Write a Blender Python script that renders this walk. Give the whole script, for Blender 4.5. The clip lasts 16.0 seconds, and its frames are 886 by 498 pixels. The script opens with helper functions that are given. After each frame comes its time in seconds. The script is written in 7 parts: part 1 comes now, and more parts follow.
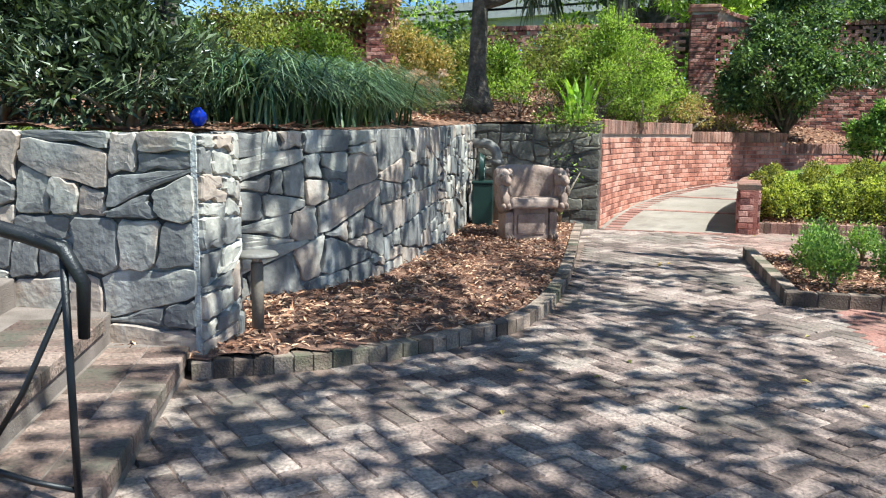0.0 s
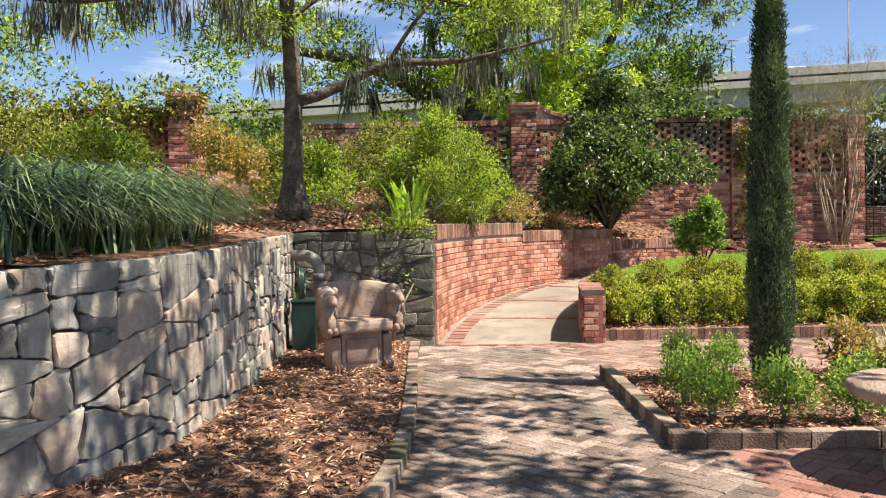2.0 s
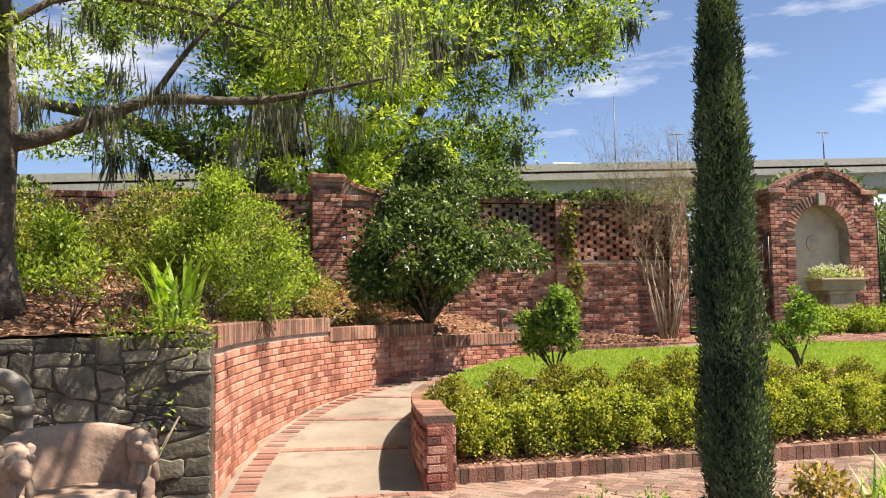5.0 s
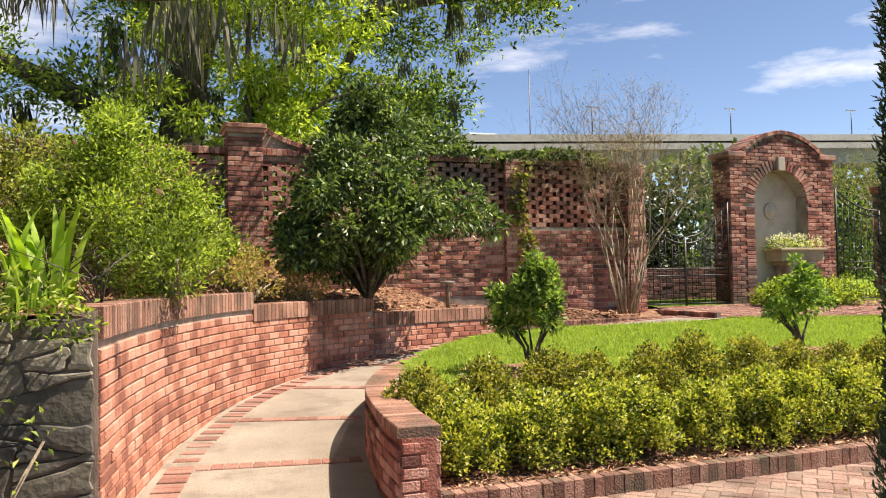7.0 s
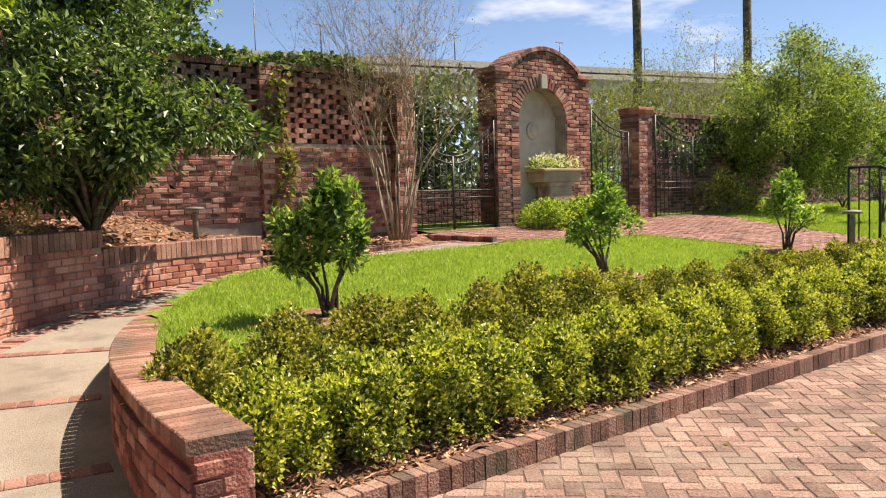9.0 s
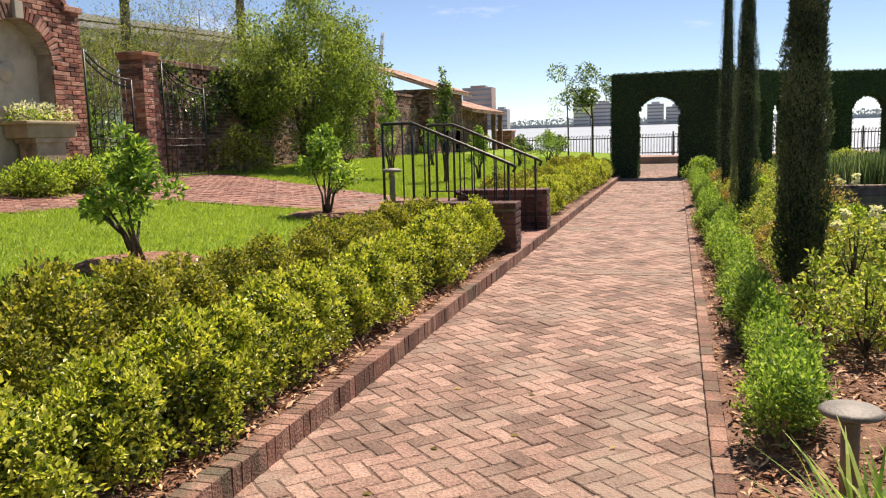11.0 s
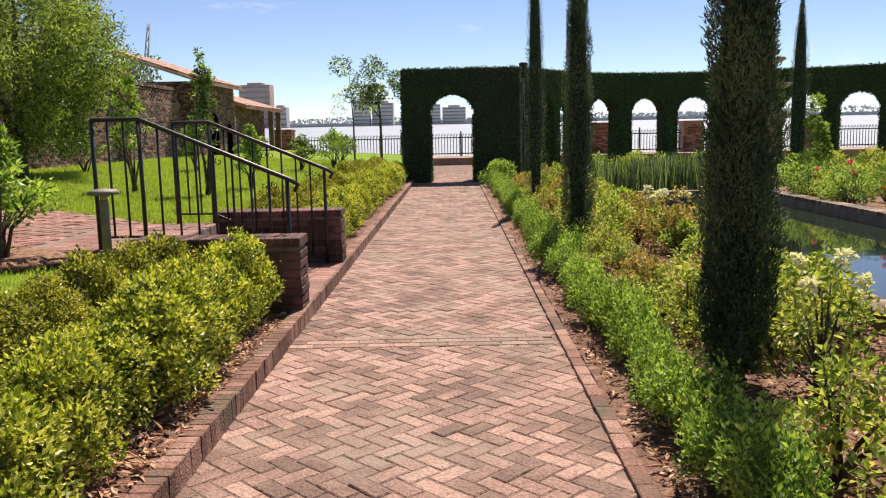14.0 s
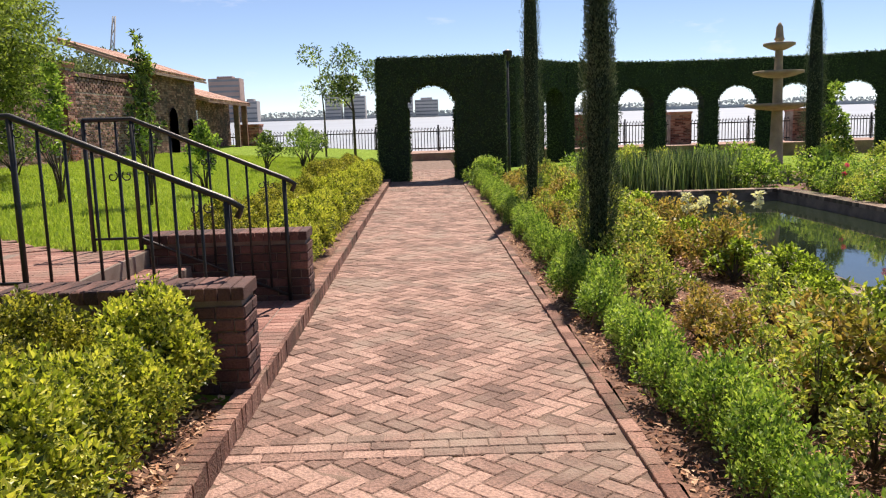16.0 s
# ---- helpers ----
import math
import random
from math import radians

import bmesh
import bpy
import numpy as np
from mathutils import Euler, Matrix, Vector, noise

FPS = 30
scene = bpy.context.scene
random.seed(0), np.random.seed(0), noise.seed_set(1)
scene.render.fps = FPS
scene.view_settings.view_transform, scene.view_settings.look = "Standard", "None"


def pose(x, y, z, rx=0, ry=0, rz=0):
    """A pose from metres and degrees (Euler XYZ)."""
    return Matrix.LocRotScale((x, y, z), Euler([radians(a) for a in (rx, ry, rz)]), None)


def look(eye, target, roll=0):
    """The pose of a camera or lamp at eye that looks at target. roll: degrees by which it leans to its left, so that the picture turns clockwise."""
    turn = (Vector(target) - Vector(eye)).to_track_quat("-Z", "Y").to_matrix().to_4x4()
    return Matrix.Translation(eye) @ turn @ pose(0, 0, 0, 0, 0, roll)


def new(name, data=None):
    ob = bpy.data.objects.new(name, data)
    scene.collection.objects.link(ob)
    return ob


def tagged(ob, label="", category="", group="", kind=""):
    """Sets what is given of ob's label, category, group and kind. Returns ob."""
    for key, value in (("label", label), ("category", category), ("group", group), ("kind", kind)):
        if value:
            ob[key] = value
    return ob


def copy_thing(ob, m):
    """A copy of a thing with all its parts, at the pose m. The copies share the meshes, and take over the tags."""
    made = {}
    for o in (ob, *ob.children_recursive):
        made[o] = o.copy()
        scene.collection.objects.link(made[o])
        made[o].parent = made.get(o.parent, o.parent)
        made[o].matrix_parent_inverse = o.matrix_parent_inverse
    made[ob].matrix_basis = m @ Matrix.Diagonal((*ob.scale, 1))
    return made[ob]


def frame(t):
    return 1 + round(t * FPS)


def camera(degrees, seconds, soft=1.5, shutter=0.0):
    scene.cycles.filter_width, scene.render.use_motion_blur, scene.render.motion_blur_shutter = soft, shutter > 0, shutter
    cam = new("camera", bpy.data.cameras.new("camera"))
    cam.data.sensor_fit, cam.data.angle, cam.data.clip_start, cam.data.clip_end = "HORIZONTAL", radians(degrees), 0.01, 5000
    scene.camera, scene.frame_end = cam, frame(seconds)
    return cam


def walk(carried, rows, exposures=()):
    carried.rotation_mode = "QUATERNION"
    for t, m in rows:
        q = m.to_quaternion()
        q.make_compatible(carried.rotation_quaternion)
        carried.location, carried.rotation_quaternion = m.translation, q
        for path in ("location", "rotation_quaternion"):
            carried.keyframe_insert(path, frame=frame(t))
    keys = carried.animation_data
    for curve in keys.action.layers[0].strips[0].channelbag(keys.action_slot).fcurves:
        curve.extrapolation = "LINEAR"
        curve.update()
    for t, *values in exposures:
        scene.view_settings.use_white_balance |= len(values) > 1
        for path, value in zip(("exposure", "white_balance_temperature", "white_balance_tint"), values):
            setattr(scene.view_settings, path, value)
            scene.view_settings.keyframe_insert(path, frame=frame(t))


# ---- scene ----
cam = camera(56.9, 16.0, 1.15)
METRES, EYE, TILT, LEAN, TURN = 14.5, 1.2, 0.0, 0.0, 12.8
ROWS = [
    (0.0, 0.0, 0.0, 0.0, 0.09, -8.13, -0.6),
    (0.5, -0.0017, 0.0206, 0.0024, -4.44, -6.17, -0.15),
    (1.0, -0.0023, 0.0378, 0.0059, -7.48, -4.74, 0.24),
    (1.5, 0.0022, 0.0615, 0.009, -9.83, -3.36, 0.57),
    (2.0, 0.0058, 0.0857, 0.0117, -12.34, -1.67, 0.98),
    (2.5, 0.0067, 0.1135, 0.0158, -15.17, 0.13, 1.43),
    (3.0, 0.0126, 0.1421, 0.0169, -18.09, 1.84, 1.79),
    (3.5, 0.0232, 0.1735, 0.02, -20.87, 3.13, 1.89),
    (4.0, 0.03, 0.2028, 0.0195, -23.15, 3.99, 1.66),
    (6.5, 0.0691, 0.3599, 0.021, -31.89, 3.28, 0.85),
    (7.0, 0.0764, 0.39, 0.0205, -33.38, 2.05, 1.05),
    (7.5, 0.0854, 0.4177, 0.0207, -35.83, 0.84, 1.11),
    (8.0, 0.1008, 0.4459, 0.0221, -39.59, -0.39, 1.26),
    (8.5, 0.1106, 0.476, 0.0217, -45.05, -1.95, 1.46),
    (9.0, 0.1222, 0.5013, 0.0212, -52.41, -3.74, 1.68),
    (9.5, 0.1417, 0.5241, 0.0223, -60.98, -5.32, 1.73),
    (10.0, 0.1629, 0.5471, 0.0212, -70.66, -6.34, 1.61),
    (12.5, 0.3225, 0.5778, 0.0222, -99.9, -8.42, 1.61),
    (13.0, 0.3595, 0.5765, 0.0242, -100.94, -8.3, 1.4),
    (13.5, 0.3955, 0.5707, 0.0234, -101.52, -8.11, 1.27),
    (14.0, 0.4317, 0.5658, 0.0241, -102.1, -8.09, 1.26),
    (14.5, 0.4688, 0.5651, 0.0258, -102.67, -8.29, 1.39),
    (15.0, 0.5058, 0.5579, 0.0256, -103.2, -8.49, 1.52),
    (15.5, 0.5391, 0.5528, 0.0251, -103.63, -8.59, 1.62),
    (16.0, 0.572, 0.5488, 0.0274, -104.0, -8.64, 1.68),
]
walk(cam, [(t, pose(0, 0, EYE, TILT, LEAN, TURN) @ pose(METRES * x, METRES * y, METRES * z, 90 + pitch, roll, yaw)) for t, x, y, z, yaw, pitch, roll in ROWS],
     [(0.0, 1.22, 5550, 0), (1.0, 1.14, 6300, 5), (2.2, 1.16, 6900, 11), (7.5, 1.14, 7300, 14), (10.0, 0.94, 7350, 15), (12.5, 0.77, 7150, 17), (16.0, 0.75, 7050, 18)])

# ---- light ----
SUN_TO = Vector((0.50, -0.155, 0.855)).normalized()
world = bpy.data.worlds.new("sky")
scene.world = world
world.use_nodes = True
wn, wl = world.node_tree.nodes, world.node_tree.links
bg = wn["Background"]
sky = wn.new("ShaderNodeTexSky")
sky.sky_type = "NISHITA"
sky.sun_disc = False
sky.sun_elevation = math.asin(SUN_TO.z)
sky.sun_rotation = math.atan2(SUN_TO.x, SUN_TO.y)
sky.air_density, sky.dust_density, sky.ozone_density = 0.62, 0.0, 3.0
# thin fair-weather clouds
tc = wn.new("ShaderNodeTexCoord")
mp = wn.new("ShaderNodeMapping")
mp.inputs["Scale"].default_value = (1.6, 2.6, 9.0)
cn = wn.new("ShaderNodeTexNoise")
cn.inputs["Scale"].default_value, cn.inputs["Detail"].default_value, cn.inputs["Roughness"].default_value = 1.7, 7.0, 0.6
cr = wn.new("ShaderNodeValToRGB")
cr.color_ramp.elements[0].position, cr.color_ramp.elements[1].position = 0.54, 0.82
cm = wn.new("ShaderNodeMixRGB")
cm.inputs[2].default_value = (8.0, 8.2, 8.6, 1)
wl.new(tc.outputs["Generated"], mp.inputs[0])
wl.new(mp.outputs[0], cn.inputs["Vector"])
wl.new(cn.outputs["Fac"], cr.inputs[0])
wl.new(cr.outputs[0], cm.inputs[0])
wl.new(sky.outputs[0], cm.inputs[1])
wl.new(cm.outputs[0], bg.inputs[0])
bg.inputs[1].default_value = 0.086

sun_data = bpy.data.lights.new("sun", "SUN")
sun_data.energy, sun_data.angle, sun_data.color = 5.0, radians(0.55), (1.0, 0.93, 0.82)
sun = new("sun", sun_data)
sun.matrix_world = look(SUN_TO * 60, (0, 0, 0))

# ---- helpers of this scene ----

def mat(name, colors, scale=6.0, rough=0.8, bump=0.2, bump_scale=60.0, vary=0.0, island=0.0, metal=0.0, fine=0.25, trans=0.0, spec=0.5, stain=None, stain_scale=1.2, streak=None, wash=None, wash_at=(0.52, 0.66), wash_scale=2.2):
    """A procedural material: colour from large noise, fine grain on it, optional stains, piece-to-piece change, and bump."""
    m = bpy.data.materials.new(name)
    m.use_nodes = True
    n, l = m.node_tree.nodes, m.node_tree.links
    b = n["Principled BSDF"]
    co = n.new("ShaderNodeTexCoord")
    nz = n.new("ShaderNodeTexNoise")
    nz.inputs["Scale"].default_value, nz.inputs["Detail"].default_value = scale, 5
    ramp = n.new("ShaderNodeValToRGB")
    els = ramp.color_ramp.elements
    for i, c in enumerate(colors):
        p = 0.3 + 0.4 * i / max(1, len(colors) - 1)
        if i < 2:
            e = els[i]
            e.position = p
        else:
            e = els.new(p)
        e.color = (*c, 1)
    geo = n.new("ShaderNodeNewGeometry")
    l.new(geo.outputs["Position"], nz.inputs["Vector"])
    fac = nz.outputs["Fac"]
    if vary or island:
        src = n.new("ShaderNodeObjectInfo").outputs["Random"] if vary else geo.outputs["Random Per Island"]
        if vary and island:
            ad = n.new("ShaderNodeMath")
            ad.operation = "ADD"
            l.new(src, ad.inputs[0])
            l.new(geo.outputs["Random Per Island"], ad.inputs[1])
            fr = n.new("ShaderNodeMath")
            fr.operation = "FRACT"
            l.new(ad.outputs[0], fr.inputs[0])
            src = fr.outputs[0]
        mr = n.new("ShaderNodeMath")
        mr.operation = "MULTIPLY_ADD"
        a = max(vary, island)
        mr.inputs[1].default_value, mr.inputs[2].default_value = a, -a / 2
        l.new(src, mr.inputs[0])
        sm = n.new("ShaderNodeMath")
        sm.operation = "ADD"
        l.new(fac, sm.inputs[0])
        l.new(mr.outputs[0], sm.inputs[1])
        fac = sm.outputs[0]
    l.new(fac, ramp.inputs[0])
    col = ramp.outputs[0]
    fz = n.new("ShaderNodeTexNoise")
    fz.inputs["Scale"].default_value, fz.inputs["Detail"].default_value = bump_scale, 4
    l.new(geo.outputs["Position"], fz.inputs["Vector"])
    if fine:
        mx = n.new("ShaderNodeMixRGB")
        mx.blend_type = "MULTIPLY"
        mx.inputs[0].default_value = fine
        cr2 = n.new("ShaderNodeValToRGB")
        cr2.color_ramp.elements[0].position, cr2.color_ramp.elements[1].position = 0.3, 0.65
        cr2.color_ramp.elements[0].color, cr2.color_ramp.elements[1].color = (0.25, 0.25, 0.25, 1), (1.1, 1.1, 1.1, 1)
        l.new(fz.outputs["Fac"], cr2.inputs[0])
        l.new(col, mx.inputs[1])
        l.new(cr2.outputs[0], mx.inputs[2])
        col = mx.outputs[0]
    if stain:
        sz = n.new("ShaderNodeTexNoise")
        sz.inputs["Scale"].default_value, sz.inputs["Detail"].default_value, sz.inputs["Roughness"].default_value = stain_scale, 6, 0.65
        l.new(geo.outputs["Position"], sz.inputs["Vector"])
        sr = n.new("ShaderNodeValToRGB")
        sr.color_ramp.elements[0].position, sr.color_ramp.elements[1].position = 0.5, 0.68
        l.new(sz.outputs["Fac"], sr.inputs[0])
        sx = n.new("ShaderNodeMixRGB")
        sx.inputs[2].default_value = (*stain, 1)
        l.new(sr.outputs[0], sx.inputs[0])
        l.new(col, sx.inputs[1])
        col = sx.outputs[0]
    for tint, stretch, at, size in ((streak, (1, 1, 0.16), (0.56, 0.72), 3.2), (wash, (1, 1, 0.8), wash_at, wash_scale)):
        if tint:
            mpg = n.new("ShaderNodeMapping")
            mpg.inputs["Scale"].default_value = stretch
            l.new(geo.outputs["Position"], mpg.inputs[0])
            kz = n.new("ShaderNodeTexNoise")
            kz.inputs["Scale"].default_value, kz.inputs["Detail"].default_value, kz.inputs["Roughness"].default_value = size, 6, 0.62
            l.new(mpg.outputs[0], kz.inputs["Vector"])
            kr = n.new("ShaderNodeValToRGB")
            kr.color_ramp.elements[0].position, kr.color_ramp.elements[1].position = at
            kr.color_ramp.elements[1].color = (0.8, 0.8, 0.8, 1)
            l.new(kz.outputs["Fac"], kr.inputs[0])
            kx = n.new("ShaderNodeMixRGB")
            kx.inputs[2].default_value = (*tint, 1)
            l.new(kr.outputs[0], kx.inputs[0])
            l.new(col, kx.inputs[1])
            col = kx.outputs[0]
    l.new(col, b.inputs["Base Color"])
    b.inputs["Roughness"].default_value, b.inputs["Metallic"].default_value = rough, metal
    b.inputs["Specular IOR Level"].default_value = spec
    if bump:
        bp = n.new("ShaderNodeBump")
        bp.inputs["Strength"].default_value, bp.inputs["Distance"].default_value = bump, 0.02
        l.new(fz.outputs["Fac"], bp.inputs["Height"])
        l.new(bp.outputs[0], b.inputs["Normal"])
    if trans:
        tr = n.new("ShaderNodeBsdfTranslucent")
        br = n.new("ShaderNodeMixRGB")
        br.blend_type = "MULTIPLY"
        br.inputs[0].default_value = 1.0
        br.inputs[2].default_value = (1.25, 1.32, 0.58, 1)
        l.new(col, br.inputs[1])
        l.new(br.outputs[0], tr.inputs[0])
        ms = n.new("ShaderNodeMixShader")
        ms.inputs[0].default_value = trans
        l.new(b.outputs[0], ms.inputs[1])
        l.new(tr.outputs[0], ms.inputs[2])
        l.new(ms.outputs[0], n["Material Output"].inputs[0])
    return m


def link(name, me, material, parent=None, label=""):
    ob = new(name, me)
    if material is not None and not me.materials:
        me.materials.append(material)
    if parent is not None:
        ob.parent = parent
    if label:
        ob["label"] = label
    return ob


def part(name, bm, material, parent, label=""):
    me = bpy.data.meshes.new(name)
    bm.to_mesh(me)
    bm.free()
    return link(name, me, material, parent, label)


def npmesh(name, verts, faces):
    """A mesh from arrays; faces is an (n, 3) or (n, 4) array."""
    me = bpy.data.meshes.new(name)
    verts, faces = np.asarray(verts, float), np.asarray(faces, int)
    k = faces.shape[1]
    me.vertices.add(len(verts))
    me.vertices.foreach_set("co", verts.ravel())
    me.loops.add(faces.size)
    me.loops.foreach_set("vertex_index", faces.ravel().astype(np.int32))
    me.polygons.add(len(faces))
    me.polygons.foreach_set("loop_start", np.arange(0, faces.size, k, dtype=np.int32))
    me.polygons.foreach_set("loop_total", np.full(len(faces), k, np.int32))
    me.polygons.foreach_set("use_smooth", np.zeros(len(faces), bool))
    me.update(calc_edges=True)
    me.validate()
    return me


def thing(name, label, category, at=(0, 0, 0), turn=0, group="", kind=""):
    ob = new(name)
    ob.empty_display_size = 0.1
    ob.matrix_basis = pose(*at, 0, 0, turn)
    return tagged(ob, label, category, group, kind)


def box(bm, c, s, m=None, bevel=0.0):
    """A box with centre c and full sizes s, with small bevels."""
    mm = Matrix.Translation(c) @ Matrix.Diagonal((*s, 1))
    if m is not None:
        mm = m @ mm
    r = bmesh.ops.create_cube(bm, size=1, matrix=mm)
    if bevel:
        es = list({e for v in r["verts"] for e in v.link_edges})
        bmesh.ops.bevel(bm, geom=es, offset=bevel, segments=2, affect="EDGES", profile=0.6)
    return bm


def boxes(*items, bevel=0.008):
    bm = bmesh.new()
    for c, s in items:
        box(bm, c, s, bevel=bevel)
    return bm


def lathe(profile, segs=20, bm=None, at=(0, 0, 0)):
    """A turned solid from (radius, height) pairs."""
    bm = bm or bmesh.new()
    rings = [[bm.verts.new((at[0] + r * math.cos(2 * math.pi * i / segs), at[1] + r * math.sin(2 * math.pi * i / segs), at[2] + z)) for i in range(segs)] for r, z in profile]
    for a, b in zip(rings, rings[1:]):
        for i in range(segs):
            bm.faces.new((a[i], a[(i + 1) % segs], b[(i + 1) % segs], b[i])).smooth = True
    bm.faces.new(rings[0][::-1])
    bm.faces.new(rings[-1])
    return bm


def tube(points, radii, segs=8, bm=None):
    """A tapered tube along points."""
    bm = bm or bmesh.new()
    pts = [Vector(p) for p in points]
    if not hasattr(radii, "__len__"):
        radii = [radii] * len(pts)
    rings = []
    ref = Vector((0.31, 0.92, 0.2)).normalized()
    for i, p in enumerate(pts):
        d = (pts[min(i + 1, len(pts) - 1)] - pts[max(i - 1, 0)]).normalized()
        u = d.cross(ref if abs(d.dot(ref)) < 0.95 else Vector((1, 0, 0))).normalized()
        v = d.cross(u)
        rings.append([bm.verts.new(p + float(radii[i]) * (math.cos(2 * math.pi * k / segs) * u + math.sin(2 * math.pi * k / segs) * v)) for k in range(segs)])
    for a, b in zip(rings, rings[1:]):
        for k in range(segs):
            bm.faces.new((a[k], a[(k + 1) % segs], b[(k + 1) % segs], b[k])).smooth = True
    bm.faces.new(rings[0][::-1])
    bm.faces.new(rings[-1])
    return bm


def spline(pts, n):
    """n even points along a smooth line through pts."""
    p = np.array(pts, float)
    q = np.vstack([2 * p[0] - p[1], p, 2 * p[-1] - p[-2]])
    out = []
    for i in range(1, len(q) - 2):
        for t in np.linspace(0, 1, 24, endpoint=False):
            a, b, c, d = q[i - 1], q[i], q[i + 1], q[i + 2]
            out.append(0.5 * (2 * b + (c - a) * t + (2 * a - 5 * b + 4 * c - d) * t * t + (3 * b - a - 3 * c + d) * t ** 3))
    out.append(p[-1])
    out = np.array(out)
    s = np.concatenate([[0], np.cumsum(np.linalg.norm(np.diff(out, axis=0), axis=1))])
    g = np.linspace(0, s[-1], n)
    return np.stack([np.interp(g, s, out[:, k]) for k in range(out.shape[1])], 1)


def arclen(line):
    return np.concatenate([[0], np.cumsum(np.linalg.norm(np.diff(line, axis=0), axis=1))])


def along(line, s):
    """Place and unit heading at arc length s of a 2D line."""
    g = arclen(line)
    x = [np.interp(s, g, line[:, 0]), np.interp(s, g, line[:, 1])]
    e = 0.03
    a = np.array([np.interp(max(s - e, 0), g, line[:, 0]), np.interp(max(s - e, 0), g, line[:, 1])])
    b = np.array([np.interp(min(s + e, g[-1]), g, line[:, 0]), np.interp(min(s + e, g[-1]), g, line[:, 1])])
    d = (b - a) / max(1e-9, np.linalg.norm(b - a))
    return np.array(x), d


def ribbon(name, line, widths, zs0, zs1, material, parent=None, kind="", label="", category=""):
    """A solid strip along a 2D line: between side offsets widths = (right, left), from heights zs0 up to zs1."""
    n = len(line)
    d = np.gradient(line, axis=0)
    d /= np.linalg.norm(d, axis=1)[:, None]
    nrm = np.stack([-d[:, 1], d[:, 0]], 1)
    a, b = line - nrm * widths[0], line + nrm * widths[1]
    z0 = np.broadcast_to(zs0, n)
    z1 = np.broadcast_to(zs1, n)
    v = np.concatenate([np.c_[a, z0], np.c_[b, z0], np.c_[b, z1], np.c_[a, z1]])
    f = []
    for i in range(n - 1):
        for k in range(4):
            k2 = (k + 1) % 4
            f.append((k * n + i, k * n + i + 1, k2 * n + i + 1, k2 * n + i))
    f.append((0, n, 2 * n, 3 * n))
    f.append((n - 1, 4 * n - 1, 3 * n - 1, 2 * n - 1))
    me = npmesh(name, v, f)
    ob = link(name, me, material, parent, label)
    if kind:
        tagged(ob, label, category, "", kind)
    return ob


# one brick: a box with a chamfered outer face, lying along x, outer face to +z
def brick_template(l, w, h, c=0.006):
    v, f = [], []
    for z, k in ((0, 0), (h - c, 0), (h, c)):
        for sx, sy in ((-1, -1), (1, -1), (1, 1), (-1, 1)):
            v.append((sx * (l / 2 - k), sy * (w / 2 - k), z))
    for r in (0, 4):
        for i in range(4):
            f.append((r + i, r + (i + 1) % 4, r + 4 + (i + 1) % 4, r + 4 + i))
    f.append((8, 9, 10, 11))
    return np.array(v), np.array(f)


def lay(parent, name, poses, size, material, near=None, limit=300, rest_label="", chamfer=0.006):
    """Lay pieces at the given 4x4 poses under parent: the nearest as objects on one mesh, the rest joined."""
    v, f = brick_template(*size, chamfer)
    poses = [np.array(p) for p in poses]
    if near is not None:
        poses.sort(key=lambda p: (p[0, 3] - near[0]) ** 2 + (p[1, 3] - near[1]) ** 2)
    me = npmesh(name, v, f)
    me.materials.append(material)
    inv = parent.matrix_basis.inverted()
    for p in poses[:limit]:
        ob = new(name, me)
        ob.parent = parent
        ob.matrix_basis = inv @ Matrix(p.tolist())
    rest = poses[limit:]
    if rest:
        P = np.array(rest)
        vv = np.einsum("nij,vj->nvi", P[:, :3, :3], v) + P[:, None, :3, 3]
        ff = f[None] + (np.arange(len(rest)) * len(v))[:, None, None]
        ob = link(name + "_field", npmesh(name + "_field", vv.reshape(-1, 3), ff.reshape(-1, f.shape[1])), material, parent)
        ob.matrix_parent_inverse = inv
        tagged(ob, rest_label or "field of laid bricks", "", "", "stuff")


# ---- leaves ----
def leaf_arrays(P, D, U, L, W, fold=0.25):
    """Folded leaf blades: base points P, directions D, side hints U, lengths L, widths W. Two faces each."""
    D = D / np.linalg.norm(D, axis=1)[:, None]
    S = np.cross(D, U)
    S /= np.linalg.norm(S, axis=1)[:, None] + 1e-9
    N = np.cross(S, D)
    L, W = np.broadcast_to(L, len(P))[:, None], np.broadcast_to(W, len(P))[:, None]
    mid = P + D * L * 0.45
    v = np.stack([P, mid + S * W / 2 + N * W * fold, P + D * L - N * L * 0.12, mid - S * W / 2 + N * W * fold], 1)
    n = len(P)
    k = np.arange(n)[:, None] * 4
    f = np.concatenate([k + [[0, 1, 2]], k + [[0, 2, 3]]], 1).reshape(-1, 3)
    return v.reshape(-1, 3), f


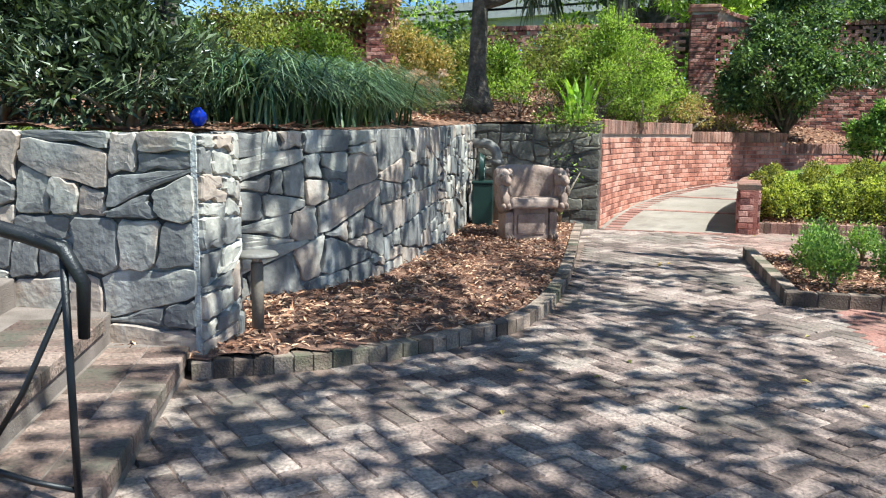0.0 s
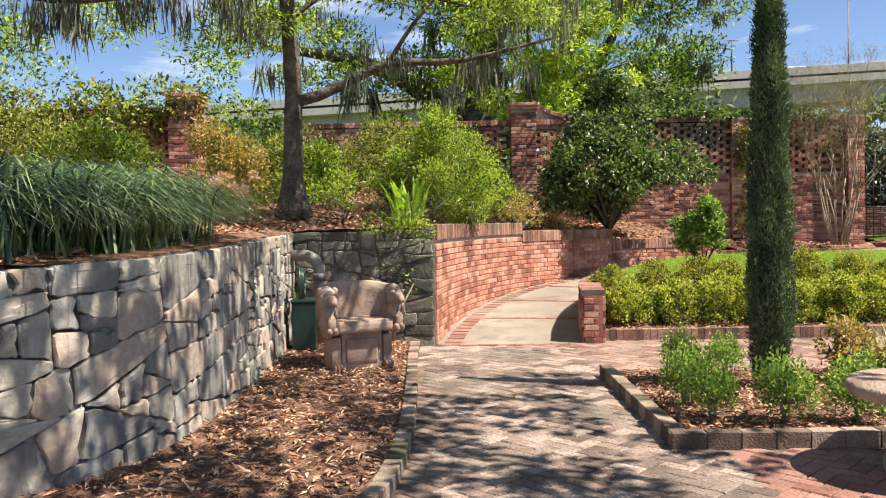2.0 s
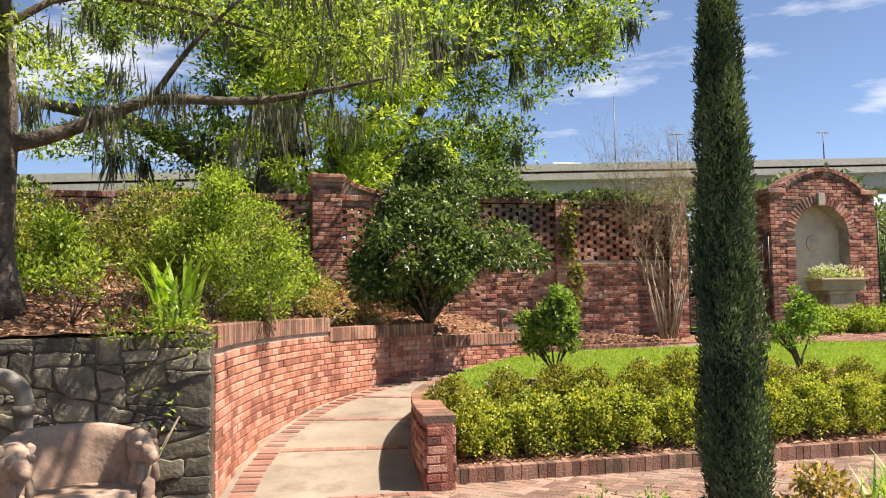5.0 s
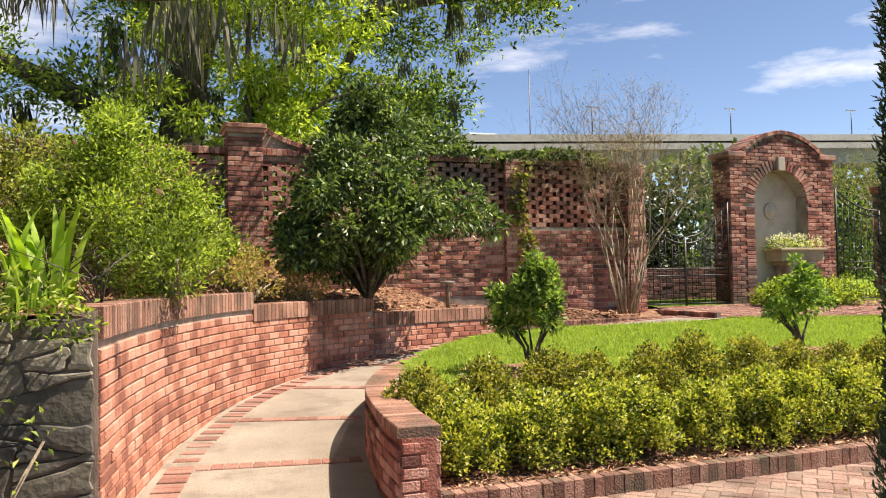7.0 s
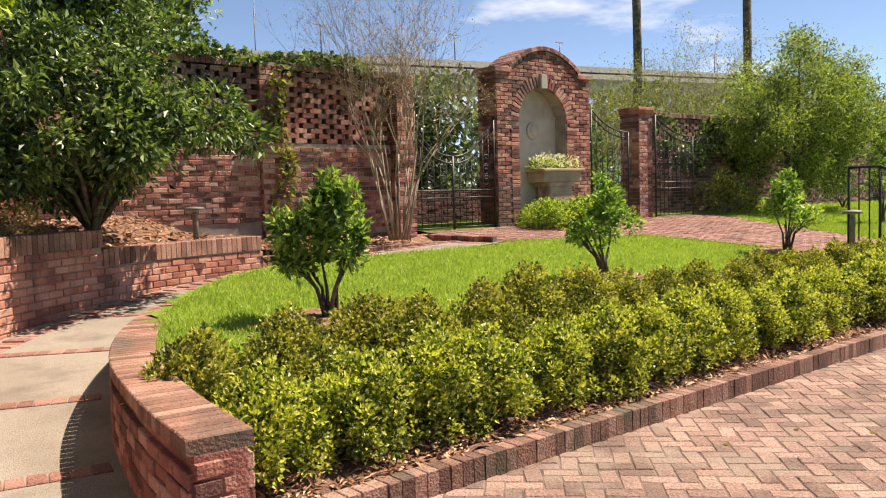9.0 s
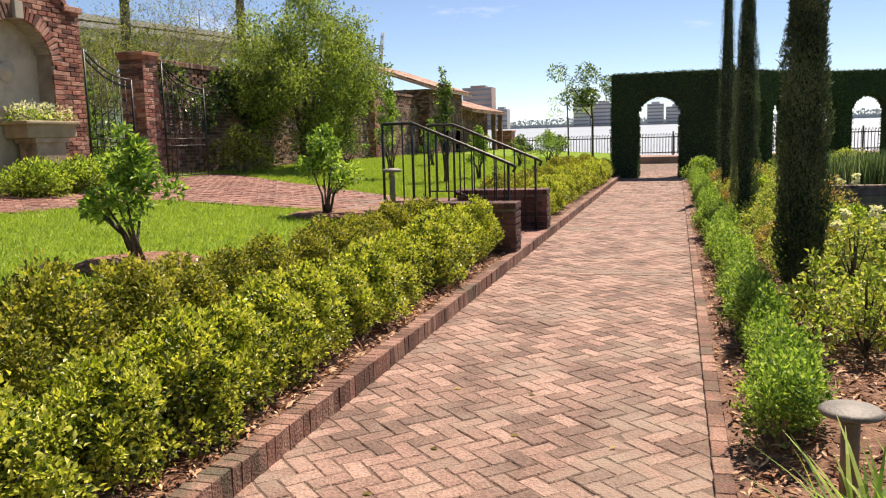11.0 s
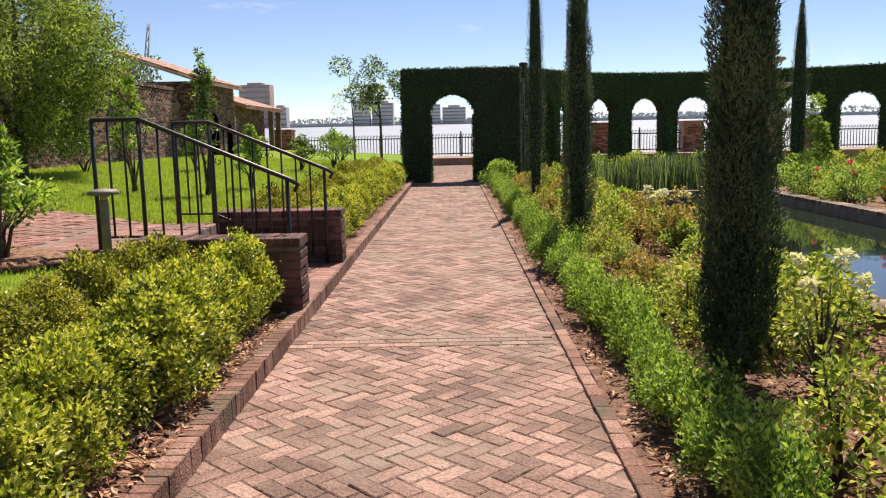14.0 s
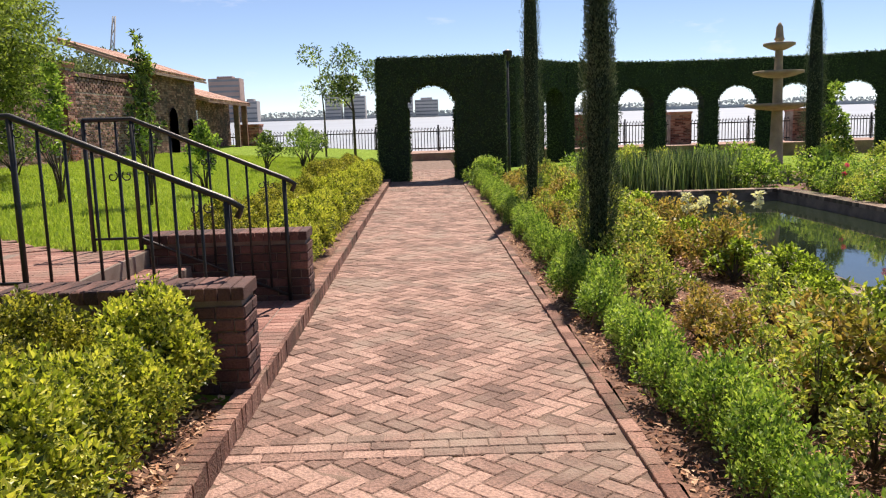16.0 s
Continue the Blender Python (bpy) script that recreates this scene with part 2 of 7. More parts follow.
def clump_leaves(blobs, n, L, W, rng, droop=0.0, shell=0.55, up=0.4, jag=0.25):
    """Leaves over ellipsoid clumps (cx, cy, cz, rx, ry, rz)."""
    B = np.array(blobs, float)
    wt = (B[:, 3] * B[:, 4] + B[:, 3] * B[:, 5] + B[:, 4] * B[:, 5])
    i = rng.choice(len(B), n, p=wt / wt.sum())
    d = rng.normal(size=(n, 3))
    d /= np.linalg.norm(d, axis=1)[:, None]
    r = shell + (1 - shell) * rng.random(n) ** 0.6
    r *= 1 + jag * rng.normal(size=n) * 0.5
    P = B[i, :3] + d * B[i, 3:] * r[:, None]
    D = d + rng.normal(size=(n, 3)) * 0.7 + [0, 0, up - droop]
    U = rng.normal(size=(n, 3)) * 0.6 + [0, 0, 1]
    s = 0.7 + 0.6 * rng.random(n)
    return leaf_arrays(P, D, U, L * s, W * s)


def leaf_part(name, blobs, n, L, W, material, parent, seed, label="", **kw):
    v, f = clump_leaves(blobs, n, L, W, np.random.default_rng(seed), **kw)
    return link(name, npmesh(name, v, f), material, parent, label)


def blob_cloud(rng, n, R, H, z0, r=(0.25, 0.5), flat=0.8):
    """n clumps spread through an ellipsoid crown of radius R, height H, from z0 up."""
    out = []
    for i in range(n):
        u = (i + rng.random()) / n
        a = rng.random() * 6.283
        k = (0.62 + 0.38 * math.sin(math.pi * min(1, u * 0.9 + 0.2))) * math.sqrt(max(0.05, 1 - u ** 2.5)) * rng.random() ** 0.4
        s = rng.uniform(*r) * (1.0 - 0.35 * u)
        out.append((R * k * math.cos(a), R * k * math.sin(a), z0 + s * 0.5 + (H - s) * u * rng.uniform(0.85, 1.1), s, s * rng.uniform(0.8, 1.2), s * flat * rng.uniform(0.8, 1.2)))
    return out


def blades(P, H, lean, rng, w=0.014, segs=4, arch=1.0):
    """Arching grass blades from base points P."""
    n = len(P)
    a = rng.random(n) * 2 * math.pi
    h = H * (0.6 + 0.5 * rng.random(n))
    ln = lean * (0.35 + 0.9 * rng.random(n))
    d = np.stack([np.cos(a), np.sin(a)], 1)
    s = np.stack([-np.sin(a), np.cos(a)], 1)
    vs = []
    for k in range(segs + 1):
        t = k / segs
        out = ln * t ** 1.6
        z = h * (t * (1 + 0.55 * arch) - 0.75 * arch * t ** 2.4) if arch < 1.5 else h * (2.7 * t - 2.35 * t * t)
        ww = w * (1 - t) ** 0.7 / 2 + 0.0008
        c = np.c_[P[:, :2] + d * out[:, None], P[:, 2] + z]
        vs += [c + np.c_[s * ww, np.zeros(n)], c - np.c_[s * ww, np.zeros(n)]]
    v = np.stack(vs, 1)
    k = np.arange(n)[:, None] * (2 * segs + 2)
    f = np.concatenate([k + [[2 * j, 2 * j + 1, 2 * j + 3, 2 * j + 2]] for j in range(segs)], 1).reshape(-1, 4)
    return v.reshape(-1, 3), f


def stems(pts, bm=None, r=0.012):
    bm = bm or bmesh.new()
    for line in pts:
        tube(line, list(np.linspace(r, r * 0.35, len(line))), 5, bm)
    return bm


# ---- materials ----
M = {}
M["brick"] = mat("red_brick", [(0.27, 0.10, 0.066), (0.46, 0.18, 0.115), (0.53, 0.24, 0.165), (0.60, 0.32, 0.235)], 3.5, 0.88, 0.6, 90, vary=0.42, island=0.42, fine=0.5, streak=(0.085, 0.068, 0.06), wash=(0.50, 0.32, 0.25), wash_at=(0.62, 0.80))
M["old_brick"] = mat("old_brick", [(0.15, 0.058, 0.048), (0.33, 0.115, 0.085), (0.42, 0.17, 0.127), (0.55, 0.30, 0.235)], 3.0, 0.9, 0.7, 70, vary=0.6, island=0.6, fine=0.5, stain=(0.10, 0.072, 0.064), stain_scale=0.9, wash=(0.44, 0.32, 0.27), wash_at=(0.64, 0.80), wash_scale=5.0)
M["pave"] = mat("worn_paving_brick", [(0.165, 0.098, 0.076), (0.255, 0.152, 0.118), (0.305, 0.182, 0.143), (0.41, 0.26, 0.207)], 1.6, 0.85, 0.7, 60, vary=0.46, island=0.46, fine=0.6, stain=(0.265, 0.198, 0.156), stain_scale=1.4, wash=(0.18, 0.13, 0.10), wash_at=(0.60, 0.78), wash_scale=3.0)
M["pave_grey"] = mat("weathered_paving_brick", [(0.13, 0.09, 0.075), (0.235, 0.165, 0.137), (0.32, 0.235, 0.195), (0.43, 0.335, 0.28)], 2.2, 0.85, 0.7, 60, vary=0.42, island=0.42, fine=0.75, stain=(0.15, 0.125, 0.098), stain_scale=0.8, wash=(0.11, 0.095, 0.072), wash_at=(0.60, 0.76), wash_scale=4.0)
M["mossy_brick"] = mat("mossy_kerb_brick", [(0.10, 0.07, 0.052), (0.21, 0.145, 0.108), (0.35, 0.26, 0.20)], 4, 0.9, 0.5, 80, vary=0.7, island=0.7, fine=0.5, stain=(0.085, 0.095, 0.05), stain_scale=1.6)
M["kerb_brick"] = mat("worn_kerb_brick", [(0.15, 0.075, 0.056), (0.27, 0.135, 0.10), (0.38, 0.22, 0.17)], 2.2, 0.9, 0.7, 70, vary=0.5, island=0.5, fine=0.65, stain=(0.085, 0.075, 0.05), stain_scale=1.9)
M["dark_brick"] = mat("dark_maroon_brick", [(0.06, 0.03, 0.027), (0.115, 0.052, 0.043), (0.20, 0.095, 0.078)], 3, 0.85, 0.5, 80, vary=0.4, island=0.4, fine=0.5)
M["pave_red"] = mat("red_paving_brick", [(0.22, 0.095, 0.072), (0.32, 0.15, 0.115), (0.40, 0.22, 0.175)], 1.8, 0.8, 0.6, 70, vary=0.35, island=0.35, fine=0.55, stain=(0.20, 0.13, 0.10), stain_scale=1.2)
M["coping"] = mat("weathered_coping_brick", [(0.17, 0.085, 0.06), (0.33, 0.16, 0.11), (0.45, 0.25, 0.185)], 3.0, 0.9, 0.6, 70, vary=0.4, island=0.4, fine=0.6, stain=(0.10, 0.085, 0.065), stain_scale=1.4)
M["joint"] = mat("sandy_joint", [(0.09, 0.062, 0.046), (0.18, 0.122, 0.093), (0.26, 0.18, 0.14)], 5, 0.95, 0.5, 120)
M["mortar"] = mat("lime_mortar", [(0.27, 0.20, 0.165), (0.44, 0.35, 0.29)], 5, 0.95, 0.4, 120)
M["dark_mortar"] = mat("dirty_mortar", [(0.14, 0.11, 0.09), (0.26, 0.21, 0.18)], 5, 0.95, 0.4, 120)
M["old_mortar"] = mat("weathered_lime_mortar", [(0.17, 0.135, 0.115), (0.33, 0.275, 0.235), (0.48, 0.42, 0.36)], 2.2, 0.95, 0.5, 90)
M["stone"] = mat("grey_fieldstone", [(0.18, 0.172, 0.162), (0.32, 0.30, 0.265), (0.41, 0.38, 0.325), (0.49, 0.45, 0.385), (0.42, 0.33, 0.265)], 2.6, 0.88, 0.35, 26, vary=0.75, fine=0.3, stain=(0.16, 0.158, 0.155), stain_scale=2.4, streak=(0.58, 0.56, 0.52), wash=(0.09, 0.09, 0.09), wash_at=(0.60, 0.74), wash_scale=5.5)
M["stair_brick"] = mat("worn_stair_brick", [(0.12, 0.075, 0.058), (0.21, 0.135, 0.105), (0.33, 0.235, 0.185)], 2.4, 0.9, 0.7, 60, vary=0.5, island=0.5, fine=0.65, stain=(0.09, 0.085, 0.06), stain_scale=2.2)
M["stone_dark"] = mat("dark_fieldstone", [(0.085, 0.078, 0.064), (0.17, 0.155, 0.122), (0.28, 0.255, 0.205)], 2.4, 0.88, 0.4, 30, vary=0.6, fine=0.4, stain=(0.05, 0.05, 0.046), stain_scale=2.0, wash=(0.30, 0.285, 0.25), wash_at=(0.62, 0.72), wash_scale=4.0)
# near-black tones paint the shadow round the stones; the pale tone is mortar
M["wall_joint"] = mat("shadow_dark_wall_mortar", [(0.022, 0.022, 0.023), (0.06, 0.06, 0.06), (0.34, 0.34, 0.33)], 4.0, 0.95, 0.6, 40)
M["mulch_soil"] = mat("mulch_ground", [(0.10, 0.045, 0.028), (0.26, 0.13, 0.075), (0.42, 0.25, 0.155)], 16, 0.95, 1.0, 55, fine=0.75)
M["bed_soil"] = mat("dark_bed_mulch", [(0.09, 0.044, 0.03), (0.185, 0.095, 0.062), (0.29, 0.165, 0.11)], 14, 0.95, 0.9, 55, fine=0.6)
M["chip"] = mat("bark_chip", [(0.16, 0.07, 0.04), (0.42, 0.21, 0.115), (0.62, 0.40, 0.26)], 3, 0.9, 0.3, 90, island=0.8)
M["concrete"] = mat("worn_concrete", [(0.235, 0.195, 0.155), (0.37, 0.32, 0.265)], 1.3, 0.88, 0.4, 110, fine=0.5, stain=(0.17, 0.135, 0.108), stain_scale=2.0)
M["lawn"] = mat("lawn_turf", [(0.14, 0.235, 0.03), (0.25, 0.36, 0.05)], 5, 0.95, 0.8, 160, fine=0.55, spec=0.08)
M["grass"] = mat("grass_blade", [(0.26, 0.36, 0.06), (0.46, 0.54, 0.13)], 4, 0.7, 0, 60, island=0.6, fine=0, trans=0.38)
M["box_leaf"] = mat("boxwood_leaf", [(0.035, 0.06, 0.012), (0.16, 0.21, 0.03), (0.40, 0.44, 0.07), (0.64, 0.63, 0.14)], 6.5, 0.42, 0, 60, island=0.5, fine=0, trans=0.32)
M["box_tip"] = mat("boxwood_tip_leaf", [(0.22, 0.28, 0.035), (0.46, 0.50, 0.08), (0.66, 0.64, 0.15)], 5.0, 0.42, 0, 60, island=0.6, fine=0, trans=0.4)
M["box_back"] = mat("bronzed_boxwood_leaf", [(0.065, 0.08, 0.018), (0.265, 0.28, 0.052), (0.52, 0.475, 0.115)], 6.0, 0.45, 0, 60, island=0.6, fine=0, trans=0.38)
M["shrub_leaf"] = mat("lawn_shrub_leaf", [(0.045, 0.095, 0.022), (0.14, 0.235, 0.055), (0.36, 0.46, 0.12)], 4.0, 0.38, 0, 60, island=0.6, fine=0, trans=0.32)
M["young_leaf"] = mat("young_box_leaf", [(0.085, 0.165, 0.038), (0.22, 0.345, 0.075), (0.42, 0.54, 0.145)], 3.5, 0.5, 0, 60, island=0.6, fine=0, trans=0.38)
M["bronze_leaf"] = mat("bronze_leaf", [(0.16, 0.155, 0.035), (0.40, 0.325, 0.105), (0.54, 0.37, 0.155)], 3.0, 0.55, 0, 60, island=0.8, fine=0, trans=0.34)
M["camellia"] = mat("glossy_dark_leaf", [(0.026, 0.052, 0.018), (0.085, 0.14, 0.046), (0.25, 0.335, 0.11)], 3.5, 0.42, 0, 60, island=0.6, fine=0, trans=0.27)
# darkened copy of the glossy leaf: the plants' shade is put into its colour
M["dark_leaf"] = mat("shade_darkened_leaf", [(0.016, 0.028, 0.013), (0.045, 0.066, 0.028), (0.11, 0.14, 0.062)], 2.5, 0.4, 0, 60, island=0.5, fine=0, trans=0.15)
M["azalea"] = mat("bright_shrub_leaf", [(0.075, 0.115, 0.02), (0.23, 0.33, 0.05), (0.46, 0.55, 0.125)], 3.0, 0.45, 0, 60, island=0.6, fine=0, trans=0.48)
M["olive_leaf"] = mat("olive_shrub_leaf", [(0.07, 0.09, 0.022), (0.22, 0.25, 0.06), (0.40, 0.40, 0.105)], 3.0, 0.5, 0, 60, island=0.6, fine=0, trans=0.42)
M["oak_leaf"] = mat("oak_leaf", [(0.055, 0.09, 0.024), (0.21, 0.295, 0.065), (0.47, 0.56, 0.145)], 1.1, 0.42, 0, 60, island=0.75, fine=0, trans=0.45)
M["cypress"] = mat("cypress_scale_leaf", [(0.032, 0.062, 0.036), (0.085, 0.13, 0.07), (0.20, 0.245, 0.135)], 2.5, 0.7, 0, 60, island=0.4, fine=0, trans=0.15)
M["cut_hedge"] = mat("clipped_fig_leaf", [(0.025, 0.05, 0.019), (0.05, 0.092, 0.03), (0.085, 0.14, 0.042)], 1.0, 0.6, 0, 60, island=0.4, fine=0, trans=0.12)
# near-black green: the shade deep between the leaves, painted as a colour
M["hedge_core"] = mat("hedge_shade_core", [(0.014, 0.026, 0.011), (0.03, 0.05, 0.02)], 6, 0.95, 0.8, 30)
M["lily"] = mat("strappy_leaf", [(0.028, 0.06, 0.03), (0.075, 0.135, 0.06), (0.26, 0.33, 0.18)], 1.6, 0.32, 0, 60, island=0.7, fine=0, trans=0.25)
M["pale_mortar"] = mat("pale_corner_mortar", [(0.22, 0.215, 0.205), (0.42, 0.41, 0.385), (0.56, 0.55, 0.52)], 6, 0.95, 0.6, 50)
M["fern"] = mat("fern_frond", [(0.26, 0.42, 0.03), (0.42, 0.60, 0.07)], 3, 0.5, 0, 60, island=0.5, fine=0, trans=0.5)
M["rose_leaf"] = mat("rose_leaf", [(0.12, 0.175, 0.036), (0.29, 0.37, 0.09), (0.52, 0.52, 0.16)], 2.0, 0.45, 0, 60, island=0.7, fine=0, trans=0.42)
M["willow_leaf"] = mat("willowy_leaf", [(0.07, 0.10, 0.028), (0.20, 0.27, 0.07), (0.36, 0.43, 0.12)], 2.2, 0.5, 0, 60, island=0.6, fine=0, trans=0.42)
M["moss"] = mat("hanging_moss", [(0.11, 0.115, 0.085), (0.24, 0.245, 0.19)], 3, 0.95, 0, 60, island=0.4, fine=0, trans=0.35)
M["spring_leaf"] = mat("spring_oak_leaf", [(0.16, 0.23, 0.03), (0.36, 0.46, 0.07), (0.58, 0.66, 0.16)], 1.4, 0.45, 0, 60, island=0.6, fine=0, trans=0.5)
M["white_wall"] = mat("white_painted_wall", [(0.70, 0.71, 0.72), (0.80, 0.81, 0.82)], 0.8, 0.6, 0.1, 10, fine=0.1)
M["bark"] = mat("grey_bark", [(0.04, 0.031, 0.025), (0.10, 0.08, 0.064), (0.19, 0.155, 0.13)], 7, 0.95, 1.0, 30, fine=0.5)
M["twig"] = mat("pale_twig", [(0.22, 0.17, 0.12), (0.38, 0.31, 0.23)], 9, 0.9, 0.3, 60)
M["iron"] = mat("black_iron", [(0.010, 0.010, 0.011), (0.022, 0.022, 0.024)], 8, 0.45, 0.15, 120, fine=0.2)
M["bronze"] = mat("weathered_bollard", [(0.14, 0.115, 0.09), (0.25, 0.21, 0.165)], 9, 0.6, 0.15, 90)
M["cast_stone"] = mat("cast_stone", [(0.33, 0.22, 0.165), (0.46, 0.33, 0.255), (0.56, 0.43, 0.34)], 4, 0.85, 0.5, 60, stain=(0.17, 0.12, 0.10), stain_scale=3.0)
M["seat_stone"] = mat("weathered_seat_stone", [(0.27, 0.18, 0.14), (0.37, 0.265, 0.21), (0.46, 0.35, 0.29)], 3, 0.9, 0.25, 35, fine=0.22, stain=(0.17, 0.115, 0.09), stain_scale=4.0)
M["limestone"] = mat("tan_limestone", [(0.30, 0.235, 0.15), (0.46, 0.37, 0.25)], 4, 0.85, 0.3, 60)
M["stucco"] = mat("grey_stucco", [(0.42, 0.37, 0.315), (0.54, 0.48, 0.42)], 2, 0.9, 0.2, 90, stain=(0.30, 0.255, 0.21))
M["tile"] = mat("clay_roof_tile", [(0.30, 0.15, 0.105), (0.50, 0.29, 0.215), (0.58, 0.38, 0.30)], 2, 0.85, 0.3, 40, vary=0.5, island=0.5)
M["far_concrete"] = mat("bridge_concrete", [(0.40, 0.38, 0.34), (0.52, 0.49, 0.44)], 0.2, 0.9, 0.1, 2)
M["far_wall"] = mat("far_building_wall", [(0.42, 0.40, 0.40), (0.52, 0.50, 0.49)], 0.02, 0.9, 0, 2, fine=0.1)
M["far_pink"] = mat("far_brick_tower", [(0.36, 0.25, 0.22), (0.45, 0.33, 0.29)], 0.05, 0.9, 0, 2, fine=0.1)
M["glass_dark"] = mat("far_window_glass", [(0.16, 0.17, 0.19), (0.22, 0.23, 0.25)], 0.1, 0.2, 0, 2, fine=0)
# pale blue-grey: the haze of distance is put into this tree colour
M["far_trees"] = mat("haze_tinted_tree_line", [(0.33, 0.37, 0.385), (0.38, 0.42, 0.435)], 0.03, 0.95, 0, 2, island=0.15, fine=0)
M["far_wood"] = mat("shaded_wood_leaf", [(0.05, 0.075, 0.03), (0.12, 0.155, 0.06), (0.20, 0.24, 0.10)], 0.3, 0.7, 0, 2, island=0.6, fine=0, trans=0.25)
M["house_brick"] = mat("brown_house_brick", [(0.10, 0.05, 0.04), (0.20, 0.09, 0.07), (0.29, 0.145, 0.11), (0.38, 0.23, 0.185)], 2.0, 0.9, 0.6, 60, vary=0.6, island=0.6, fine=0.5, stain=(0.055, 0.045, 0.04), stain_scale=0.8)
M["green_plastic"] = mat("green_plastic", [(0.008, 0.022, 0.018), (0.014, 0.04, 0.03)], 6, 0.4, 0.05, 60)
M["blue"] = mat("blue_glaze", [(0.01, 0.03, 0.45), (0.02, 0.06, 0.65)], 8, 0.2, 0.0, 60)
M["pipe"] = mat("grey_pipe", [(0.13, 0.12, 0.105), (0.22, 0.20, 0.18)], 6, 0.6, 0.2, 60)
M["pink"] = mat("rose_petal", [(0.68, 0.045, 0.17), (0.84, 0.16, 0.34)], 6, 0.5, 0, 60, island=0.4, fine=0, trans=0.3)
M["peach"] = mat("azalea_petal", [(0.80, 0.52, 0.42), (0.92, 0.74, 0.62)], 6, 0.6, 0, 60, island=0.4, fine=0, trans=0.3)
M["white_petal"] = mat("white_petal", [(0.68, 0.66, 0.56), (0.82, 0.81, 0.74)], 6, 0.6, 0, 60, island=0.3, fine=0, trans=0.3)
M["lamp_metal"] = mat("galvanised_pole", [(0.30, 0.31, 0.32), (0.40, 0.41, 0.42)], 2, 0.5, 0, 10)

# ---- plan ----
KERB_L, KERB_R = 10.62, 8.64          # the long walk lies between these lines
STONE = spline([(-2.62, 4.70), (-2.28, 5.05), (-1.98, 5.55), (-1.83, 6.3), (-1.82, 7.6), (-1.90, 9.0), (-1.97, 10.42)], 60)
OUTER = spline([(-0.36, 10.50), (-0.17, 11.6), (0.18, 12.9), (0.785, 14.3), (1.55, 15.3), (2.47, 16.1), (3.6, 16.75), (4.7, 17.12), (5.9, 17.3), (7.3, 17.38), (8.5, 17.42)], 90)
INNER = spline([(1.30, 10.45), (1.40, 11.3), (1.66, 12.5), (2.22, 13.8), (3.03, 14.96), (3.95, 15.75), (5.1, 16.18), (6.5, 16.3), (8.6, 16.34)], 90)
BED = spline([(-2.05, 3.50), (-1.55, 3.80), (-1.2, 4.1), (-0.93, 4.45), (-0.68, 4.85), (-0.54, 5.5), (-0.5, 6.6), (-0.53, 8.0), (-0.58, 9.3), (-0.6, 10.3)], 60)
HILL = np.array([(-2.2, 4, 1.18), (-8, 4, 1.3), (-2, 6, 1.2), (-2, 8, 1.25), (-2, 10.4, 1.31), (-0.4, 10.6, 1.33), (-0.2, 11.6, 1.33), (0.2, 13, 1.33), (0.8, 14.3, 1.27), (1.6, 15.3, 1.17),
                 (2.5, 16.1, 1.08), (3.6, 16.75, 0.95), (4.7, 17.2, 0.85), (5.8, 17.4, 0.78), (7.5, 17.5, 0.78), (8, 18.2, 0.85), (6, 18.2, 1.2), (3.5, 18.2, 1.42), (1, 18.2, 1.75), (-2, 18.2, 2.1),
                 (-2.2, 11.9, 1.7), (-4, 9, 1.5), (-5, 14, 1.9), (-10, 18, 2.1), (-10, 10, 1.6)])


def hill_z(x, y):
    d = (HILL[:, 0] - x) ** 2 + (HILL[:, 1] - y) ** 2 + 0.15
    w = d ** -1.25
    z = float((w * HILL[:, 2]).sum() / w.sum())
    if y < 10.55:
        d = side_of(STONE, x, y)
        if 0 < d < 3 and y > 4.6:
            i = int(((STONE[:, 0] - x) ** 2 + (STONE[:, 1] - y) ** 2).argmin())
            z = min(z, 1.19 + 0.12 * i / (len(STONE) - 1) - 0.01 + 0.28 * max(0, d - 0.1))
        return z
    if x < -0.3:
        z = min(z, 1.315 + 0.28 * max(0, y - 10.7))
    d = side_of(OUTER, x, y)
    if -0.3 < d < 3:
        i = int(((OUTER[:, 0] - x) ** 2 + (OUTER[:, 1] - y) ** 2).argmin())
        top = float(np.interp(arclen(OUTER)[i], (0, 4.2, 4.9, 6.7, 7.3, 9.1, 9.8, 30), (1.36, 1.36, 1.21, 1.21, 1.01, 1.01, 0.74, 0.74)))
        z = min(z, top - 0.02 + 0.32 * max(0, d - 0.2))
    return z


def lawn_z(x, y):
    t = min(1, max(0, (y - 10.75) / 1.5))
    return 0.09 + 0.435 * t * t * (3 - 2 * t) + max(0, y - 12.25) * 0.063


def ramp_z(s):
    return 0.62 * min(1, max(0, s / 8.6)) + 0.012 + 0.05 * max(0, s - 8.6)


def side_of(line, x, y):
    """Signed distance from a 2D line: positive to its left."""
    d = (line[:, 0] - x) ** 2 + (line[:, 1] - y) ** 2
    i = int(np.clip(d.argmin(), 1, len(line) - 2))
    t = line[i + 1] - line[i - 1]
    c = t[0] * (y - line[i, 1]) - t[1] * (x - line[i, 0])
    return math.copysign(math.sqrt(d.min()), c)


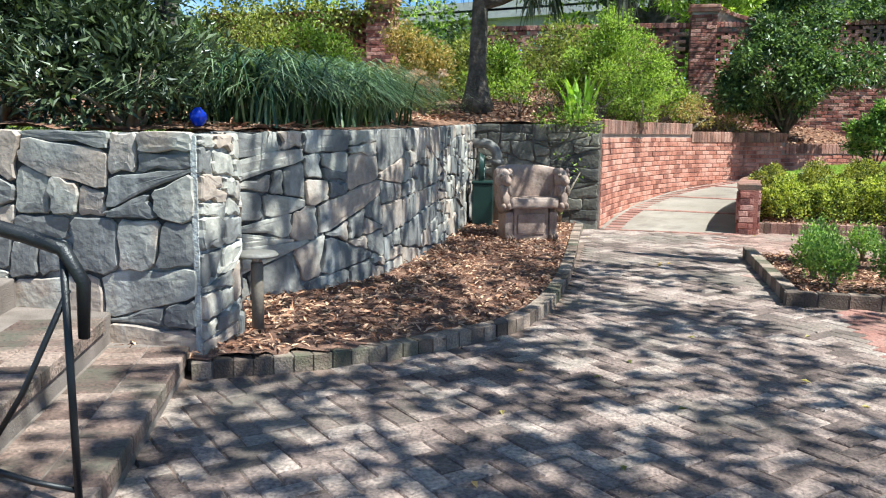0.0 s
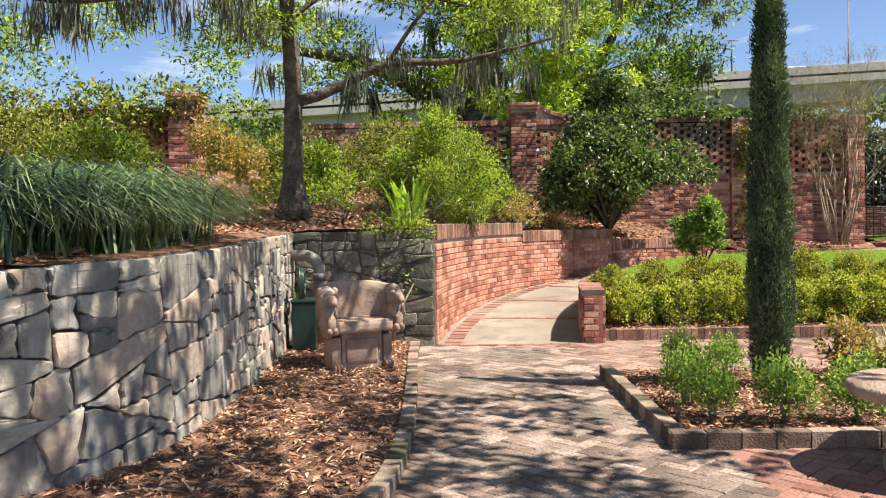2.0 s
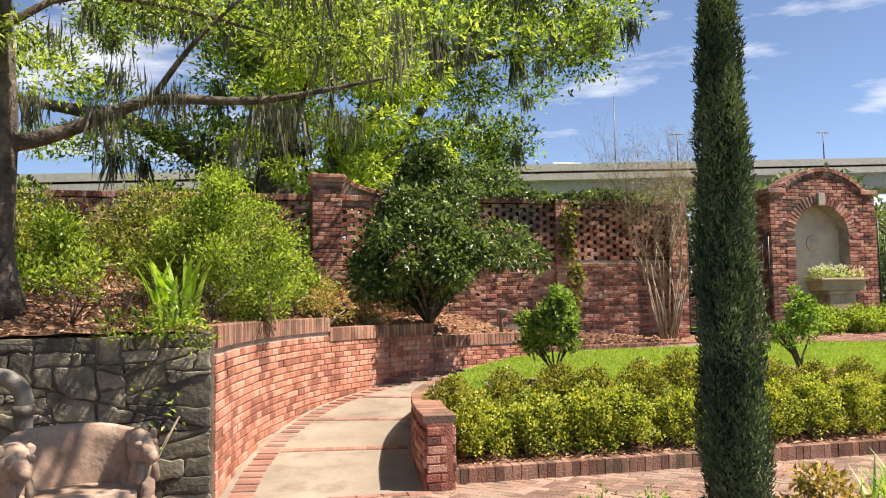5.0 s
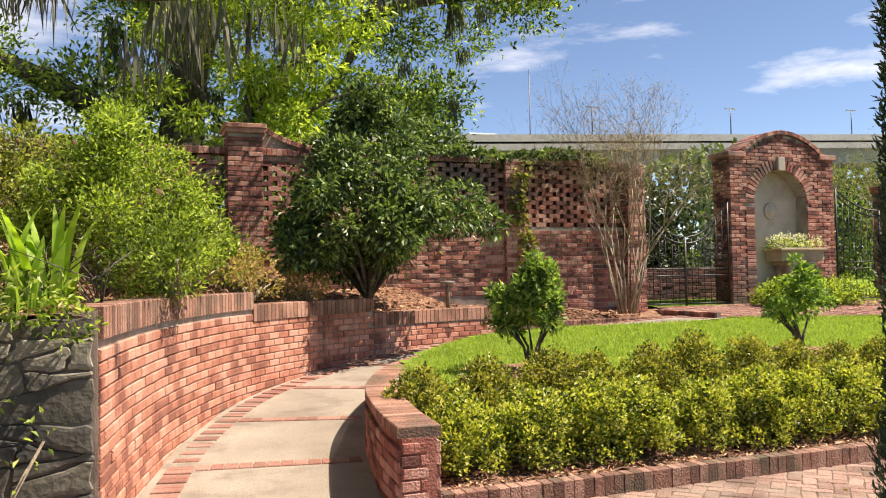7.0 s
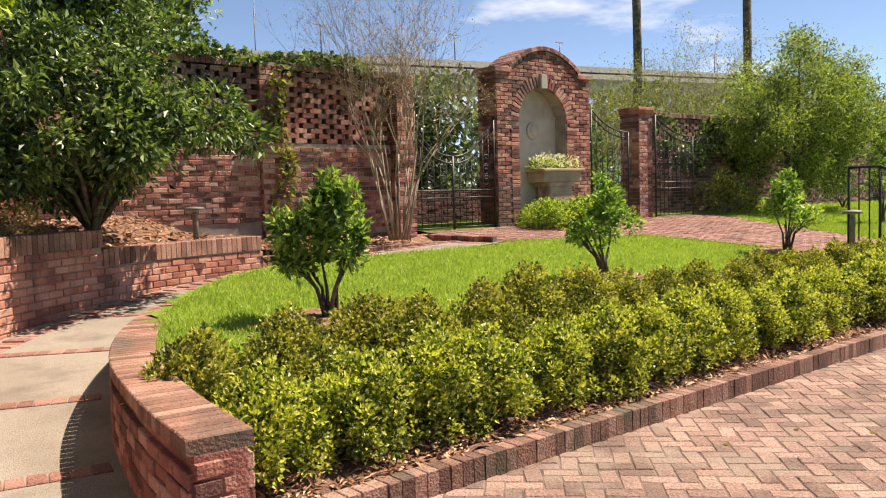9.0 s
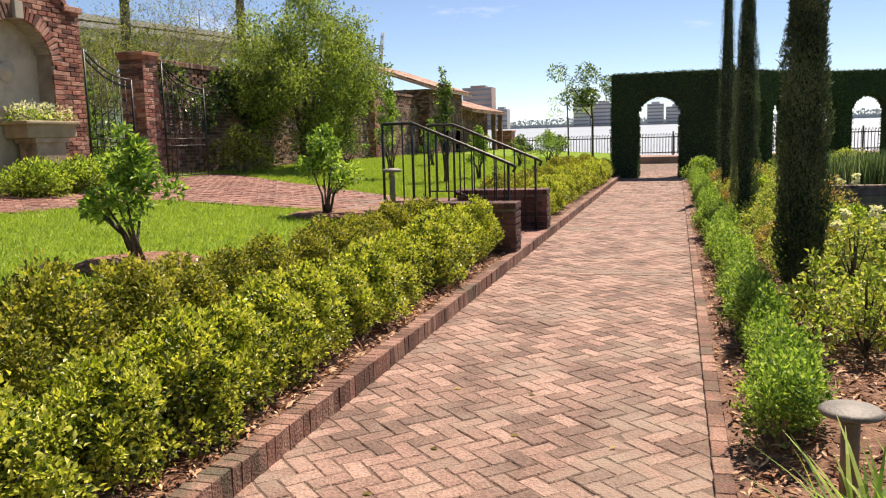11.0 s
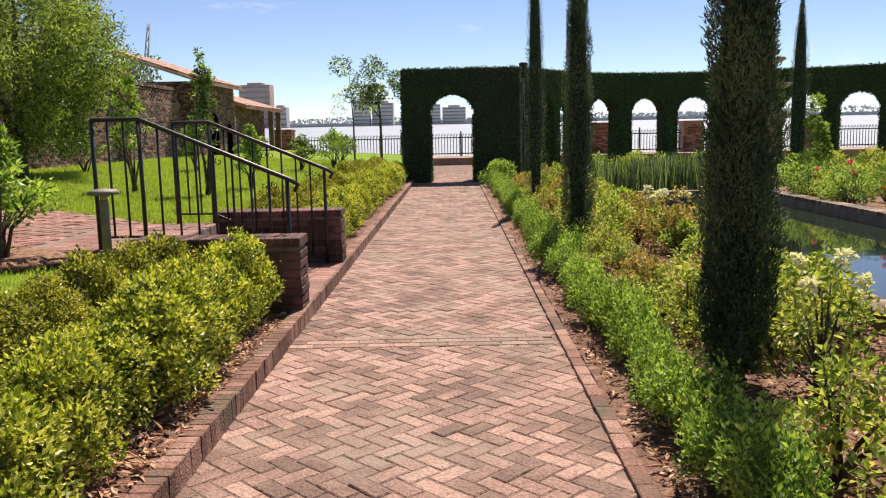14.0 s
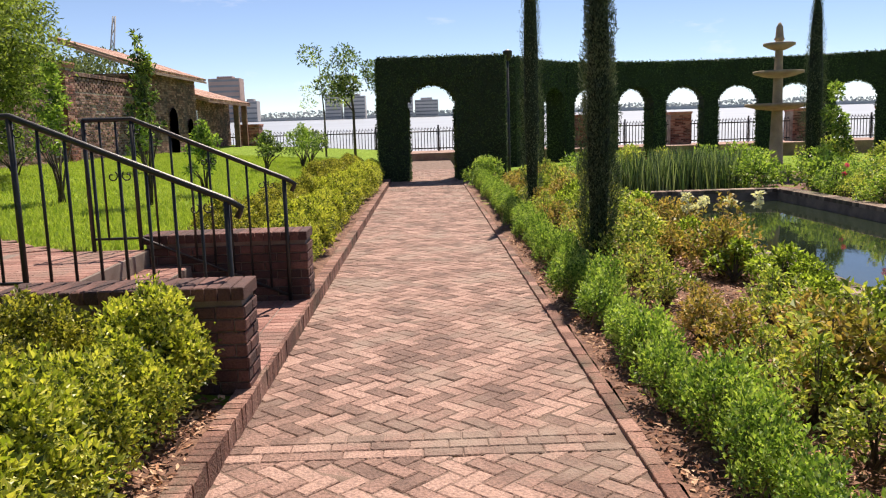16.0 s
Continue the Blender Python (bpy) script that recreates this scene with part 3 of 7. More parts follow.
def sheet(name, x0, x1, y0, y1, step, zf, keep, material, rough=0.0):
    """A ground sheet over a rectangle with heights zf, where keep says so."""
    xs, ys = np.arange(x0, x1 + 1e-6, step), np.arange(y0, y1 + 1e-6, step)
    rng = np.random.default_rng(3)
    v = [(x, y, zf(x, y) + rough * rng.normal()) for y in ys for x in xs]
    nx = len(xs)
    f = []
    for j in range(len(ys) - 1):
        for i in range(nx - 1):
            if keep(xs[i] + step / 2, ys[j] + step / 2):
                a = j * nx + i
                f.append((a, a + 1, a + nx + 1, a + nx))
    me = npmesh(name, v, f)
    me.polygons.foreach_set("use_smooth", [True] * len(me.polygons))
    return link(name, me, material)


# ---- ground, river, far shore ----
def far_ground():
    bm = bmesh.new()
    bm.faces.new([bm.verts.new(p) for p in ((-900, -900, -0.25), (47, -900, -0.25), (47, 900, -0.25), (-900, 900, -0.25))])
    ob = part("ground", bm, M["lawn"], None)
    tagged(ob, "wide grassy ground reaching to the horizon", "ground", "", "structure")
    bm = bmesh.new()
    bm.faces.new([bm.verts.new(p) for p in ((46.9, -3500, -1.2), (3800, -3500, 50), (3800, 3500, 50), (46.9, 3500, -1.2))])
    m = mat("river_water", [(0.26, 0.29, 0.31), (0.34, 0.37, 0.39)], 0.02, 0.38, 0.5, 0.8, fine=0)
    ob = part("river", bm, m, None)
    tagged(ob, "wide pale grey river with small ripples", "river", "", "structure")


far_ground()

hill = sheet("hillside", -16, 9.0, 3.9, 18.6, 0.2, lambda x, y: hill_z(x, y), lambda x, y: (side_of(OUTER, x, y) > 0.1 if y > 10.5 else (x < -2.0 and side_of(STONE, x, y) > 0.1 and (y > 4.6 or x < -2.3 or y < 4.9) and (y > 3.9))) and not (x > -1.9 and y < 10.55), M["mulch_soil"], 0.012)
tagged(hill, "raised bank covered with red-brown bark mulch", "mulch bank", "", "structure")
lawn = sheet("lawn", 1.3, 46, 10.7, 30, 0.16, lawn_z, lambda x, y: (x > 8.6 or side_of(INNER, x, y) < -0.12) and not (x > 4 and y > 16.34 and x < 8.7) and not (10.9 < x < 13.7 and y < 13.1), M["lawn"])
tagged(lawn, "sunlit green lawn rising gently behind the hedge", "lawn", "", "structure")

skirt = sheet("bank_foot", 3.4, 8.9, 15.9, 18.5, 0.2, lambda x, y: min(lawn_z(x, y), hill_z(x, y)) - 0.03, lambda x, y: side_of(OUTER, x, y) > 0.05, M["mulch_soil"], 0.01)
tagged(skirt, "mulched foot of the bank beside the upper walk", "mulch bank", "", "structure")

# ---- paving ----
pave_base = part("pavement", boxes(((2.3, 5.4, -0.0862), (12.6, 10.4, 0.17)), ((20, (KERB_L + KERB_R) / 2, -0.0842), (52, KERB_L - KERB_R + 0.2, 0.17)), bevel=0), M["joint"], None)
tagged(pave_base, "brick paving laid in herringbone with sandy joints", "pavement", "", "structure")


def herringbone(x0, x1, y0, y1, keep, l=0.2, w=0.1):
    """Poses of a herringbone at 45 degrees to the walk."""
    out = []
    c, s = math.cos(math.pi / 4), math.sin(math.pi / 4)
    cx, cy = (x0 + x1) / 2, (y0 + y1) / 2
    R = math.hypot(x1 - x0, y1 - y0) / 2 + 0.5
    n = int(R / w) + 2
    rng = np.random.default_rng(11)
    for i in range(-n, n):
        for j in range(-n, n):
            k = (i - j) % 4
            if k == 0:
                u, v, turn = (i + 1) * w, (j + 0.5) * w, 45
            elif k == 3:
                u, v, turn = (i + 0.5) * w, (j + 1) * w, 135
            else:
                continue
            if abs(u) > R or abs(v) > R:
                continue
            x, y = cx + c * u - s * v, cy + s * u + c * v
            if x0 < x < x1 and y0 < y < y1 and keep(x, y):
                out.append(np.array(pose(x, y, -0.05 + rng.normal() * 0.0018, rng.normal() * 0.7, rng.normal() * 0.7, turn + rng.normal() * 1.8)))
    return out


BANDS = (10.25, 15.9, 21.5, 27.0)


def in_bed1(x, y):
    return 1.12 < x and 6.08 < y < 8.66


def keep_walk(x, y):
    return all(abs(x - b) > 0.11 for b in BANDS)


def paved(x, y):
    """Where bricks lie: the walk, the plaza and the strip before the square bed."""
    if x > 1.32:
        return (KERB_R - 0.02 < y < KERB_L + 0.02 and keep_walk(x, y)) or (y < 6.04 and x < 4.4)
    return y < 10.42 and side_of(BED, x, y) < -0.08 and not (x < -1.4 and y < 2.0)


field = herringbone(-2.0, 36.0, 0.8, KERB_L + 0.02, paved)
walk_poses, plaza_poses = [], []
for p in field:
    x, y = p[0, 3], p[1, 3]
    red = x + 0.35 * y > 4.35 + 0.9 * noise.noise((x * 1.7, y * 1.7, 0.0)) + 0.6 * noise.noise((x * 9, y * 9, 3.0))
    (walk_poses if red else plaza_poses).append(p)
for b in BANDS:
    for r in (-0.105, 0, 0.105):
        for k in range(10):
            walk_poses.append(np.array(pose(b + r, KERB_R + 0.1 + (k + (0.5 if abs(r) < 0.05 else 0.15)) * 0.198, -0.0445, 0, 0, 90)))


# ---- retaining wall of rubble stone ----
def split_polys(w, h, area, rng):
    """Cuts a rectangle into convex stones of about the given area."""
    todo, done = [[(0, 0), (w, 0), (w, h), (0, h)]], []
    while todo:
        p = np.array(todo.pop())
        a = 0.5 * abs(np.dot(p[:, 0], np.roll(p[:, 1], 1)) - np.dot(p[:, 1], np.roll(p[:, 0], 1)))
        if a < area * rng.choice([0.3, 0.6, 1.2, 2.0]) or len(p) < 3:
            done.append(p)
            continue
        e = p.max(0) - p.min(0)
        base = math.pi / 2 if e[0] > e[1] * rng.uniform(1.2, 2.1) else 0
        ang = base + rng.normal() * 0.17
        c = p.mean(0) + rng.normal(size=2) * e * 0.10
        nrm = np.array([-math.sin(ang), math.cos(ang)])
        d = (p - c) @ nrm
        A, B = [], []
        for i in range(len(p)):
            j = (i + 1) % len(p)
            (A if d[i] >= 0 else B).append(tuple(p[i]))
            if d[i] * d[j] < 0:
                q = p[i] + (p[j] - p[i]) * d[i] / (d[i] - d[j])
                A.append(tuple(q))
                B.append(tuple(q))
        for q in (A, B):
            if len(q) > 2:
                todo.append(q)
    return done


def stone_mesh(p, place, depth, rng, gap=0.007):
    """One wall stone: outline p in wall coordinates (along, up), set through place(s, z, out)."""
    c = p.mean(0)
    # round the outline a little
    q = []
    for i in range(len(p)):
        a, b = p[i], p[(i + 1) % len(p)]
        q += [a + (b - a) * 0.10, a + (b - a) * 0.35 + rng.normal(size=2) * 0.009, a + (b - a) * 0.65 + rng.normal(size=2) * 0.009, a + (b - a) * 0.90]
    q = np.array(q)
    r = np.linalg.norm(q - c, axis=1)[:, None]
    q0 = c + (q - c) * np.maximum(0.5, 1 - gap / r)
    q1 = c + (q - c) * np.maximum(0.4, 1 - (gap + 0.007) / r)
    q2 = c + (q - c) * 0.5
    n = len(q)
    tilt = rng.normal(size=2) * 0.02
    vs = []
    for ring, o in ((q0, -0.03), (q0, depth * 0.6), (q1, depth), (q2, depth + 0.003)):
        for s, z in ring:
            vs.append(place(s, z, o + (tilt[0] * (s - c[0]) + tilt[1] * (z - c[1]) + rng.normal() * 0.0009 if o > 0 else 0)))
    f = []
    bm = bmesh.new()
    bv = [bm.verts.new(x) for x in vs]
    for k in range(3):
        for i in range(n):
            j = (i + 1) % n
            bm.faces.new((bv[k * n + i], bv[k * n + j], bv[(k + 1) * n + j], bv[(k + 1) * n + i]))
    bm.faces.new(bv[3 * n:])
    return bm


def stone_wall(name, line, z0, z1, area, material, joint, thick, label, seed, right=True):
    """A wall along a 2D line, its stones on the right-hand side of the line's heading."""
    rng = np.random.default_rng(seed)
    L = arclen(line)[-1]
    core = ribbon(name, line, (0.0, thick), z0 - 0.3, np.linspace(z1[0], z1[1], len(line)) - 0.01, joint)
    tagged(core, label, "wall", "", "structure")

    def place(s, z, o):
        p, d = along(line, min(max(s, 0), L))
        zt = z1[0] + (z1[1] - z1[0]) * s / L
        return Vector((p[0] + d[1] * o, p[1] - d[0] * o, z0 + (zt - z0) * z))
    for p in split_polys(L, z1[0] - z0, area, rng):
        p = p.copy()
        H = z1[0] - z0

        def pl(s, z, o):
            return place(s, min(z / H, 1.0), o)
        bm = stone_mesh(p, pl, rng.uniform(0.012, 0.034), rng)
        bmesh.ops.recalc_face_normals(bm, faces=bm.faces)
        part("stone", bm, material, core)
    return core


stone_wall("wall_stone_curved", STONE, -0.05, (1.19, 1.31), 0.085, M["stone"], M["wall_joint"], 0.4, "curved retaining wall of pale grey rubble stones", 5)
stone_wall("wall_stone_end", spline([(-2.045, 3.60), (-2.06, 4.03), (-2.36, 4.46), (-2.61, 4.75)], 24), -0.05, (1.18, 1.19), 0.032, M["stone"], M["pale_mortar"], 0.03, "return end of the pale rubble stone wall", 6)
stone_wall("wall_stone_stairs", np.linspace((-7.0, 3.62), (-2.06, 3.62), 30), -0.05, (1.2, 1.19), 0.10, M["stone"], M["wall_joint"], 0.4, "rubble stone wall beside the brick stairs", 8)
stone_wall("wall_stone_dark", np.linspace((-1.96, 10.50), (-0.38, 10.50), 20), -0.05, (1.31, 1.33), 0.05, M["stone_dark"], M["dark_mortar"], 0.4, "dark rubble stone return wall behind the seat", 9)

lip = ribbon("bank_edge", STONE, (-0.10, 1.0), 0.7, np.linspace(1.19, 1.31, len(STONE)) + 0.004, M["mulch_soil"])
tagged(lip, "mulched edge of the bank behind the stone wall", "mulch bank", "", "structure")
lip = part("bank_edge", boxes(((-1.46, 10.93, 1.0), (1.86, 0.70, 0.64)), bevel=0.02), M["mulch_soil"], None)
tagged(lip, "mulched edge of the bank behind the dark stone wall", "mulch bank", "", "structure")

# ---- curved ramp between brick walls ----
def ramp():
    n = 60
    a = spline(OUTER, n)
    b = spline(INNER, n)
    so = arclen((a + b) / 2)
    z = np.array([ramp_z(s) for s in so])
    v = np.concatenate([np.c_[a, z], np.c_[b, z]])
    f = [(i, n + i, n + i + 1, i + 1) for i in range(n - 1)]
    ob = link("ramp", npmesh("ramp", v, f), M["concrete"])
    tagged(ob, "worn concrete ramp with brick bands curving uphill", "ramp", "", "structure")
    # brick border beside the outer wall, and cross bands
    poses = []
    zz = 0.0
    L = arclen(a)[-1]
    for k in range(int(L / 0.105)):
        s = (k + 0.5) * 0.105
        p, d = along(a, s)
        i = np.argmin(np.linalg.norm(a - p, axis=1))
        poses.append(np.array(pose(p[0] + d[1] * 0.17, p[1] - d[0] * 0.17, z[i] - 0.052, 0, 0, math.degrees(math.atan2(d[1], d[0])) + 90)))
        if s > 0.2 and (s / 1.55) % 1 < 0.105 / 1.55:
            m = (b[i] - a[i])
            w = np.linalg.norm(m)
            h = math.degrees(math.atan2(m[1], m[0]))
            for q in range(int((w - 0.32) / 0.102)):
                c = a[i] + m / w * (0.33 + q * 0.102)
                poses.append(np.array(pose(c[0], c[1], z[i] - 0.052, 0, 0, h + 90)))
    # threshold row where ramp meets plaza
    for q in range(8):
        poses.append(np.array(pose(-0.2 + q * 0.205, 10.5 - 0.012 * q, -0.044, 0, 0, -1)))
    lay(ob, "brick", poses, (0.198, 0.099, 0.056), M["pave_red"], (0, 10.5), 220)


ramp()


def courses(line, z0f, z1f, out, length=0.205, course=0.0745, start=0.0, right=True, jitter=0.0025, seed=0, keep=None):
    """Poses of bricks on the right side of a line, course by course."""
    rng = np.random.default_rng(seed)
    L = arclen(line)[-1]
    poses = []
    zmin = min(z0f(0), z0f(L))
    zmax = max(z1f(s) for s in np.linspace(0, L, 40))
    k = 0
    z = zmin
    while z + course <= zmax + 0.02:
        s = 0.0 if k % 2 else length / 2
        while s < L + length / 2:
            lo, hi = max(s - length / 2, 0), min(s + length / 2, L)
            c = (lo + hi) / 2
            if hi - lo > 0.035 and z + course > z0f(c) and z + course <= z1f(c) + 0.001 and (keep is None or keep(c, z)):
                p, d = along(line, c)
                sg = 1 if right else -1
                h = math.degrees(math.atan2(d[1], d[0])) + (0 if right else 180)
                poses.append(np.array(pose(p[0] + sg * d[1] * (out - 0.05 + rng.normal() * jitter), p[1] - sg * d[0] * (out - 0.05 + rng.normal() * jitter), z + course / 2, 90, 0, h) @ Matrix.Diagonal(((hi - lo - 0.009) / (length - 0.009), 1, 1, 1))))
            s += length
        z += course
        k += 1
    return poses


def outer_wall():
    """The tall curved wall of the ramp: three steps in its top."""
    L = arclen(OUTER)[-1]
    def top(s):
        return 1.37 if s < 4.35 else (1.24 if s < 6.85 else (1.04 if s < 9.3 else 0.77))
    def bot(s):
        return ramp_z(s * 0.92) - 0.05
    core = None
    cuts = [0, 4.35, 6.85, 9.3, L]
    for a, b in zip(cuts, cuts[1:]):
        seg = np.array([along(OUTER, s)[0] for s in np.linspace(a, b, 24)])
        ob = ribbon("wall_brick_curved", seg, (-0.004, 0.22), -0.2, top((a + b) / 2) - 0.012, M["mortar"])
        tagged(ob, "curved red brick retaining wall stepping down uphill", "wall", "", "structure")
        core = core or ob
        # soldier coping on edge
        poses = []
        n = int((b - a) / 0.078)
        for k in range(n):
            p, d = along(OUTER, a + (k + 0.5) * (b - a) / n)
            poses.append(np.array(pose(p[0] - d[1] * 0.10, p[1] + d[0] * 0.10, top((a + b) / 2) - 0.165, 0, 0, math.degrees(math.atan2(d[1], d[0])) + 90)))
        lay(ob, "coping_brick", poses, (0.25, 0.069, 0.18), M["coping"], (0, 11), 70, chamfer=0.008)
        w = courses(OUTER, bot, lambda s: top(s) - 0.16, 0.012, keep=lambda s, z, a=a, b=b: a <= s < b, seed=int(a))
        lay(ob, "brick", w, (0.196, 0.065, 0.05), M["brick"], (0, 11), 260)


outer_wall()


def inner_wall():
    """The low curved wall along the lawn, with its end pier and brick coping."""
    L = arclen(INNER)[-1]
    line = np.array([along(INNER, s)[0] for s in np.linspace(0.0, 6.8, 50)])
    d = np.gradient(line, axis=0)
    d /= np.linalg.norm(d, axis=1)[:, None]
    nrm = np.stack([d[:, 1], -d[:, 0]], 1)
    mid = line + nrm * 0.115
    ob = ribbon("wall_low_curved", mid, (0.105, 0.105), -0.2, 0.545, M["old_brick"])
    tagged(ob, "low curved brick wall edging the lawn", "wall", "", "structure")
    face = courses(line, lambda s: ramp_z(s * 0.95) - 0.05, lambda s: 0.535, 0.02, right=False, seed=4)
    back = courses(line + nrm * 0.23, lambda s: 0.0, lambda s: 0.535, 0.02, right=True, seed=5, keep=lambda s, z: s < 0.9)
    # end face of the pier
    ends = []
    for k in range(7):
        x0 = line[0][0]
        for j in range(2):
            ends.append(np.array(pose(x0 + 0.115 + (j - 0.5) * (0.12 if k % 2 else 0.10), line[0][1] + 0.032, 0.037 + k * 0.0745, 90, 0, 0)))
    lay(ob, "brick", face + back, (0.196, 0.065, 0.05), M["old_brick"], (1.3, 10.5), 280)
    lay(ob, "end_brick", ends, (0.116, 0.065, 0.05), M["old_brick"])
    poses = []
    n = int(6.8 / 0.072)
    for k in range(n):
        p, dd = along(line, (k + 0.5) * 6.8 / n)
        poses.append(np.array(pose(p[0] + dd[1] * 0.115, p[1] - dd[0] * 0.115, 0.545, 0, 0, math.degrees(math.atan2(dd[1], dd[0])) + 90)))
    lay(ob, "coping_brick", poses, (0.27, 0.067, 0.07), M["coping"], (1.3, 10.5), 130)


inner_wall()


def kerb(name, line, z0, top, width, label, material, near, length=0.07, limit=200, on_edge=True):
    """A kerb of bricks set on edge along a line."""
    ob = ribbon(name, line, (width / 2 - 0.012, width / 2 - 0.012), z0, top - 0.006, M["dark_mortar"])
    tagged(ob, label, "kerb", "", "structure")
    L = arclen(line)[-1]
    n = int(L / (length + 0.005))
    poses = []
    rng = np.random.default_rng(2)
    for k in range(n):
        p, d = along(line, (k + 0.5) * L / n)
        poses.append(np.array(pose(p[0], p[1], -0.03, rng.normal() * 0.8, rng.normal() * 0.8, math.degrees(math.atan2(d[1], d[0])) + rng.normal() * 0.8)))
    lay(ob, "kerb_brick", poses, (length, width, top + 0.03), material, near, limit, chamfer=0.004)


kerb("kerb_walk_left", np.linspace((1.55, KERB_L + 0.06), (29.5, KERB_L + 0.06), 80), -0.1, 0.135, 0.11, "worn brick kerb between walk and hedge", M["kerb_brick"], (4, 10.6), 0.073, 220)
kerb("kerb_walk_right", np.linspace((1.2, KERB_R - 0.05), (29.0, KERB_R - 0.05), 80), -0.1, 0.03, 0.085, "low brick kerb along the rose bed", M["kerb_brick"], (5, 8.6), 0.195, 110)
kerb("kerb_upper_walk", np.array([(8.50, 18.15), (8.50, 17.3), (8.50, 16.42)]), 0.4, 0.875, 0.10, "brick edging of the upper walk", M["old_brick"], (8.5, 17), 0.10, 40)
kerb("kerb_mulch_bed", BED, -0.1, 0.085, 0.10, "mossy brick kerb round the mulch bed", M["mossy_brick"], (-1, 4), 0.092, 200)
kerb("kerb_square_bed", np.array([(1.17, 8.5), (1.17, 6.16)]), -0.1, 0.105, 0.10, "brick kerb of the planted bed", M["mossy_brick"], (1, 6), 0.195, 60)
kerb("kerb_square_bed_front", np.array([(1.11, 6.13), (6.5, 6.13)]), -0.1, 0.105, 0.10, "brick kerb of the planted bed", M["mossy_brick"], (1, 6), 0.195, 60)

mulch = sheet("mulch_bed", -2.75, -0.5, 3.5, 10.5, 0.1, lambda x, y: 0.05 + 0.05 * max(0, min(1, (-0.6 - x) / 1.2)) + 0.02 * noise.noise((x * 2, y * 2, 0)), lambda x, y: side_of(BED, x, y) > 0.0 and (side_of(STONE, x, y) < 0.1 or y < 4.9), M["bed_soil"], 0.01)
tagged(mulch, "bed of red-brown bark mulch below the stone wall", "mulch bed", "", "structure")
bed1 = sheet("planting_bed", 1.2, 29.0, KERB_R - 14.69, KERB_R - 0.09, 0.2, lambda x, y: 0.03 + 0.02 * noise.noise((x, y, 1)), lambda x, y: (y > 6.16) or (x > 6.4 and not (8.75 < x < 22.35 and 2.6 < y < 6.15)), M["bed_soil"], 0.012)
tagged(bed1, "rose bed covered with shredded bark mulch", "mulch bed", "", "structure")
strip = sheet("hedge_bed", 1.65, 29.4, KERB_L + 0.1, 11.9, 0.15, lambda x, y: lawn_z(x, y) + 0.03, lambda x, y: not (10.7 < x < 13.9), M["bed_soil"], 0.01)
tagged(strip, "strip of bark mulch under the box hedge", "mulch bed", "", "structure")


# ---- garden wall with open brickwork, niche and gates ----
def open_wall(x0, x1, y, zlow, zlat0, zlat1, label, near, laid="old_brick"):
    """Solid brick below, open lattice above."""
    line = np.array([(x0, y), ((x0 + x1) / 2, y), (x1, y)])
    ob = ribbon("wall_lattice", line, (-0.012, 0.19), 0.2, zlat0 - 0.004, M["old_mortar"])
    tagged(ob, label, "wall", "", "structure")
    w = courses(line, lambda s: zlow, lambda s: zlat0, 0.0, seed=3, jitter=0.006)
    lay(ob, "brick", w, (0.194, 0.063, 0.05), M[laid], near, 50)
    poses = []
    n = int((zlat1 - zlat0) / 0.0755)
    for k in range(n):
        z = zlat0 + k * 0.0755
        for j in range(int((x1 - x0) / 0.27) + 1):
            x = x0 + 0.07 + j * 0.27 + (k % 2) * 0.135
            if x < x1 - 0.05:
                poses.append(np.array(pose(x, y + 0.10, z, 0, 0, 0)))
    lay(ob, "lattice_brick", poses, (0.198, 0.19, 0.072), M[laid], near, 80)
    cap = []
    for j in range(int((x1 - x0) / 0.078)):
        cap.append(np.array(pose(x0 + 0.04 + j * 0.078, y + 0.10, zlat1, 0, 0, 90)))
    lay(ob, "coping_brick", cap, (0.24, 0.07, 0.10), M[laid], near, 40)
    return ob


Y_WALL = 18.3
open_wall(-3.2, 1.1, Y_WALL, 1.7, 2.35, 3.42, "old red brick garden wall with open lattice", (1, 18))
open_wall(1.62, 5.66, Y_WALL, 1.2, 2.35, 3.42, "old red brick garden wall with open lattice", (4, 18))
open_wall(6.02, 8.0, Y_WALL, 0.8, 2.35, 3.42, "old red brick garden wall with open lattice", (7, 18))


def brick_pier(x0, x1, y0, y1, z0, z1, label, cap=0.0, cap_name="cap"):
    """A square brick pier of laid bricks with a projecting cap."""
    ob = part("brick_pier", boxes((((x0 + x1) / 2, (y0 + y1) / 2, (z0 + z1) / 2), (x1 - x0 - 0.03, y1 - y0 - 0.03, z1 - z0)), bevel=0), M["old_mortar"], None)
    tagged(ob, label, "pier", "", "structure")
    line = np.array([(x0, y1), (x0, y0), (x1, y0), (x1, y1)], float)
    poses = []
    for a, b in ((line[0], line[1]), (line[1], line[2]), (line[2], line[3])):
        seg = np.array([a, (a + b) / 2, b])
        # heading so that the outside is on the right
        poses += courses(seg, lambda s: z0, lambda s: z1, 0.0, seed=8)
    lay(ob, "brick", poses, (0.196, 0.065, 0.05), M["old_brick"], ((x0 + x1) / 2, y0), 90)
    if cap:
        part(cap_name, boxes((((x0 + x1) / 2, (y0 + y1) / 2, z1 + 0.03), (x1 - x0 + cap, y1 - y0 + cap, 0.07)), (((x0 + x1) / 2, (y0 + y1) / 2, z1 + 0.10), (x1 - x0 + cap * 1.7, y1 - y0 + cap * 1.7, 0.07)), bevel=0.012), M["brick"], ob)
    return ob


brick_pier(1.1, 1.62, 18.1, 18.6, 1.5, 3.72, "square red brick pier of the garden wall", 0.06)
brick_pier(5.66, 6.02, 18.22, 18.6, 1.0, 3.50, "red brick pilaster of the garden wall")
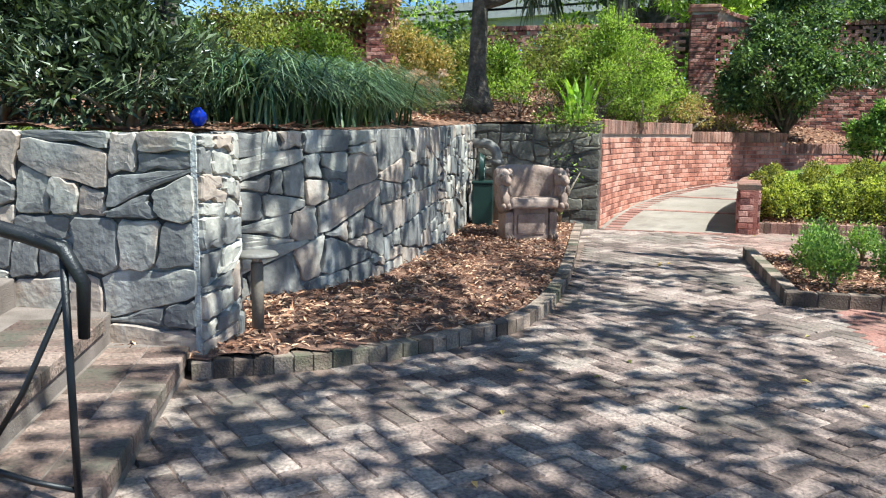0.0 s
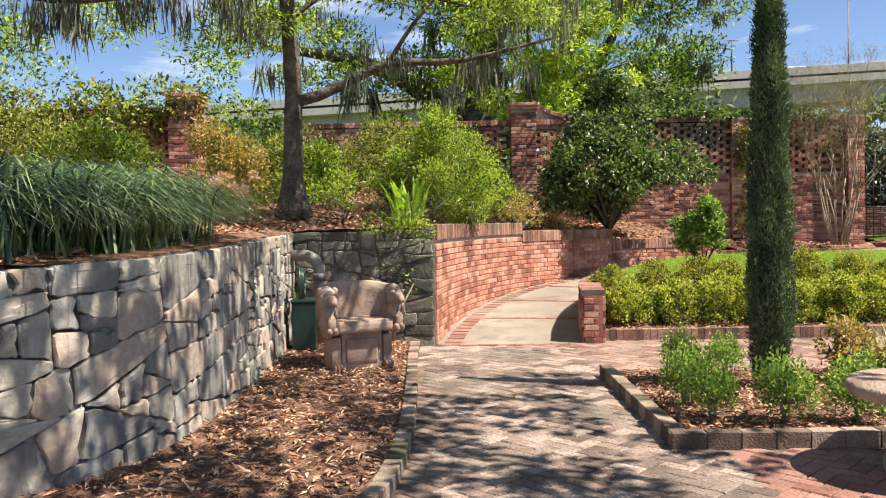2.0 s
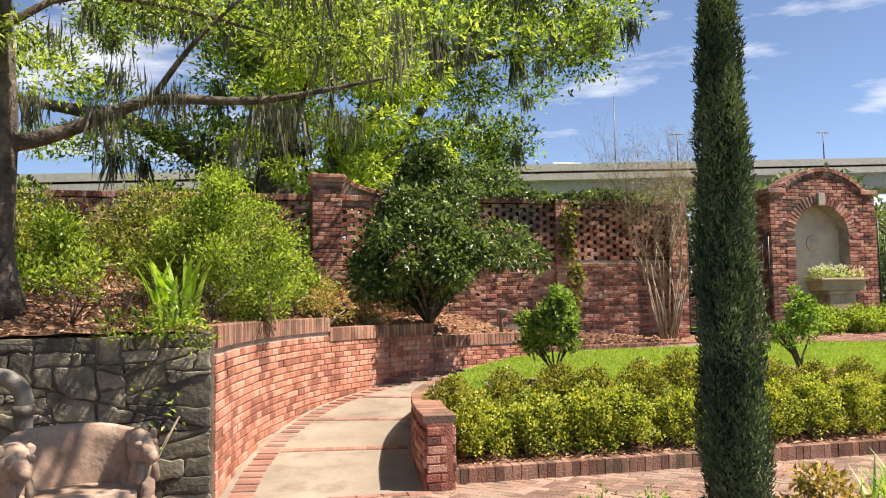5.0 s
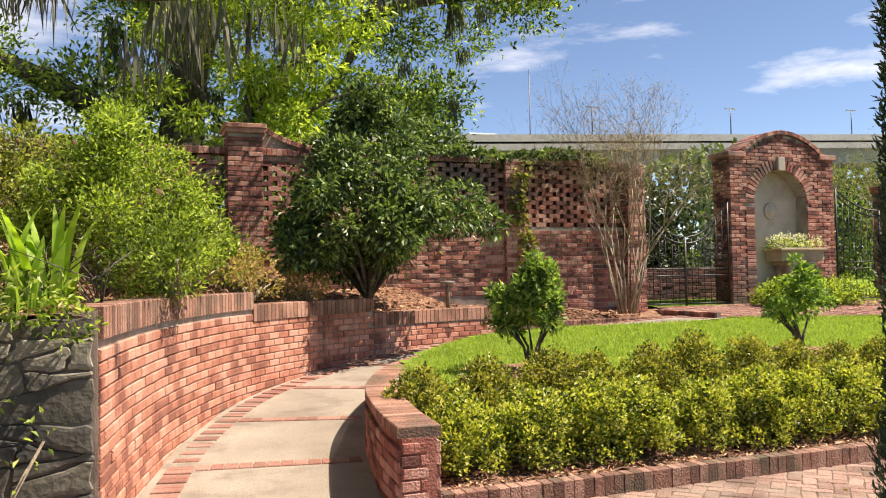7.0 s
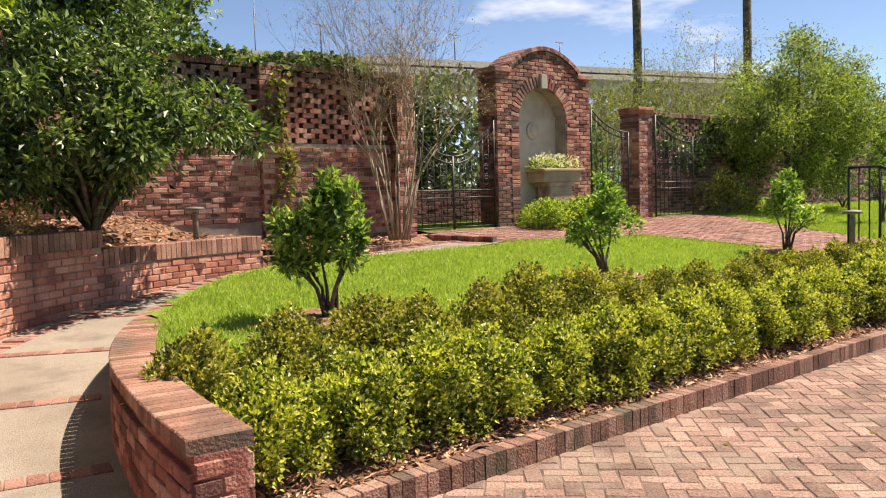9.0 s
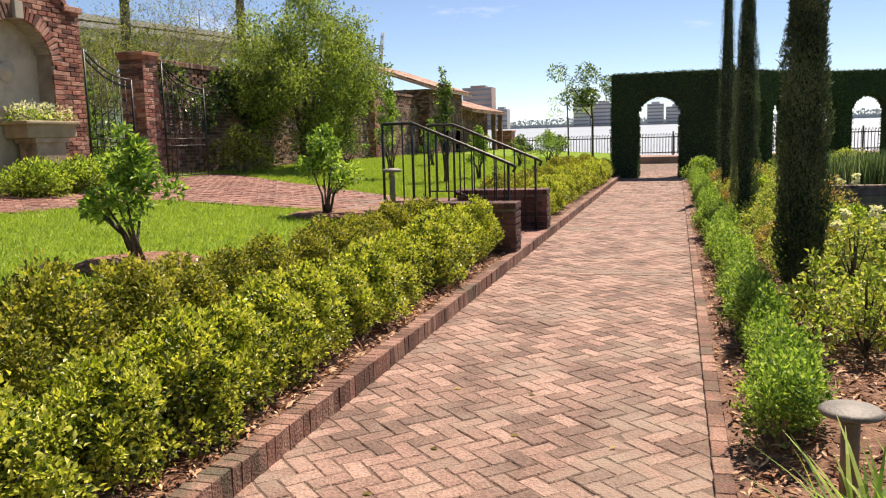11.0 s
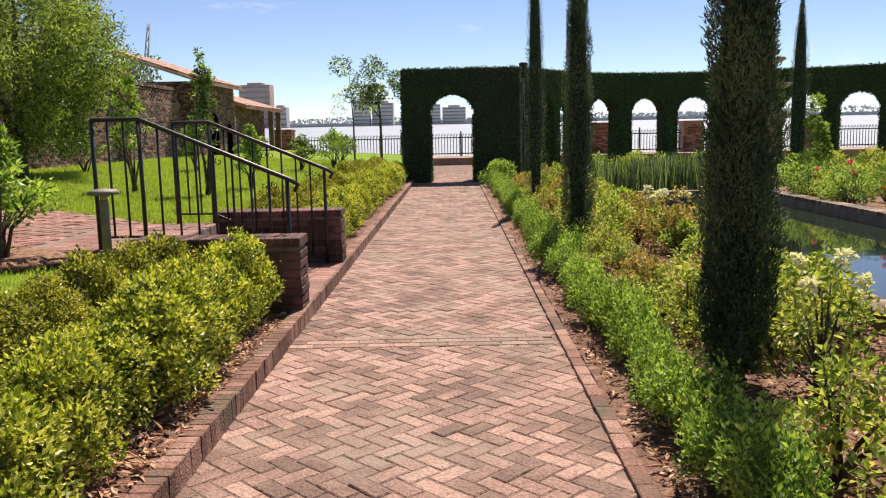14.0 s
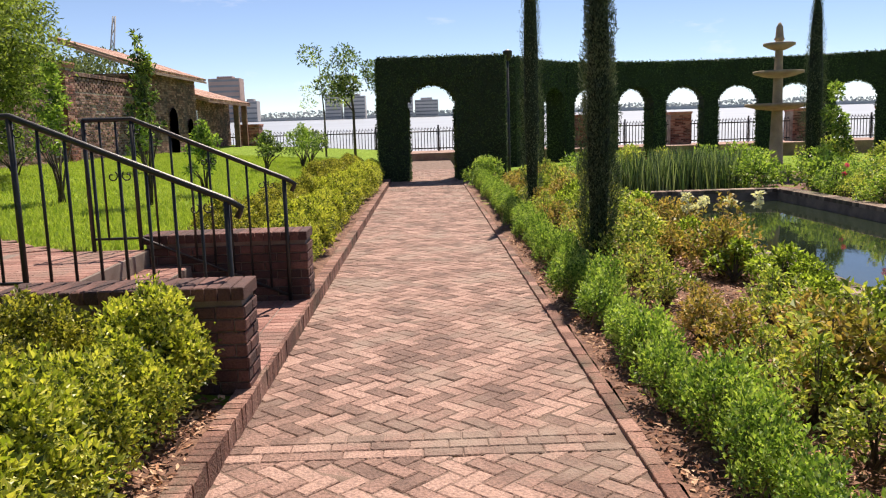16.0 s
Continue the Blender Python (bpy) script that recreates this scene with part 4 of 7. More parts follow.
brick_pier(8.0, 8.34, 18.1, 18.55, 0.7, 3.5, "red brick gate pier")
brick_pier(14.4, 14.86, 18.2, 18.7, 0.8, 3.12, "red brick gate pier with dark top", 0.04)


def swept_coping(x0, x1, y, za, zb):
    """Coping that sweeps down from a pier to the wall's top."""
    xs = np.linspace(x0, x1, 15)
    zs = zb + (za - zb) * (1 - (xs - x0) / (x1 - x0)) ** 2.2
    bm = bmesh.new()
    for a, b, z in zip(xs, xs[1:], zs):
        box(bm, ((a + b) / 2, y + 0.10, (3.3 + z) / 2), (b - a, 0.17, z - 3.3))
    ob = part("swept_wall_top", bm, M["old_mortar"], None)
    tagged(ob, "swept brick wall top beside the tall pier", "wall", "", "structure")
    poses = []
    for a, b, za1, zb1 in zip(xs, xs[1:], zs, zs[1:]):
        poses.append(np.array(pose((a + b) / 2, y + 0.10, (za1 + zb1) / 2, 0, -math.degrees(math.atan2(zb1 - za1, b - a)), 0) @ pose(0, 0, 0, 0, 0, 90)))
    lay(ob, "coping_brick", poses, (0.26, 0.068, 0.075), M["old_brick"])


swept_coping(1.63, 2.65, Y_WALL, 3.80, 3.50)


def niche():
    """The arched wall fountain block."""
    x0, x1, y0, z0 = 10.37, 12.93, Y_WALL, 0.75
    cx = (x0 + x1) / 2 - 0.06
    r = 0.65
    zs = 2.83
    def outline(x):
        t = abs(x - (x0 + x1) / 2) / ((x1 - x0) / 2)
        return 3.78 if t > 0.76 else 3.78 + 0.42 * math.cos(t / 0.76 * math.pi / 2) ** 0.8
    xs = np.linspace(x0 + 0.02, x1 - 0.02, 61)
    bm = bmesh.new()
    def inside(x, z):
        return abs(x - cx) < r and (z < zs or (x - cx) ** 2 + (z - zs) ** 2 < r * r)
    for xa, xb in zip(xs, xs[1:]):
        xm = (xa + xb) / 2
        zt = outline(xm)
        zb = z0
        if abs(xm - cx) < r:
            zb = zs + math.sqrt(max(0, r * r - (xm - cx) ** 2))
        box(bm, (xm, y0 + 0.26, (zb + zt) / 2), (xb - xa, 0.48, zt - zb))
    bmesh.ops.remove_doubles(bm, verts=bm.verts, dist=0.0005)
    ob = part("wall_niche", bm, M["old_mortar"], None)
    tagged(ob, "tall arched red brick wall fountain with stucco niche", "wall niche", "", "structure")
    part("niche_back", boxes(((cx, y0 + 0.32, 2.1), (2 * r + 0.04, 0.06, 2.80)), bevel=0), M["stucco"], ob, "grey stucco niche back")
    seg = np.array([(x0, y0), (cx, y0), (x1, y0)])
    w = courses(seg, lambda s: z0, lambda s: outline(x0 + s) - 0.02, 0.01, seed=12, keep=lambda s, z: abs(x0 + s - cx) > r + 0.17 if z < zs - 0.05 else (x0 + s - cx) ** 2 + (z + 0.04 - zs) ** 2 > (r + 0.20) ** 2)
    side = courses(np.array([(x0, y0 + 0.48), (x0, y0 + 0.24), (x0, y0)]), lambda s: z0, lambda s: 3.76, 0.01, seed=13)
    lay(ob, "brick", w + side, (0.196, 0.065, 0.05), M["old_brick"], (11, 18), 200)
    ring = []
    for k in range(28):
        a = math.pi * (k + 0.5) / 28
        ring.append(np.array(pose(cx + math.cos(a) * (r + 0.11), y0 + 0.048, zs + math.sin(a) * (r + 0.11), 90, 0, 0) @ pose(0, 0, 0, 0, 0, math.degrees(a))))
    for k in range(26):
        for sg in (-1, 1):
            ring.append(np.array(pose(cx + sg * (r + 0.105), y0 + 0.046, z0 + 0.04 + k * 0.0775, 90, 0, 0) @ pose(0, 0, 0, 0, 0, 0)))
    lay(ob, "arch_brick", ring, (0.21, 0.066, 0.06), M["old_brick"])
    part("keystone", boxes(((cx, y0 + 0.0, 3.60), (0.16, 0.12, 0.26)), bevel=0.01), M["stucco"], ob, "pale keystone")
    part("top_course", boxes(((x0 + 0.16, y0 + 0.25, 3.76), (0.42, 0.60, 0.10)), ((x1 - 0.16, y0 + 0.25, 3.76), (0.42, 0.60, 0.10)), bevel=0.015), M["old_brick"], ob)
    curve = []
    for k in range(34):
        x = (x0 + x1) / 2 + (k - 16.5) / 16.5 * 0.97
        s = (outline(x + 0.01) - outline(x - 0.01)) / 0.02
        curve.append(np.array(pose(x, y0 + 0.25, outline(x) - 0.02, 0, -math.degrees(math.atan(max(-1.5, min(1.5, s)))), 0) @ pose(0, 0, 0, 0, 0, 90)))
    lay(ob, "top_brick", curve, (0.58, 0.066, 0.08), M["old_brick"])
    # mask medallion
    bm = lathe([(0.001, 0.0), (0.17, 0.0), (0.17, 0.02), (0.145, 0.035), (0.13, 0.02), (0.11, 0.02), (0.09, 0.06), (0.001, 0.08)], 24)
    bm.transform(pose(cx, y0 + 0.285, 2.70, 90, 0, 0))
    part("medallion", bm, M["stucco"], ob, "round carved stucco medallion")
    # trough on a pedestal
    t = thing("planter_trough", "carved stone trough of white flowers on a pedestal", "planter", (cx + 0.35, y0 - 0.05, 0.88))
    part("pedestal", boxes(((0, 0.1, 0.40), (0.62, 0.34, 0.80)), ((0, 0.1, 0.78), (0.72, 0.40, 0.08)), bevel=0.015), M["cast_stone"], t)
    bm = boxes(((0, 0.1, 0.93), (1.05, 0.44, 0.22)), ((0, 0.1, 1.05), (1.15, 0.52, 0.06)), bevel=0.02)
    part("trough", bm, M["limestone"], t)
    leaf_part("blossom_mass", [(x, 0.1, 1.2, 0.2, 0.2, 0.16) for x in (-0.42, -0.2, 0.02, 0.24, 0.42)], 900, 0.05, 0.025, M["white_petal"], t, 31, "pale cream blossoms")
    leaf_part("foliage", [(x, 0.1, 1.13, 0.2, 0.2, 0.12) for x in (-0.42, -0.2, 0.02, 0.24, 0.42)], 500, 0.07, 0.03, M["azalea"], t, 32, "light green leaves")


niche()


# low dark brick wall beyond the gate
back_line = np.array([(7.7, 19.5), (10.1, 19.5), (12.5, 19.5)])
back_wall = part("wall_behind_gate", boxes(((10.1, 19.6, 0.75), (4.8, 0.2, 1.75)), bevel=0), M["dark_mortar"], None)
tagged(back_wall, "low dark brick wall behind the iron gate", "wall", "", "structure")
lay(back_wall, "brick", courses(back_line, lambda s: 0.5, lambda s: 1.62, 0.012, seed=9), (0.196, 0.065, 0.05), M["dark_brick"], (9, 19.5), 80)

# ---- clipped hedge arcade by the river ----
def clipped_leaves(rects, n, rng, L=0.05):
    """Leaves lying over surface patches: (origin, edge u, edge v, normal)."""
    ar = np.array([np.linalg.norm(np.cross(u, v)) for o, u, v, nn in rects])
    i = rng.choice(len(rects), n, p=ar / ar.sum())
    O, U, V, N = (np.array([r[k] for r in rects], float)[i] for k in range(4))
    P = O + U * rng.random((n, 1)) + V * rng.random((n, 1)) + N * rng.normal(size=(n, 1)) * 0.025
    D = rng.normal(size=(n, 3)) * 0.8 + N * 0.5
    return leaf_arrays(P, D, N + rng.normal(size=(n, 3)) * 0.4, L * rng.uniform(0.7, 1.4, n), L * 0.6)


def hedge_arch(name, label, m, width, height, thick, openings, group="", n=9000, seed=0, L=0.06):
    """A clipped hedge wall with arched openings [(centre, half width, spring height)], facing -x in its own space, along y."""
    ob = thing(name, label, "hedge arch", group=group)
    ob.matrix_basis = m
    ys = np.linspace(-width / 2, width / 2, int(width / 0.07) + 1)
    bm = bmesh.new()
    rects = []
    for a, b in zip(ys, ys[1:]):
        c = (a + b) / 2
        zb = 0.0
        for oc, r, zs in openings:
            if abs(c - oc) < r:
                zb = zs + math.sqrt(max(0, r * r - (c - oc) ** 2))
        box(bm, (0, c, (zb + height) / 2), (thick, b - a, height - zb))
        for sx in (-1, 1):
            rects.append(((sx * thick / 2, a, zb), (0, b - a, 0), (0, 0, height - zb), (sx, 0, 0)))
        rects.append(((-thick / 2, a, height), (thick, 0, 0), (0, b - a, 0), (0, 0, 1)))
        if zb > 0:
            rects.append(((-thick / 2, a, zb), (thick, 0, 0), (0, b - a, 0), (0, 0, -1)))
    for sy in (-1, 1):
        rects.append(((-thick / 2, sy * width / 2, 0), (thick, 0, 0), (0, 0, height), (0, sy, 0)))
    for oc, r, zs in openings:
        for sy in (-1, 1):
            rects.append(((-thick / 2, oc + sy * r, 0), (thick, 0, 0), (0, 0, zs), (0, -sy, 0)))
    bmesh.ops.remove_doubles(bm, verts=bm.verts, dist=0.0005)
    # solid filler coloured as the shade behind the leaf cover
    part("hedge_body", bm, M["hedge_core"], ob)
    v, f = clipped_leaves(rects, n, np.random.default_rng(seed), L)
    link("leaf_cover", npmesh("leaf_cover", v, f), M["cut_hedge"], ob)
    return ob


hedge_arch("hedge_gateway", "dark green clipped hedge gateway arched over the walk", pose(30.8, 9.13, 0), 3.66, 3.5, 1.5, [(0.28, 0.71, 2.1)], n=26000, seed=1)
ARC = spline([(37.5, 6.6), (41.0, 4.0), (42.5, 0.0), (42.2, -4.0), (40.2, -8.5), (36.5, -12.5)], 60)
seg_n = 10
La = arclen(ARC)[-1]
first = None
for k in range(seg_n):
    p, d = along(ARC, La * (k + 0.5) / seg_n)
    m = pose(p[0], p[1], -0.1, 0, 0, math.degrees(math.atan2(d[1], d[0])) + 90)
    if first is None:
        first = hedge_arch("hedge_arcade", "dark clipped hedge arch of the curved arcade", m, La / seg_n + 0.05, 4.1, 0.9, [(0, 0.82, 2.25)], "hedge arcade", 7000, 5, 0.08)
    else:
        copy_thing(first, m)


# ---- cypresses ----
def cypress(x, y, h, r, label, seed, n=9000):
    rng = np.random.default_rng(seed)
    t = thing("cypress", label, "cypress", (x, y, 0.03), group="cypresses along the walk")
    part("trunk", tube([(0, 0, 0), (0, 0, h * 0.5), (0, 0, h * 0.9)], [0.06, 0.04, 0.01], 7), M["bark"], t)
    z = h * rng.random(n) ** 1.1
    prof = r * np.clip(np.minimum(1, 0.6 + 0.9 * z / (h * 0.25)), 0, 1) * np.clip(1 - (z / h) ** 2.4, 0.03, 1)
    a = rng.random(n) * 2 * math.pi
    tuft = 1 + 0.12 * np.sin(a * 5 + z * 4.0) + 0.12 * np.sin(a * 3 - z * 7.5) + 0.17 * np.sin(a * 9 + z * 17) * np.sin(z * 23 + a * 4)
    k = prof * tuft * (0.60 + 0.46 * rng.random(n) ** 0.5)
    P = np.c_[k * np.cos(a), k * np.sin(a), z + 0.08]
    D = np.c_[np.cos(a) * 0.45, np.sin(a) * 0.45, np.full(n, 1.0)] + rng.normal(size=(n, 3)) * 0.5
    v, f = leaf_arrays(P, D, np.c_[np.cos(a), np.sin(a), np.zeros(n)] + rng.normal(size=(n, 3)) * 0.6, 0.034 * rng.uniform(0.6, 1.6, n), 0.011)
    link("crown", npmesh("crown", v, f), M["cypress"], t)
    # added inner cone in the same shade colour, seen between the sprays
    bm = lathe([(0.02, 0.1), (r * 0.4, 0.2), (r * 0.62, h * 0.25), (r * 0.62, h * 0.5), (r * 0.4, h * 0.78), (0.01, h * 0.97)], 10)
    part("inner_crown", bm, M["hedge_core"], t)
    return t


cypress(2.35, 7.75, 4.1, 0.155, "slim dark green cypress rising from the square bed", 1, 38000)
cypress(9.02, 7.74, 4.0, 0.19, "broad dark cypress in the rose bed", 2, 46000)
cypress(15.09, 7.76, 4.3, 0.19, "tall dark cypress beside the walk", 3, 24000)
cypress(20.8, 7.74, 5.6, 0.20, "tall slim cypress before the hedge gateway", 4)
cypress(24.5, 1.0, 4.6, 0.26, "dark cypress beside the fountain", 5)


# ---- shrubs ----
def bush(name, label, cat, at, R, H, n, L, W, material, seed, z0=0.02, nb=9, r=(0.35, 0.6), group="", stem=None, canes=0, shoots=None, **kw):
    """A leafy shrub of several clumps on a few stems."""
    rng = np.random.default_rng(seed)
    t = thing(name, label, cat, at, group=group)
    blobs = blob_cloud(rng, nb, R * 0.75, H * 0.8, z0 + H * 0.08, (r[0] * R, r[1] * R))
    if shoots:
        blobs = []
        for k in range(nb):
            a, q = 2.4 * k, R * math.sqrt((k + 0.5) / nb)
            top = H * (1 - 0.30 * (q / R) ** 3) * rng.uniform(0.68, 1.12)
            s = rng.uniform(*shoots)
            blobs.append((q * math.cos(a) * 0.86, q * math.sin(a) * 0.86, top - top * 0.36, s, s, top * 0.36))
    lines = []
    for b in blobs[:canes or max(4, nb // 2)]:
        lines.append([(rng.normal() * 0.02, rng.normal() * 0.02, 0), (b[0] * 0.4, b[1] * 0.4, b[2] * 0.55), (b[0], b[1], b[2])])
    tagged(part("woody_frame", stems(lines, r=stem or 0.02 * (0.5 + R)), M["bark" if stem else "twig"], t), kind="stuff")
    leaf_part("crown", blobs, n, L, W, material, t, seed, **kw)
    return t


def scatter_copies(src, spots, rng, s=(0.85, 1.15), zf=None):
    for x, y in spots:
        k = rng.uniform(*s)
        z = zf(x, y) if zf else 0.03
        copy_thing(src, pose(x, y, z, 0, 0, rng.uniform(0, 360)) @ Matrix.Diagonal((k, k, k * rng.uniform(0.9, 1.1), 1)))


rng = np.random.default_rng(21)
def box_variants(label, material, at, seed):
    """Three boxwood bushes of uneven outline: dense shoots, and young growth on their tips."""
    out = []
    for k in range(3):
        b = bush("boxwood", label, "boxwood", (at[0] + 0.55 * k, at[1], at[2]), 0.27, 0.5, 1500, 0.030, 0.020, M[material], seed + k, nb=9, shoots=(0.05, 0.08), up=0.8, jag=0.5, group="boxwood hedge")
        rk = np.random.default_rng(seed + 50 + k)
        clumps, tips = [], []
        H = 0.50 + 0.05 * k
        for q in range(15):
            a, d = 2.4 * q + rk.random(), 0.27 * math.sqrt((q + 0.3) / 15)
            z = H * (1 - 0.55 * (d / 0.27) ** 2.2) * rk.uniform(0.88, 1.08)
            r = rk.uniform(0.075, 0.125)
            clumps.append((d * math.cos(a), d * math.sin(a), z - r * 0.5, r, r, r * rk.uniform(0.9, 1.3)))
            tips.append((d * math.cos(a) * 1.06, d * math.sin(a) * 1.06, z + r * 0.35, r * 0.7, r * 0.7, r * 0.5))
        for q in range(8):
            a, r = q * 0.785 + rk.random() * 0.4, rk.uniform(0.07, 0.10)
            clumps.append((0.25 * math.cos(a), 0.25 * math.sin(a), rk.uniform(0.10, 0.17), r, r, r))
        tagged(leaf_part("leafy_clumps", clumps, 5200, 0.029, 0.020, M[material], b, seed + 70 + k, up=0.6, jag=0.3, shell=0.7), kind="stuff")
        tagged(leaf_part("tip_growth", tips, 750, 0.030, 0.019, M["box_tip" if material == "box_leaf" else "box_back"], b, seed + 90 + k, up=1.1, jag=0.5), kind="stuff")
        out.append(b)
    return out


front_row = box_variants("yellow-green clipped boxwood bush of the low hedge", "box_leaf", (1.95, 11.12, 0.1), 41)
back_row = box_variants("olive boxwood bush of the back hedge row", "box_back", (1.85, 11.66, 0.25), 45)
for row, y, x0, sizes in ((front_row, 11.10, 3.4, (0.86, 1.14)), (back_row, 11.62, 3.3, (0.74, 0.98))):
    x = x0
    k = 0
    while x < 29.3:
        if not (10.72 < x < 13.95):
            scatter_copies(row[k % 3], [(x, y + rng.normal() * 0.04)], rng, sizes, lambda a, b: lawn_z(a, b) - 0.01)
        x += rng.uniform(0.46, 0.60)
        k += 1 + int(rng.random() < 0.4)
young = bush("young_box_bush", "bright green young box bush edging the rose bed", "box bush", (5.2, 8.32, 0.03), 0.20, 0.46, 1900, 0.030, 0.018, M["young_leaf"], 43, nb=15, shoots=(0.035, 0.065), group="young box edging", up=0.9, jag=0.6)
younger = bush("young_box_bush", "light green young box bush with loose shoots", "box bush", (5.45, 8.24, 0.03), 0.19, 0.42, 1500, 0.030, 0.018, M["young_leaf"], 44, nb=12, shoots=(0.03, 0.06), group="young box edging", up=0.9, jag=0.8)
x = 5.7
while x < 28.5:
    scatter_copies(young if rng.random() < 0.55 else younger, [(x, 8.25 + rng.normal() * 0.05)], rng, (0.62, 1.0))
    x += rng.uniform(0.16, 0.25)
for x, y in ((1.55, 6.7), (1.5, 7.15), (1.75, 8.1), (2.0, 6.6), (2.45, 6.55), (2.15, 8.25), (2.9, 6.7), (3.3, 7.0), (3.2, 6.5), (3.8, 6.8)):
    scatter_copies(young, [(x, y)], rng, (0.78, 1.1))


def small_tree(x, y, z, h, R, label, seed, n=1900, material="camellia"):
    rng = np.random.default_rng(seed)
    t = thing("lawn_shrub", label, "shrub", (x, y, z), group="shrubs on the lawn")
    blobs = blob_cloud(rng, 22, R * 1.0, h * 0.66, h * 0.34, (R * 0.18, R * 0.32)) + [(0, 0, h * 0.58, R * 0.40, R * 0.40, h * 0.14), (0.05, 0, h * 0.78, R * 0.42, R * 0.42, h * 0.13)]
    lines = [[(rng.normal() * 0.03, rng.normal() * 0.03, 0), (b[0] * 0.3, b[1] * 0.3, h * 0.25), (b[0], b[1], b[2])] for b in blobs[:8]]
    tagged(part("woody_frame", stems(lines, r=0.02), M["bark"], t), kind="stuff")
    leaf_part("crown", blobs, int(n * 1.7), 0.066, 0.034, M[material], t, seed, shell=0.3, jag=0.6)
    tagged(leaf_part("tip_growth", [(b[0] * 1.1, b[1] * 1.1, b[2] + b[5] * 0.5, b[3] * 0.9, b[4] * 0.9, b[5] * 0.8) for b in blobs[6:]], n // 3, 0.066, 0.032, M["young_leaf"], t, seed + 500, "light green young leaf tips", shell=0.4, up=0.9), kind="stuff")
    return t


small_tree(3.4, 12.85, 0.54, 1.14, 0.42, "dense dark green camellia bush on the lawn", 51, 1700, "shrub_leaf")
small_tree(6.8, 12.95, 0.56, 1.05, 0.36, "sparser young camellia bush on the lawn", 52, 900, "young_leaf")
small_tree(10.8, 13.08, 0.57, 1.15, 0.40, "young leafy bush on the lawn near the rail", 53, 900, "young_leaf")


# ---- trees ----
def branch_tree(name, label, at, trunk, limbs, crown, n, L, W, material, seed, moss=0, bark="bark", beards=None, **kw):
    """Trunk and limbs as tapered tubes; crown of leaf clumps; hanging moss strands."""
    t = thing(name, label, "tree", at)
    bm = tube([p[:3] for p in trunk], [p[3] for p in trunk], 12)
    part("trunk", bm, M[bark], t)
    for l in limbs:
        pts = spline([p[:3] for p in l], 12)
        rad = np.linspace(l[0][3], l[-1][3], 12)
        part("limb", tube(pts, list(rad), 8), M[bark], t)
    leaf_part("crown", crown, n, L, W, M[material], t, seed, **kw)
    if moss:
        rng = np.random.default_rng(seed + 1)
        B = np.array(crown)
        heads = max(8, moss // 60)
        hp = B[rng.integers(0, len(B), heads), :3] + rng.normal(size=(heads, 3)) * 0.3
        if beards is not None:
            hp = np.concatenate([hp, np.array([np.array(p) + rng.normal(size=3) * [0.25, 0.15, 0.10] for p in beards for _ in range(4)])])
            heads = len(hp)
        hl = rng.uniform(0.15, 0.6, heads) * (1.0 if n < 30000 else 2.2)
        i = rng.integers(0, heads, moss)
        P = hp[i] + rng.normal(size=(moss, 3)) * [0.10, 0.10, 0.06]
        D = np.c_[rng.normal(size=(moss, 2)) * 0.10, -np.ones(moss)]
        v, f = leaf_arrays(P, D, rng.normal(size=(moss, 3)), hl[i] * rng.uniform(0.35, 1.1, moss), 0.0035 if n < 30000 else 0.010)
        link("hanging_moss", npmesh("hanging_moss", v, f), M["moss"], t, "grey hanging moss strands")
    return t


rng = np.random.default_rng(61)
# the small moss-hung tree on the bank
crown = [(rng.uniform(-0.7, 3.6), rng.uniform(-1.4, 1.6), rng.uniform(2.15, 4.8), *(rng.uniform(0.25, 0.5, 2)), rng.uniform(0.10, 0.22)) for _ in range(50)]
crown += [(rng.uniform(-3.4, -0.5), rng.uniform(-1.2, 1.4), rng.uniform(3.5, 5.2), *(rng.uniform(0.25, 0.5, 2)), rng.uniform(0.10, 0.2)) for _ in range(20)]
crown += [(rng.uniform(-0.65, -0.05), rng.uniform(-0.3, 0.3), rng.uniform(1.9, 3.0), *(rng.uniform(0.14, 0.26, 2)), rng.uniform(0.08, 0.14)) for _ in range(9)]
